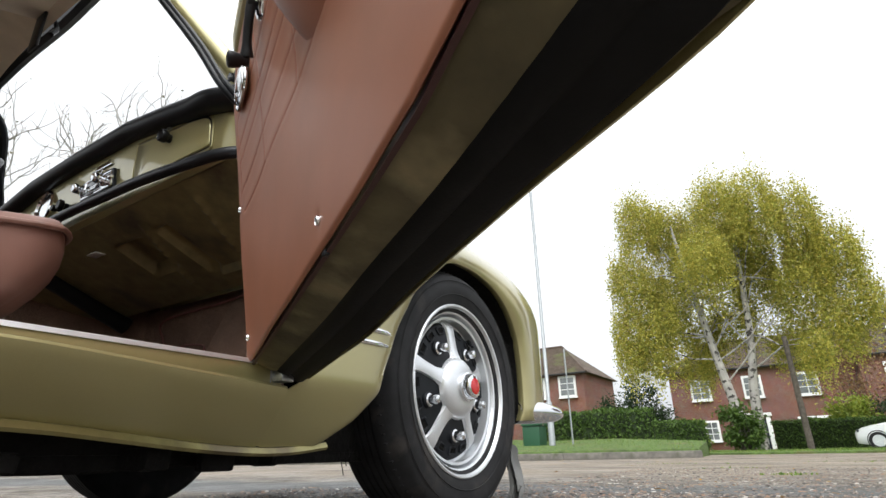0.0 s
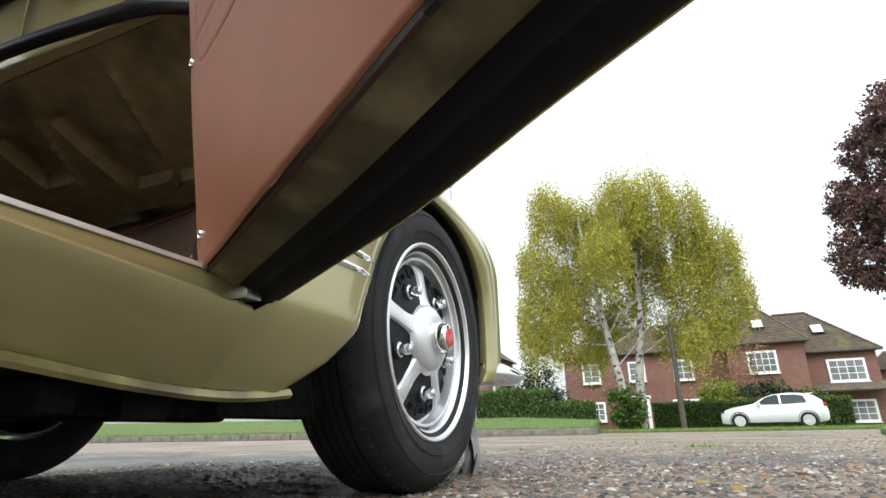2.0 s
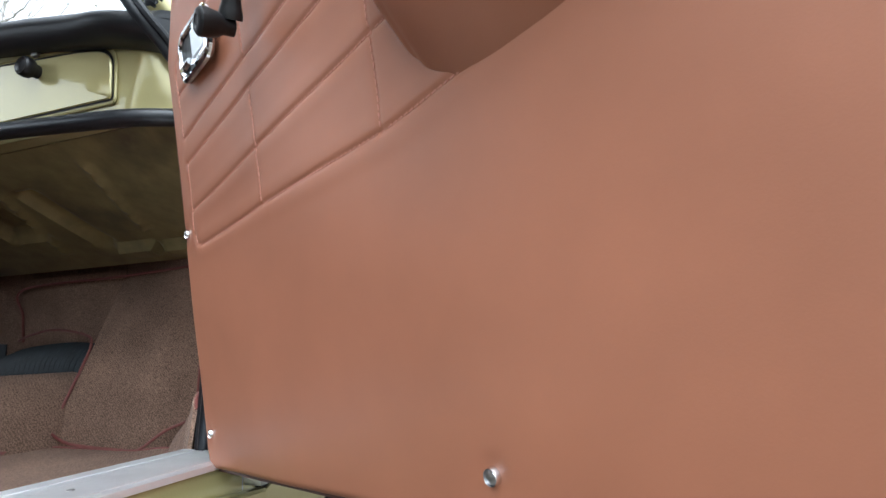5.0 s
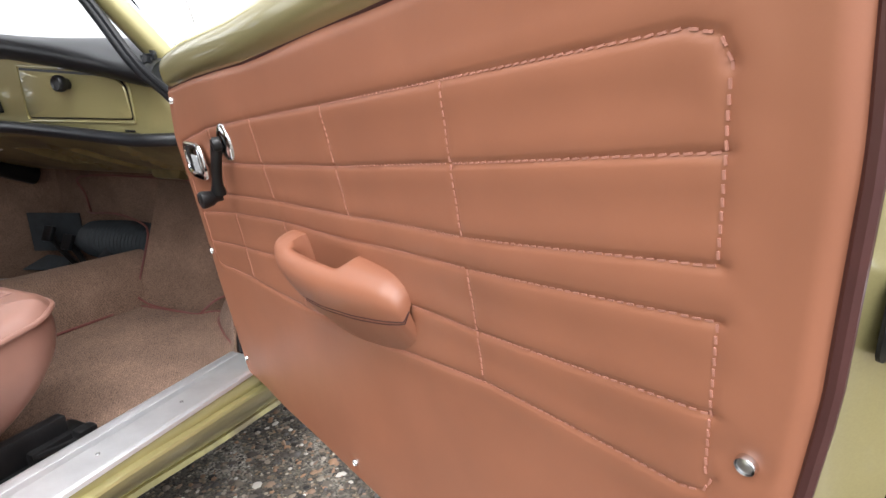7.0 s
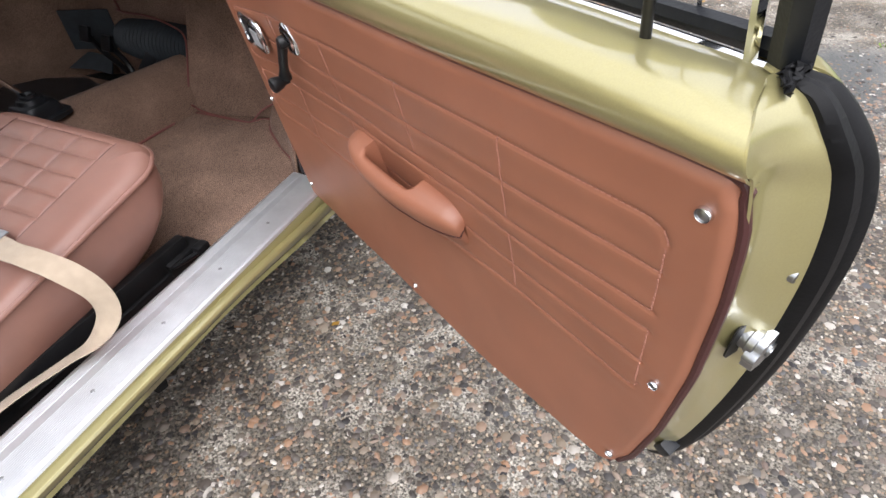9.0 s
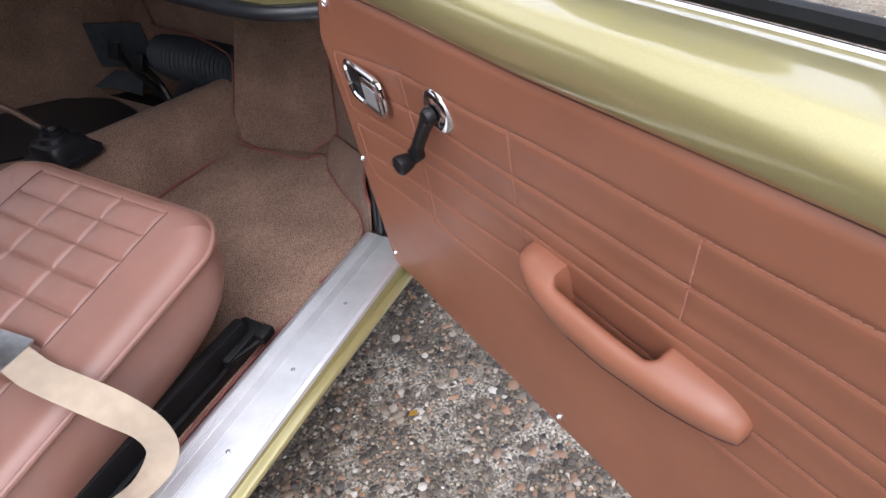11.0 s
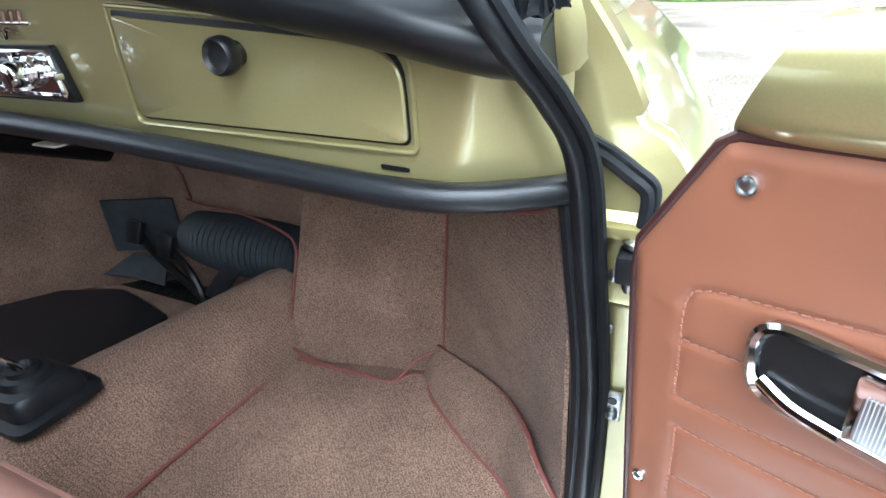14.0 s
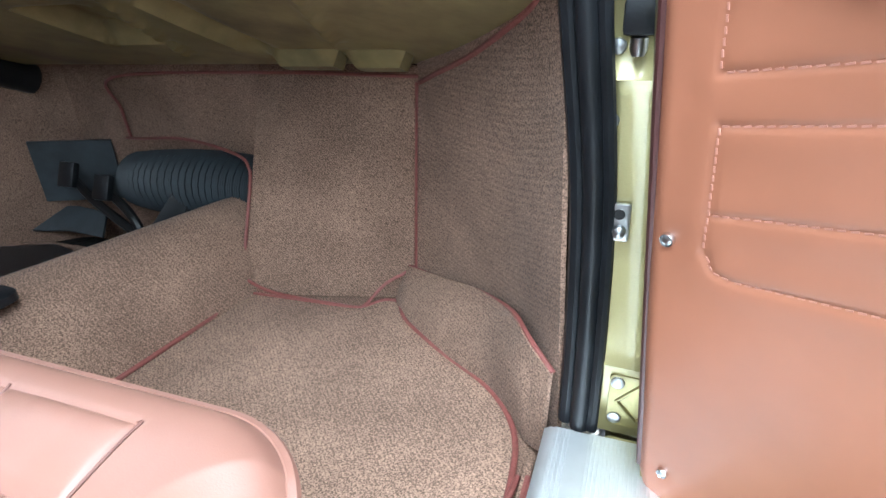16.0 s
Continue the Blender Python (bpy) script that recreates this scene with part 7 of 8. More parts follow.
def hedge(name, x0, y0, x1, y1, deep, high, leaf, label, seed, density=420):
    """A clipped hedge: a dark core with single leaves all over it."""
    rng = np.random.default_rng(seed)
    root = thing(name, ((x0 + x1) / 2, (y0 + y1) / 2, 0), label, "hedge")
    way = Vector((x1 - x0, y1 - y0, 0))
    length = way.length
    m = Matrix.Translation(((x0 + x1) / 2, (y0 + y1) / 2, 0)) @ Matrix.Rotation(math.atan2(way.y, way.x), 4, "Z")
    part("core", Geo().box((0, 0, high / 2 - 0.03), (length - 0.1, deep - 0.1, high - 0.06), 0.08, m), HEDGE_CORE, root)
    n = int((length * (high * 2 + deep)) * density)
    n = min(n, 16000)
    u = rng.uniform(-length / 2, length / 2, n)
    k = rng.uniform(0, 2 * high + deep, n)
    px = np.where(k < high, -deep / 2, np.where(k < high + deep, k - high - deep / 2, deep / 2))
    pz = np.where(k < high, k, np.where(k < high + deep, high, 2 * high + deep - k))
    pts = np.stack([u, px, pz], 1) + rng.normal(size=(n, 3)) * 0.035
    pts[:, 2] += 0.04 * np.sin(u * 1.7) + 0.03 * np.sin(u * 4.1)
    pts[:, 2] = np.maximum(pts[:, 2], 0.02)
    world_pts = (np.array(m.to_3x3()) @ pts.T).T + np.array(m.translation)
    part("leaves", leaves(world_pts, 0.055, rng), leaf, root, smooth=0)
    return root


a, b = out(-24, 19.5), out(-12.6, 20.5)
hedge("hedge", *a, *b, 1.2, 1.42, HEDGE_LEAF, "clipped green privet hedge beside the verge", 11)
a, b = out(-13.4, 24.5), out(-8.6, 27)
hedge("hedge", *a, *b, 1.0, 1.25, HEDGE_LEAF, "lower clipped green hedge", 12)
a, b = out(-2.6, 32), out(13.0, 32)
hedge("hedge", *a, *b, 1.1, 1.32, HEDGE_LEAF, "long clipped green hedge behind the parked white car", 13)


def shrub(name, az, r, wide, high, leaf, label, seed, count=2600, foot=0.0, size=0.09):
    rng = np.random.default_rng(seed)
    x, y = out(az, r)
    root = thing(name, (x, y, 0), label, "shrub")
    stems = Geo()
    for _ in range(7):
        tip = (x + rng.normal() * wide * 0.3, y + rng.normal() * wide * 0.2, high * rng.uniform(0.6, 0.95))
        stems.sweep(branch_path(rng, (x + rng.normal() * 0.1, y, 0), tip, 0.08), np.linspace(0.04, 0.01, 7), 5)
    part("stems", stems, BARK, root)
    c = rng.normal(size=(40, 3))
    c *= rng.uniform(0.4, 1, size=(40, 1)) / np.linalg.norm(c, axis=1, keepdims=True)
    pts = np.concatenate([c[rng.integers(40, size=count)] + rng.normal(size=(count, 3)) * 0.16])
    pts *= np.array([wide / 2, wide / 2.4, (high - foot) / 2])
    pts += np.array([x, y, (high + foot) / 2])
    pts[:, 2] = np.maximum(pts[:, 2], 0.03)
    part("foliage", leaves(pts, size, rng), leaf, root, smooth=0)


shrub("evergreen_bush", -13.2, 34, 3.6, 4.3, DARK_LEAF, "large dark evergreen bush", 21, 6000)
shrub("evergreen_bush", -16.2, 36, 2.4, 3.2, DARK_LEAF, "dark evergreen bush behind the hedge", 22, 2500)
shrub("shrub", -5.0, 27.2, 1.7, 1.9, HEDGE_LEAF, "scruffy green shrub at the birch's foot", 23, 2400)
shrub("shrub", -9.0, 28.0, 1.2, 1.5, LIME_LEAF, "thin yellow-green shrub beside the gate", 24, 900)
shrub("shrub", 3.4, 33.5, 2.2, 2.7, LIME_LEAF, "bright yellow-green shrub over the hedge", 25, 2600)
shrub("shrub", 7.4, 34, 3.6, 2.3, DARK_LEAF, "dark green shrub over the hedge", 26, 3600)
shrub("shrub", 9.8, 34, 2.6, 2.2, HEDGE_LEAF, "green shrub over the hedge", 27, 2400)
shrub("autumn_shrub", 4.2, 36, 4.0, 5.6, RUST_LEAF, "tall thin shrub with rusty autumn leaves", 28, 1700, foot=2.0)


def verge(name, outline, height, label, seed, blades=9000, near=None, slope=0.0, front=(0.0, 0.0)):
    """A raised grass verge with blades along its surface."""
    root = thing(name, (outline[0][0], outline[0][1], 0), label, "grass verge", kind="structure")
    turf = Geo().plate(outline, height, None, min(0.06, height * 0.6), 2)

    def rise(x, y):
        """A bank that climbs away from its front line."""
        return slope * np.maximum(0.0, y - front[0] - front[1] * x)
    turf.v = [(x, y, z + (float(rise(x, y)) if z > height * 0.3 else 0.0)) for x, y, z in turf.v]
    part("turf", turf, GRASS, root)
    rng = np.random.default_rng(seed)
    poly = np.array(outline)
    pts = []
    lo, hi = poly.min(0), poly.max(0)
    tries = rng.uniform(lo, hi, size=(blades * 3, 2))
    if near is not None:
        tries[:, 1] = lo[1] + (hi[1] - lo[1]) * rng.uniform(0, 1, len(tries)) ** near
    inside = np.zeros(len(tries), bool)
    for i in range(len(poly)):
        (xa, ya), (xb, yb) = poly[i - 1], poly[i]
        hit = ((ya > tries[:, 1]) != (yb > tries[:, 1])) & (tries[:, 0] < (xb - xa) * (tries[:, 1] - ya) / (yb - ya + 1e-12) + xa)
        inside ^= hit
    t = tries[inside][:blades]
    n = len(t)
    h = rng.uniform(0.03, 0.09, n)
    lean = rng.normal(size=(n, 2)) * 0.03
    w = rng.normal(size=(n, 2))
    w = w / np.linalg.norm(w, axis=1, keepdims=True) * 0.006
    base = np.column_stack([t, height - 0.005 + rise(t[:, 0], t[:, 1])])
    verts = np.stack([base - np.column_stack([w, np.zeros(n)]), base + np.column_stack([w, np.zeros(n)]), base + np.column_stack([lean, h])], 1).reshape(-1, 3)
    geo = Geo()
    geo.v = [tuple(v) for v in verts]
    geo.f = [(3 * i, 3 * i + 1, 3 * i + 2) for i in range(n)]
    ob = part("grass_blades", geo, GRASS_BLADE, root, smooth=0)
    ob["kind"] = "stuff"
    return root


verge("verge_right", [(1.72, 3.15), (1.85, 4.2), (2.1, 5.6), (2.65, 8.0), (4.0, 11.4), (7.0, 14.2), (13, 17), (30, 17), (30, 3.0), (6, 2.6), (2.2, 2.7)], 0.07, "grass verge with fallen leaves along its edge", 31, 16000, near=1.8)
verge("verge_left", [(-1.25, 11.5), (-3.5, 10.4), (-8, 9.2), (-24, 7.6), (-30, 20), (-5.5, 19.0), (-1.6, 15.0)], 0.17, "raised grass bank behind a kerb", 32, 14000, near=1.3, slope=0.05, front=(11.7, 0.17))
verge("verge_far", [(-0.8, 15.5), (5.5, 15.0), (16, 18.5), (16, 27.0), (-14, 30.0), (-4, 19)], 0.05, "mown grass strip in front of the hedge", 33, 12000, near=1.2)
verge("verge_house", [(-30, 29.5), (30, 29.5), (40, 60), (-40, 60)], 0.06, "front garden lawn before the brick house", 34, 3000)
verge("verge_beside", [(-9.5, -8), (-8.8, -2), (-8.5, 3.0), (-9.5, 6.5), (-30, 7), (-30, -8)], 0.10, "grass verge on the far side of the drive", 35, 7000)
kerb_run = [(-1.2, 11.3), (-3.5, 10.2), (-8, 9.0), (-16, 8.2)]
for (xa, ya), (xb, yb) in zip(kerb_run, kerb_run[1:]):
    n = max(1, round(math.hypot(xb - xa, yb - ya) / 0.9))
    for i in range(n):
        t = (i + 0.5) / n
        m = Matrix.Translation((xa + (xb - xa) * t, ya + (yb - ya) * t, 0.06)) @ Matrix.Rotation(math.atan2(yb - ya, xb - xa), 4, "Z")
        single("kerb_stone", Geo().box((0, 0, 0), (0.9, 0.14, 0.14), 0.02, m), KERB, "weathered concrete kerb stone", "kerb", m.translation, "kerb stones", "structure")

# fallen leaves and moss tufts on the ground
rng = np.random.default_rng(41)
spots = np.concatenate([np.column_stack([rng.uniform(1.3, 4.5, 240), rng.uniform(2.6, 11, 240)]), np.column_stack([rng.uniform(0.1, 2.2, 70), rng.uniform(-1.2, 2.6, 70)]), np.column_stack([rng.uniform(-6, 4, 120), rng.uniform(3, 13, 120)])])
pts = np.column_stack([spots, np.full(len(spots), 0.012)])
flat = leaves(pts, 0.020, rng)
arr = np.array(flat.v)
arr[:, 2] = 0.009 + (arr[:, 2] - 0.012) * 0.25
flat.v = [tuple(p) for p in arr]
single("fallen_leaves", flat, FALLEN, "scattered yellow and brown fallen leaves on the ground", "leaves", kind="stuff", smooth=0)
tuft = []
for cx, cy, n, s in ((0.55, 3.3, 60, 0.07), (0.1, 4.6, 30, 0.2), (1.45, 2.9, 60, 0.07), (1.8, 2.5, 60, 0.08), (-0.6, 6.2, 50, 0.4), (1.2, 6.5, 50, 0.3), (1.55, 2.1, 60, 0.06)):
    tuft.append(np.column_stack([rng.normal(cx, s, n), rng.normal(cy, s * 0.4, n), rng.uniform(0.002, 0.010, n)]))
single("moss_tufts", leaves(np.concatenate(tuft), 0.009, rng, -1.5), GRASS_BLADE, "small tufts of grass and moss in the cracks", "moss", kind="stuff", smooth=0)

# loose and embedded pebbles near the car, thinner and coarser farther off
PEBBLE = leaf_material("mixed_pebbles", [(0.028, 0.026, 0.027), (0.11, 0.09, 0.074), (0.045, 0.041, 0.040), (0.25, 0.21, 0.17), (0.34, 0.20, 0.12), (0.09, 0.092, 0.098), (0.23, 0.175, 0.12), (0.60, 0.57, 0.52)], 0.5)
n1, n2, n3 = 40000, 14000, 9000
px = np.concatenate([rng.uniform(-0.15, 1.9, n1), rng.uniform(-0.6, 3.2, n2), rng.uniform(-1.6, -0.15, n3)])
py = np.concatenate([rng.uniform(-1.15, 1.7, n1), 1.3 + 3.4 * rng.uniform(0, 1, n2) ** 1.6, rng.uniform(-0.8, 1.7, n3)])
n = n1 + n2 + n3
base = np.array([(1, 0, 0), (0.5, 0.87, 0), (-0.5, 0.87, 0), (-1, 0, 0), (-0.5, -0.87, 0), (0.5, -0.87, 0), (0.45, 0.25, 0.8), (-0.45, 0.3, 0.85), (0.0, -0.5, 0.8)])
facets = [(0, 1, 6), (1, 7, 6), (1, 2, 7), (2, 3, 7), (3, 8, 7), (3, 4, 8), (4, 5, 8), (5, 6, 8), (5, 0, 6), (6, 7, 8)]
size = np.exp(rng.normal(math.log(0.0050), 0.46, n)).clip(0.0016, 0.013)
turn_by = rng.uniform(0, 6.28, n)
stretch = rng.uniform(0.4, 1.0, n)
bx = base[None, :, 0] * size[:, None]
by = base[None, :, 1] * (size * stretch)[:, None]
bz = base[None, :, 2] * (size * rng.uniform(0.2, 0.6, n))[:, None]
gx = px[:, None] + bx * np.cos(turn_by)[:, None] - by * np.sin(turn_by)[:, None]
gy = py[:, None] + bx * np.sin(turn_by)[:, None] + by * np.cos(turn_by)[:, None]
stones = Geo()
stones.v = [tuple(p) for p in np.stack([gx, gy, bz], -1).reshape(-1, 3)]
stones.f = [tuple(9 * i + k for k in f) for i in range(n) for f in facets]
single("pebbles", stones, PEBBLE, "mixed brown and grey pebbles set in worn concrete", "pebbles", kind="stuff", smooth=60)


# ---- houses ----
def brick_material():
    mat = bpy.data.materials.new("red_brick_wall")
    mat.use_nodes = True
    nt = mat.node_tree
    bsdf = nt.nodes["Principled BSDF"]
    bsdf.inputs["Roughness"].default_value = 0.85
    pos = nt.nodes.new("ShaderNodeTexCoord").outputs["Object"]
    swap = nt.nodes.new("ShaderNodeMapping")
    swap.inputs["Rotation"].default_value = (radians(90), 0, 0)
    nt.links.new(pos, swap.inputs["Vector"])
    bricks = nt.nodes.new("ShaderNodeTexBrick")
    bricks.inputs["Scale"].default_value = 1.0
    bricks.inputs["Brick Width"].default_value, bricks.inputs["Row Height"].default_value = 0.225, 0.075
    bricks.inputs["Mortar Size"].default_value = 0.008
    bricks.inputs["Color1"].default_value = (0.24, 0.075, 0.045, 1)
    bricks.inputs["Color2"].default_value = (0.16, 0.05, 0.035, 1)
    bricks.inputs["Mortar"].default_value = (0.3, 0.26, 0.22, 1)
    nt.links.new(swap.outputs["Vector"], bricks.inputs["Vector"])
    blot = nt.nodes.new("ShaderNodeTexNoise")
    blot.inputs["Scale"].default_value = 1.2
    nt.links.new(pos, blot.inputs["Vector"])
    mix = nt.nodes.new("ShaderNodeMix")
    mix.data_type, mix.blend_type = "RGBA", "MULTIPLY"
    mix.inputs["Factor"].default_value = 0.4
    nt.links.new(bricks.outputs["Color"], mix.inputs["A"])
    nt.links.new(blot.outputs["Color"], mix.inputs["B"])
    nt.links.new(mix.outputs["Result"], bsdf.inputs["Base Color"])
    return mat


BRICK = brick_material()
TILES = material("brown_roof_tiles", (0.085, 0.062, 0.045), rough=0.9, spread=0.35, scale=3, fine=8, bump=0.8, depth=0.05, stain=(0.11, 0.115, 0.045), stain_scale=0.8)
WHITE = material("white_window_paint", (0.78, 0.78, 0.77), rough=0.5, spread=0.04, scale=5, bump=0.0)
DOOR_BLUE = material("dark_blue_door", (0.012, 0.018, 0.035), rough=0.4, spread=0.1, scale=5, bump=0.0)
GUTTER = material("black_gutter", (0.012, 0.012, 0.012), rough=0.5, spread=0.2, bump=0.0)


HOUSE_GLASS = material("curtained_window_glass", (0.17, 0.18, 0.185), rough=0.06, spread=0.5, scale=0.8, bump=0.0, spec=0.8)


def window(house, x, z, w, h, y, cols=2, rows=3):
    """A white casement with glazing bars, set in the wall at y."""
    frame_ob = part("window", Geo().box((x, y - 0.03, z), (w, 0.14, h), 0.01), WHITE, house, "white-framed casement window")
    nx = cols * 2
    for i in range(nx):
        for j in range(rows):
            cw, ch = (w - 0.26) / nx, (h - 0.26) / rows
            part("pane", Geo().box((x - (w - 0.26) / 2 + cw * (i + 0.5), y - 0.095, z - (h - 0.26) / 2 + ch * (j + 0.5)), (cw - 0.05, 0.012, ch - 0.05)), HOUSE_GLASS, frame_ob)
    part("window_sill", Geo().box((x, y - 0.12, z - h / 2 - 0.03), (w + 0.1, 0.16, 0.06), 0.01), WHITE, frame_ob)


def hip_roof(house, x0, x1, y0, y1, eaves, ridge, hip_l, hip_r, over=0.35):
    """A tiled roof with hipped ends; a hip of 0 leaves a gable."""
    x0, x1, y0, y1 = x0 - over, x1 + over, y0 - over, y1 + over
    ym = (y0 + y1) / 2
    v = [(x0, y0, eaves), (x1, y0, eaves), (x1, y1, eaves), (x0, y1, eaves), (x0 + hip_l, ym, ridge), (x1 - hip_r, ym, ridge)]
    f = [(0, 1, 5, 4), (1, 2, 5), (2, 3, 4, 5), (3, 0, 4), (3, 2, 1, 0)]
    roof = part("roof", Geo().add(v, f), TILES, house, "brown tiled roof", smooth=0)
    part("ridge_tiles", Geo().sweep([v[4], v[5]], 0.12, 8), TILES, roof)
    for a, b in ((0, 4), (1, 5)):
        part("hip_tiles", Geo().sweep([v[a], v[b]], 0.09, 6), TILES, roof)
    courses = Geo()
    for k in np.linspace(0.03, 0.97, 22):
        pa = [v[0][i] + (v[4][i] - v[0][i]) * k for i in range(3)]
        pb = [v[1][i] + (v[5][i] - v[1][i]) * k for i in range(3)]
        courses.sweep([(pa[0], pa[1] - 0.01, pa[2] + 0.01), (pb[0], pb[1] - 0.01, pb[2] + 0.01)], 0.02, 4)
    part("tile_coursing", courses, TILES, roof)
    part("gutter", Geo().box(((x0 + x1) / 2, y0, eaves - 0.04), (x1 - x0, 0.12, 0.12), 0.03), GUTTER, roof)
    return roof, v


house = thing("brick_house", (1.0, 48.0, 0), "red brick house with white windows and a brown tiled roof", "house")
YA, YB, YC = 46.0, 44.6, 46.3
part("wall", Geo().box((-1.9, YA + 3.5, 2.9), (12.6, 7.0, 5.8), 0.02), BRICK, house)
part("wall", Geo().box((6.5, YB + 3.0, 2.9), (4.9, 6.0, 5.8), 0.02), BRICK, house)
part("wall", Geo().box((11.2, YC + 3.0, 2.55), (4.5, 6.0, 5.1), 0.02), BRICK, house)
part("wall", Geo().box((16.6, YC + 4.5, 1.9), (6.4, 6.0, 3.8), 0.02), BRICK, house)
hip_roof(house, -8.2, 9.0, YA, YA + 7, 5.8, 8.4, 3.0, 3.0)
hip_roof(house, 4.05, 8.95, YB, YB + 6, 5.8, 8.9, 2.4, 2.4)
hip_roof(house, 6.5, 13.45, YC, YC + 6, 5.1, 8.5, 2.0, 3.4)
hip_roof(house, 13.4, 19.8, YC + 1.5, YC + 7, 3.8, 5.2, 2.0, 2.0)
part("porch_roof", Geo().sheet([[(9.0, YC - 1.2, 2.25), (13.6, YC - 1.2, 2.25)], [(9.0, YC, 2.85), (13.6, YC, 2.85)]], 0.12), TILES, house, "lean-to tiled roof")
for x, z, w, h, y, c, r in ((-6.0, 4.4, 1.45, 1.6, YA, 1, 3), (-2.45, 4.4, 1.3, 1.6, YA, 1, 3), (0.95, 4.35, 1.45, 1.6, YA, 1, 3), (-6.1, 1.4, 1.9, 1.5, YA, 2, 3), (0.9, 1.4, 2.0, 1.5, YA, 2, 3), (6.25, 4.45, 1.9, 1.6, YB, 2, 3), (11.55, 3.75, 2.3, 1.6, YC, 2, 3), (11.6, 1.0, 2.3, 1.5, YC, 2, 3)):
    window(house, x, z, w, h, y, c, r)
door_ob = part("house_door", Geo().box((-2.55, YA - 0.04, 1.05), (0.95, 0.12, 2.1), 0.02), DOOR_BLUE, house, "dark blue front door")
part("door_surround", Geo().box((-3.2, YA - 0.08, 1.15), (0.28, 0.2, 2.3), 0.02).box((-1.9, YA - 0.08, 1.15), (0.28, 0.2, 2.3), 0.02).box((-2.55, YA - 0.12, 2.4), (1.8, 0.3, 0.24), 0.02), WHITE, door_ob, "white door surround")
part("letter_plate", Geo().box((-2.55, YA - 0.11, 1.0), (0.3, 0.02, 0.08), 0.01), STEEL, door_ob)
for x, z, y, k in ((6.5, 7.35, YB + 0.95, 0.0), (10.6, 6.95, YC + 1.25, 0.0)):
    sky_ob = part("skylight", Geo().box((0, 0, 0), (0.85, 1.0, 0.1), 0.02, pose(x, y, z, 47, 0, 0)), GUTTER, house, "roof window")
    part("pane", Geo().box((0, 0, 0.06), (0.68, 0.82, 0.02), 0, pose(x, y, z, 47, 0, 0)), WHITE, sky_ob)
part("chimney_pot", Geo().lathe([(0.14, 0), (0.12, 0.5), (0.15, 0.55)], 12, Matrix.Translation((8.0, YB + 0.2, 5.6))), BRICK, house)

far_house = thing("brick_house", (-15.5, 40, 0), "red brick house end with a tiled roof behind the hedge", "house")
part("wall", Geo().box((-16.4, 40.5, 2.7), (8.6, 7.0, 5.4), 0.02), BRICK, far_house)
hip_roof(far_house, -20.7, -12.1, 37.0, 44.0, 5.4, 8.0, 2.8, 3.0)
window(far_house, -13.3, 4.5, 1.3, 1.5, 37.0, 1, 3)
window(far_house, -15.6, 4.5, 1.3, 1.5, 37.0, 1, 3)
window(far_house, -14.4, 1.5, 1.8, 1.4, 37.0, 2, 3)


# ---- lamp post, pole, bins ----
GALV = material("galvanised_steel", (0.36, 0.38, 0.39), rough=0.5, metal=0.6, spread=0.15, scale=20, fine=60, bump=0.1)
lx, ly = out(-21.9, 15.0)
lamp = thing("street_lamp", (lx, ly, 0), "tall grey steel street lamp on the verge", "street lamp")
part("pole", Geo().sweep([(lx, ly, 0), (lx, ly, 1.4), (lx, ly, 1.45), (lx, ly, 8.3)], [0.085, 0.08, 0.05, 0.038], 12), GALV, lamp)
part("lamp_head", Geo().box((lx + 0.12, ly, 8.36), (0.42, 0.16, 0.10), 0.03), GALV, lamp, "grey lamp head")
px2, py2 = out(-0.1, 27.0)
pole = thing("wooden_pole", (px2, py2, 0), "dark wooden telegraph pole on the verge", "pole")
part("shaft", Geo().sweep([(px2, py2, 0), (px2, py2, 4.6)], [0.13, 0.10], 12), BARK, pole)
sx, sy = out(-19.9, 15.5)
post_b = thing("sign_post", (sx, sy, 0), "slim pale grey post by the hedge", "post")
part("shaft", Geo().sweep([(sx, sy, 0), (sx, sy, 2.9)], 0.022, 10), GALV, post_b)
BIN = material("green_plastic", (0.012, 0.07, 0.03), rough=0.5, spread=0.1, bump=0.05)
gx0, gy0 = out(-23.6, 15.4)
bin_ob = thing("wheelie_bin", (gx0, gy0, 0), "dark green plastic bin beside the lamp post", "bin")
part("bin_body", Geo().box((gx0, gy0, 0.45), (0.5, 0.5, 0.75), 0.04), BIN, bin_ob)
part("bin_lid", Geo().box((gx0, gy0, 0.86), (0.54, 0.56, 0.07), 0.025), BIN, bin_ob)
part("bin_wheel", Geo().lathe([(0.09, -0.03), (0.09, 0.03)], 16, turn(gx0, gy0 + 0.2, 0.09, (1, 0, 0))), BLACK_RUBBER, bin_ob)

# grey rag of sheeting by the front wheel
RAG = material("grey_plastic_sheet", (0.2, 0.2, 0.19), rough=0.45, spread=0.2, scale=12, fine=60, bump=0.4)
rng = np.random.default_rng(51)
rag_rows = []
for k in np.linspace(0, 1, 14):
    row = []
    for q in np.linspace(-1, 1, 15):
        fold = 0.018 * math.sin(q * 6 + k * 2.4) + 0.008 * math.sin(q * 13 - k * 5) + rng.normal() * 0.0022
        row.append((-0.075 + 0.028 * q * (1 - 0.45 * k) + 0.012 * math.sin(k * 5), 1.05 + fold + 0.03 * k, 0.002 + 0.20 * k * (1 - 0.25 * abs(q) ** 1.5) + 0.004 * math.sin(q * 9)))
    rag_rows.append(row)
single("plastic_sheeting", Geo().sheet(rag_rows, 0.0012), RAG, "crumpled grey plastic sheeting hanging behind the front wheel", "sheeting", (-0.075, 1.05, 0.0))


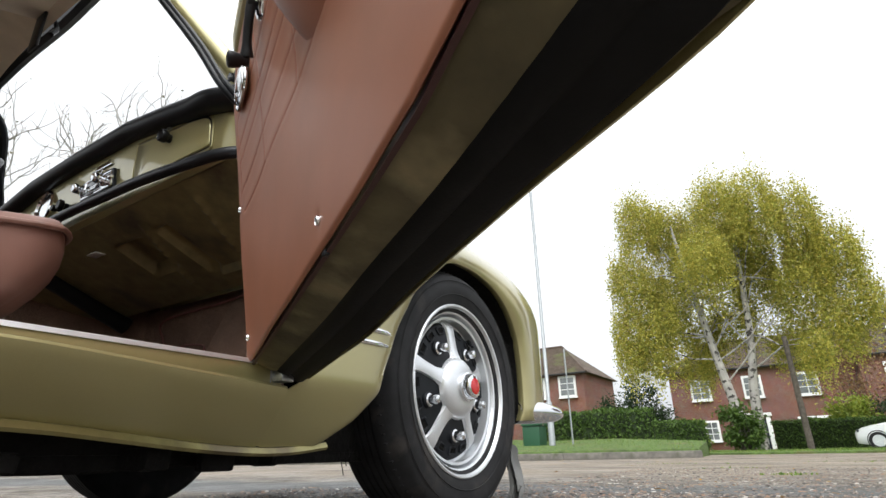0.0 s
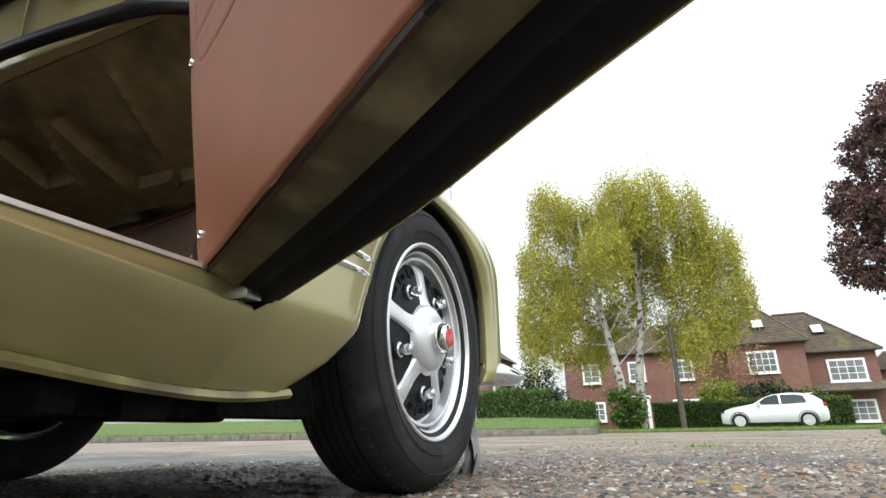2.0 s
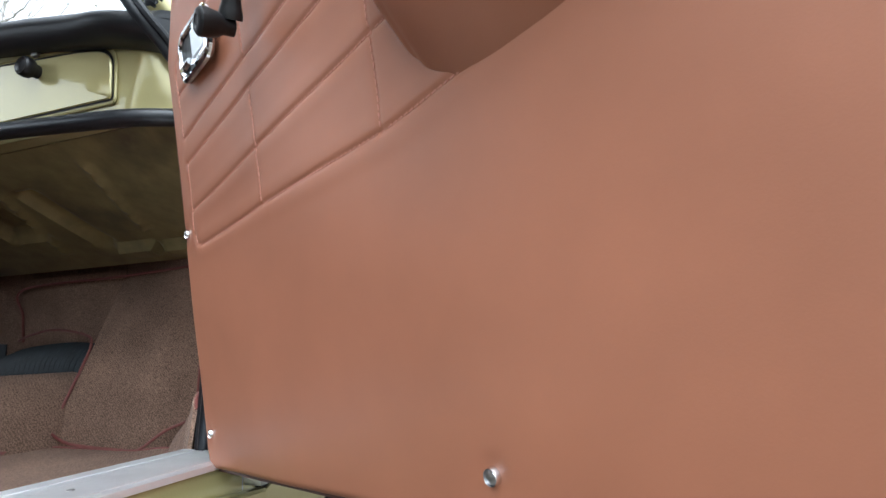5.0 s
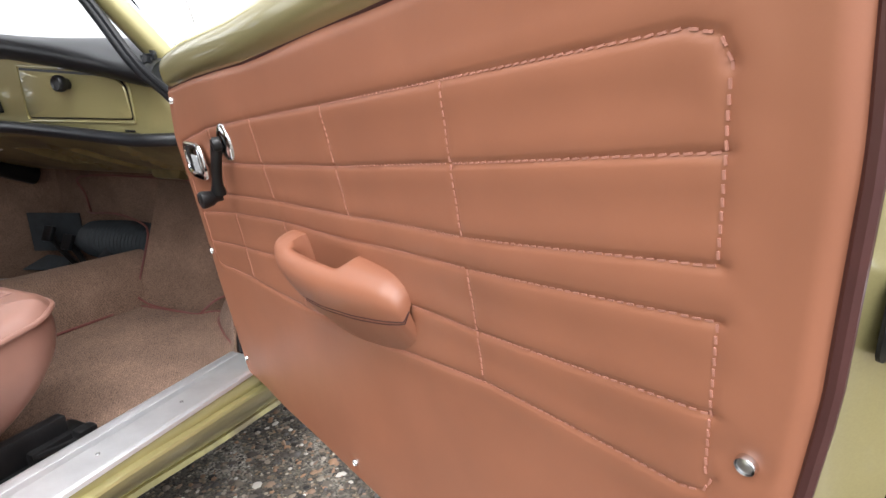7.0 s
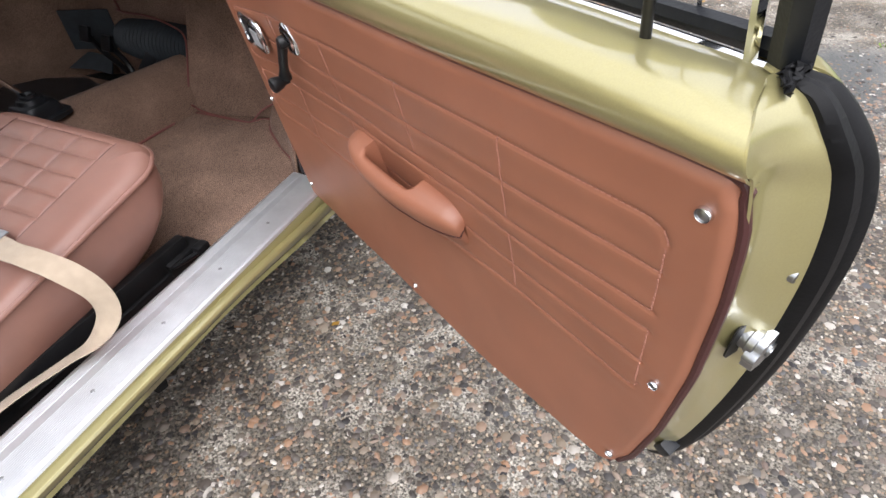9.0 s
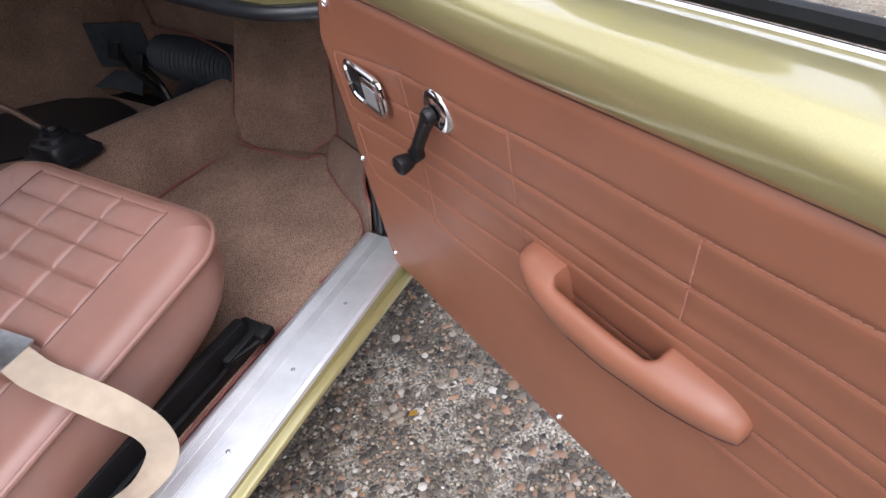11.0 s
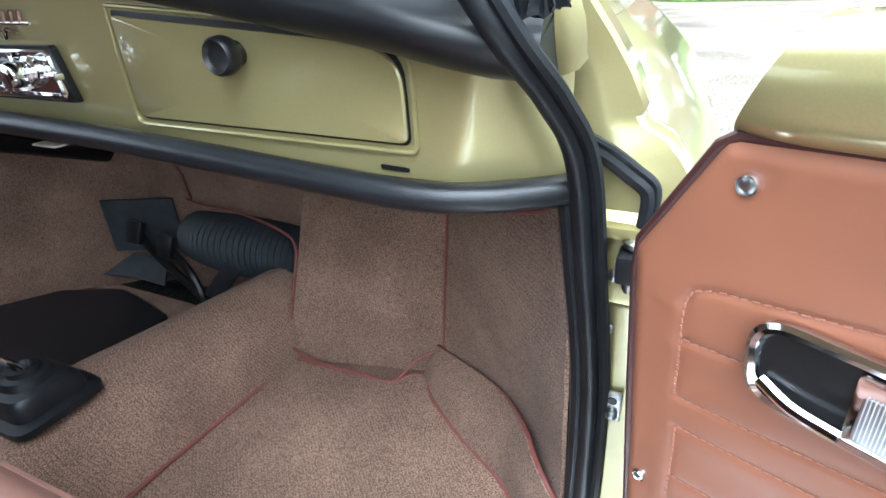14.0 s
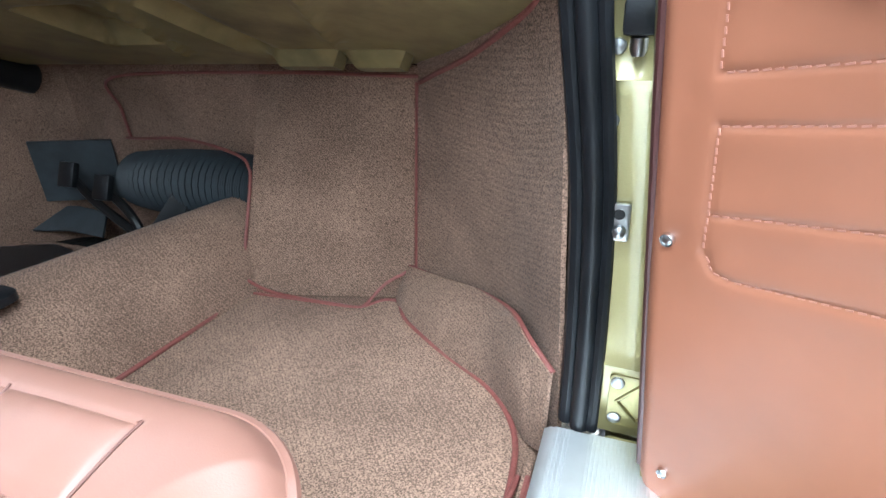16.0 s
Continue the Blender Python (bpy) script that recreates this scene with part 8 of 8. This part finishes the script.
# ---- parked vehicles ----
def hatchback(x0, y0, heading, paint, label, name="parked_car"):
    """A small five-door hatchback; x along its length, nose at 0."""
    root = thing(name, (x0, y0, 0), label, "car")
    m = Matrix.Translation((x0, y0, 0)) @ Matrix.Rotation(radians(heading), 4, "Z")
    prof_x = [0.0, 0.05, 0.25, 0.6, 1.0, 1.35, 1.75, 2.15, 2.7, 3.2, 3.6, 3.85, 3.98, 4.05]
    roofline = [0.62, 0.72, 0.82, 0.92, 0.98, 1.04, 1.27, 1.41, 1.46, 1.43, 1.33, 1.16, 0.95, 0.7]
    belt = [0.62, 0.70, 0.80, 0.88, 0.93, 0.95, 0.96, 0.97, 0.98, 1.0, 1.02, 1.0, 0.92, 0.7]
    low = [0.32, 0.24, 0.2, 0.2, 0.2, 0.2, 0.2, 0.2, 0.2, 0.2, 0.22, 0.26, 0.3, 0.4]
    half = [0.55, 0.68, 0.78, 0.84, 0.86, 0.87, 0.875, 0.875, 0.875, 0.87, 0.85, 0.8, 0.74, 0.62]
    rows = []
    for x, zr, zb, zl, w in zip(prof_x, roofline, belt, low, half):
        wr = w - 0.26 * max(0.0, min(1.0, (zr - zb) / 0.4)) - 0.06
        row = [(x, -w * 0.9, zl), (x, -w, zl + 0.12), (x, -w, (zl + zb) / 2), (x, -w * 0.98, zb), (x, -wr, zr - 0.03), (x, -wr * 0.8, zr), (x, 0, zr + 0.02), (x, wr * 0.8, zr), (x, wr, zr - 0.03), (x, w * 0.98, zb), (x, w, (zl + zb) / 2), (x, w, zl + 0.12), (x, w * 0.9, zl)]
        rows.append(row)
    part("body", Geo().sheet(rows, 0.0, m), paint, root)
    for side in (-1, 1):
        for pts in ([(1.42, 0.985), (1.82, 1.27), (2.12, 1.37), (2.32, 1.385), (2.32, 0.99)], [(2.40, 0.99), (2.40, 1.385), (2.95, 1.37), (3.25, 1.31), (3.32, 1.03)]):
            poly = []
            for x, z in pts:
                w = np.interp(x, prof_x, half)
                zb, zr = np.interp(x, prof_x, belt), np.interp(x, prof_x, roofline)
                wr = w - 0.26 * max(0.0, min(1.0, (zr - zb) / 0.4)) - 0.06
                k = (z - zb) / max(0.05, zr - 0.03 - zb)
                poly.append((x, side * (w * 0.98 + (wr - w * 0.98) * k + 0.035), z))
            part("side_window", Geo().add(poly, [tuple(range(5))], m), CAR_GLASS, root, "dark side window", smooth=0)
        for x in (0.72, 3.27):
            w_ob = part("road_wheel", Geo().lathe([(0.20, -0.1), (0.31, -0.1), (0.325, -0.04), (0.325, 0.06), (0.31, 0.09), (0.22, 0.095)], 28, m @ turn(x, side * 0.80, 0.325, (0, side, 0)), close=True), TYRE, root)
            part("alloy_rim", Geo().lathe([(0.22, 0.07), (0.21, 0.05), (0.06, 0.065), (0, 0.07)], 20, m @ turn(x, side * 0.80, 0.325, (0, side, 0))), SILVER, w_ob)
            spokes = Geo()
            for k in range(5):
                spokes.box((0.12, 0, 0.07), (0.17, 0.045, 0.02), 0.006, m @ turn(x, side * 0.80, 0.325, (0, side, 0), k * 1.2566))
            part("alloy_spokes", spokes, SILVER, w_ob)
            # black ring drawn as the shadow between tyre and arch
            part("arch_shadow_ring", Geo().lathe([(0.345, 0.071), (0.375, 0.081), (0.375, 0.075), (0.345, 0.065)], 28, m @ turn(x, side * 0.80, 0.335, (0, side, 0)), close=True), BLACK_RUBBER, root)
        part("door_handle", Geo().box((2.2, side * 0.885, 0.9), (0.18, 0.03, 0.03), 0.01, m), paint, root)
        part("mirror", Geo().box((1.55, side * 0.95, 1.0), (0.12, 0.18, 0.12), 0.04, m), paint, root)
        part("tail_light", Geo().box((3.93, side * 0.62, 0.93), (0.16, 0.3, 0.16), 0.04, m), RED_BADGE, root, "red tail light")
        part("headlight", Geo().box((0.2, side * 0.58, 0.71), (0.26, 0.28, 0.12), 0.04, m), DARK_GLASS, root, "headlight")
        part("sill_trim", Geo().box((2.0, side * 0.83, 0.22), (2.0, 0.08, 0.07), 0.02, m), BLACK_RUBBER, root)
    part("rear_window", Geo().add([(3.5, -0.5, 1.385), (3.5, 0.5, 1.385), (3.86, 0.6, 1.11), (3.86, -0.6, 1.11)], [(0, 1, 2, 3)], m @ Matrix.Translation((0.05, 0, 0.03))), CAR_GLASS, root, smooth=0)
    part("spoiler", Geo().box((3.52, 0, 1.40), (0.24, 1.0, 0.05), 0.02, m), paint, root)
    return root


wx, wy = out(3.2, 28.0)
hatchback(wx, wy + 0.6, -4, WHITE_CARPAINT, "white five-door hatchback parked on the verge")
GREY_PAINT = material("grey_car_paint", (0.14, 0.15, 0.16), rough=0.3, spread=0.05, coat=0.7, bump=0.0)
vx, vy = out(18.0, 40.0)
van = thing("parked_van", (vx, vy, 0), "dark grey van parked beside the brick house", "van")
body = [[(vx + sx * (0.85 - 0.06 * (z > 1.2)), vy + yy, z) for sx in (-1, -0.92, 0.92, 1)] for z, yy in ((0.3, 0), (0.9, -0.02), (1.25, 0.02), (1.75, 0.22), (1.82, 0.5))]
part("body", Geo().box((vx, vy + 2.0, 0.75), (1.8, 4.0, 0.9), 0.1).box((vx, vy + 2.2, 1.4), (1.62, 3.5, 0.8), 0.18), GREY_PAINT, van)
part("rear_window", Geo().box((vx, vy + 0.44, 1.42), (1.3, 0.03, 0.42), 0.01), DARK_GLASS, van, "dark rear window")
YELLOW_PLATE = material("yellow_plate", (0.6, 0.42, 0.03), rough=0.5, spread=0.05, bump=0.0)
plate = part("number_plate", Geo().box((vx, vy - 0.02, 0.72), (0.52, 0.02, 0.11), 0.004), YELLOW_PLATE, van, "yellow number plate")
part("plate_bar", Geo().box((vx, vy - 0.033, 0.72), (0.40, 0.006, 0.05)), BLACK_METAL, plate)
for s in (-1, 1):
    part("tail_light", Geo().box((vx + s * 0.8, vy + 0.0, 0.95), (0.12, 0.06, 0.3), 0.02), RED_BADGE, van, "red tail light")
    part("road_wheel", Geo().lathe([(0.2, -0.1), (0.31, -0.1), (0.31, 0.1), (0.2, 0.1)], 20, turn(vx + s * 0.78, vy + 0.7, 0.31, (1, 0, 0)), close=True), TYRE, van)
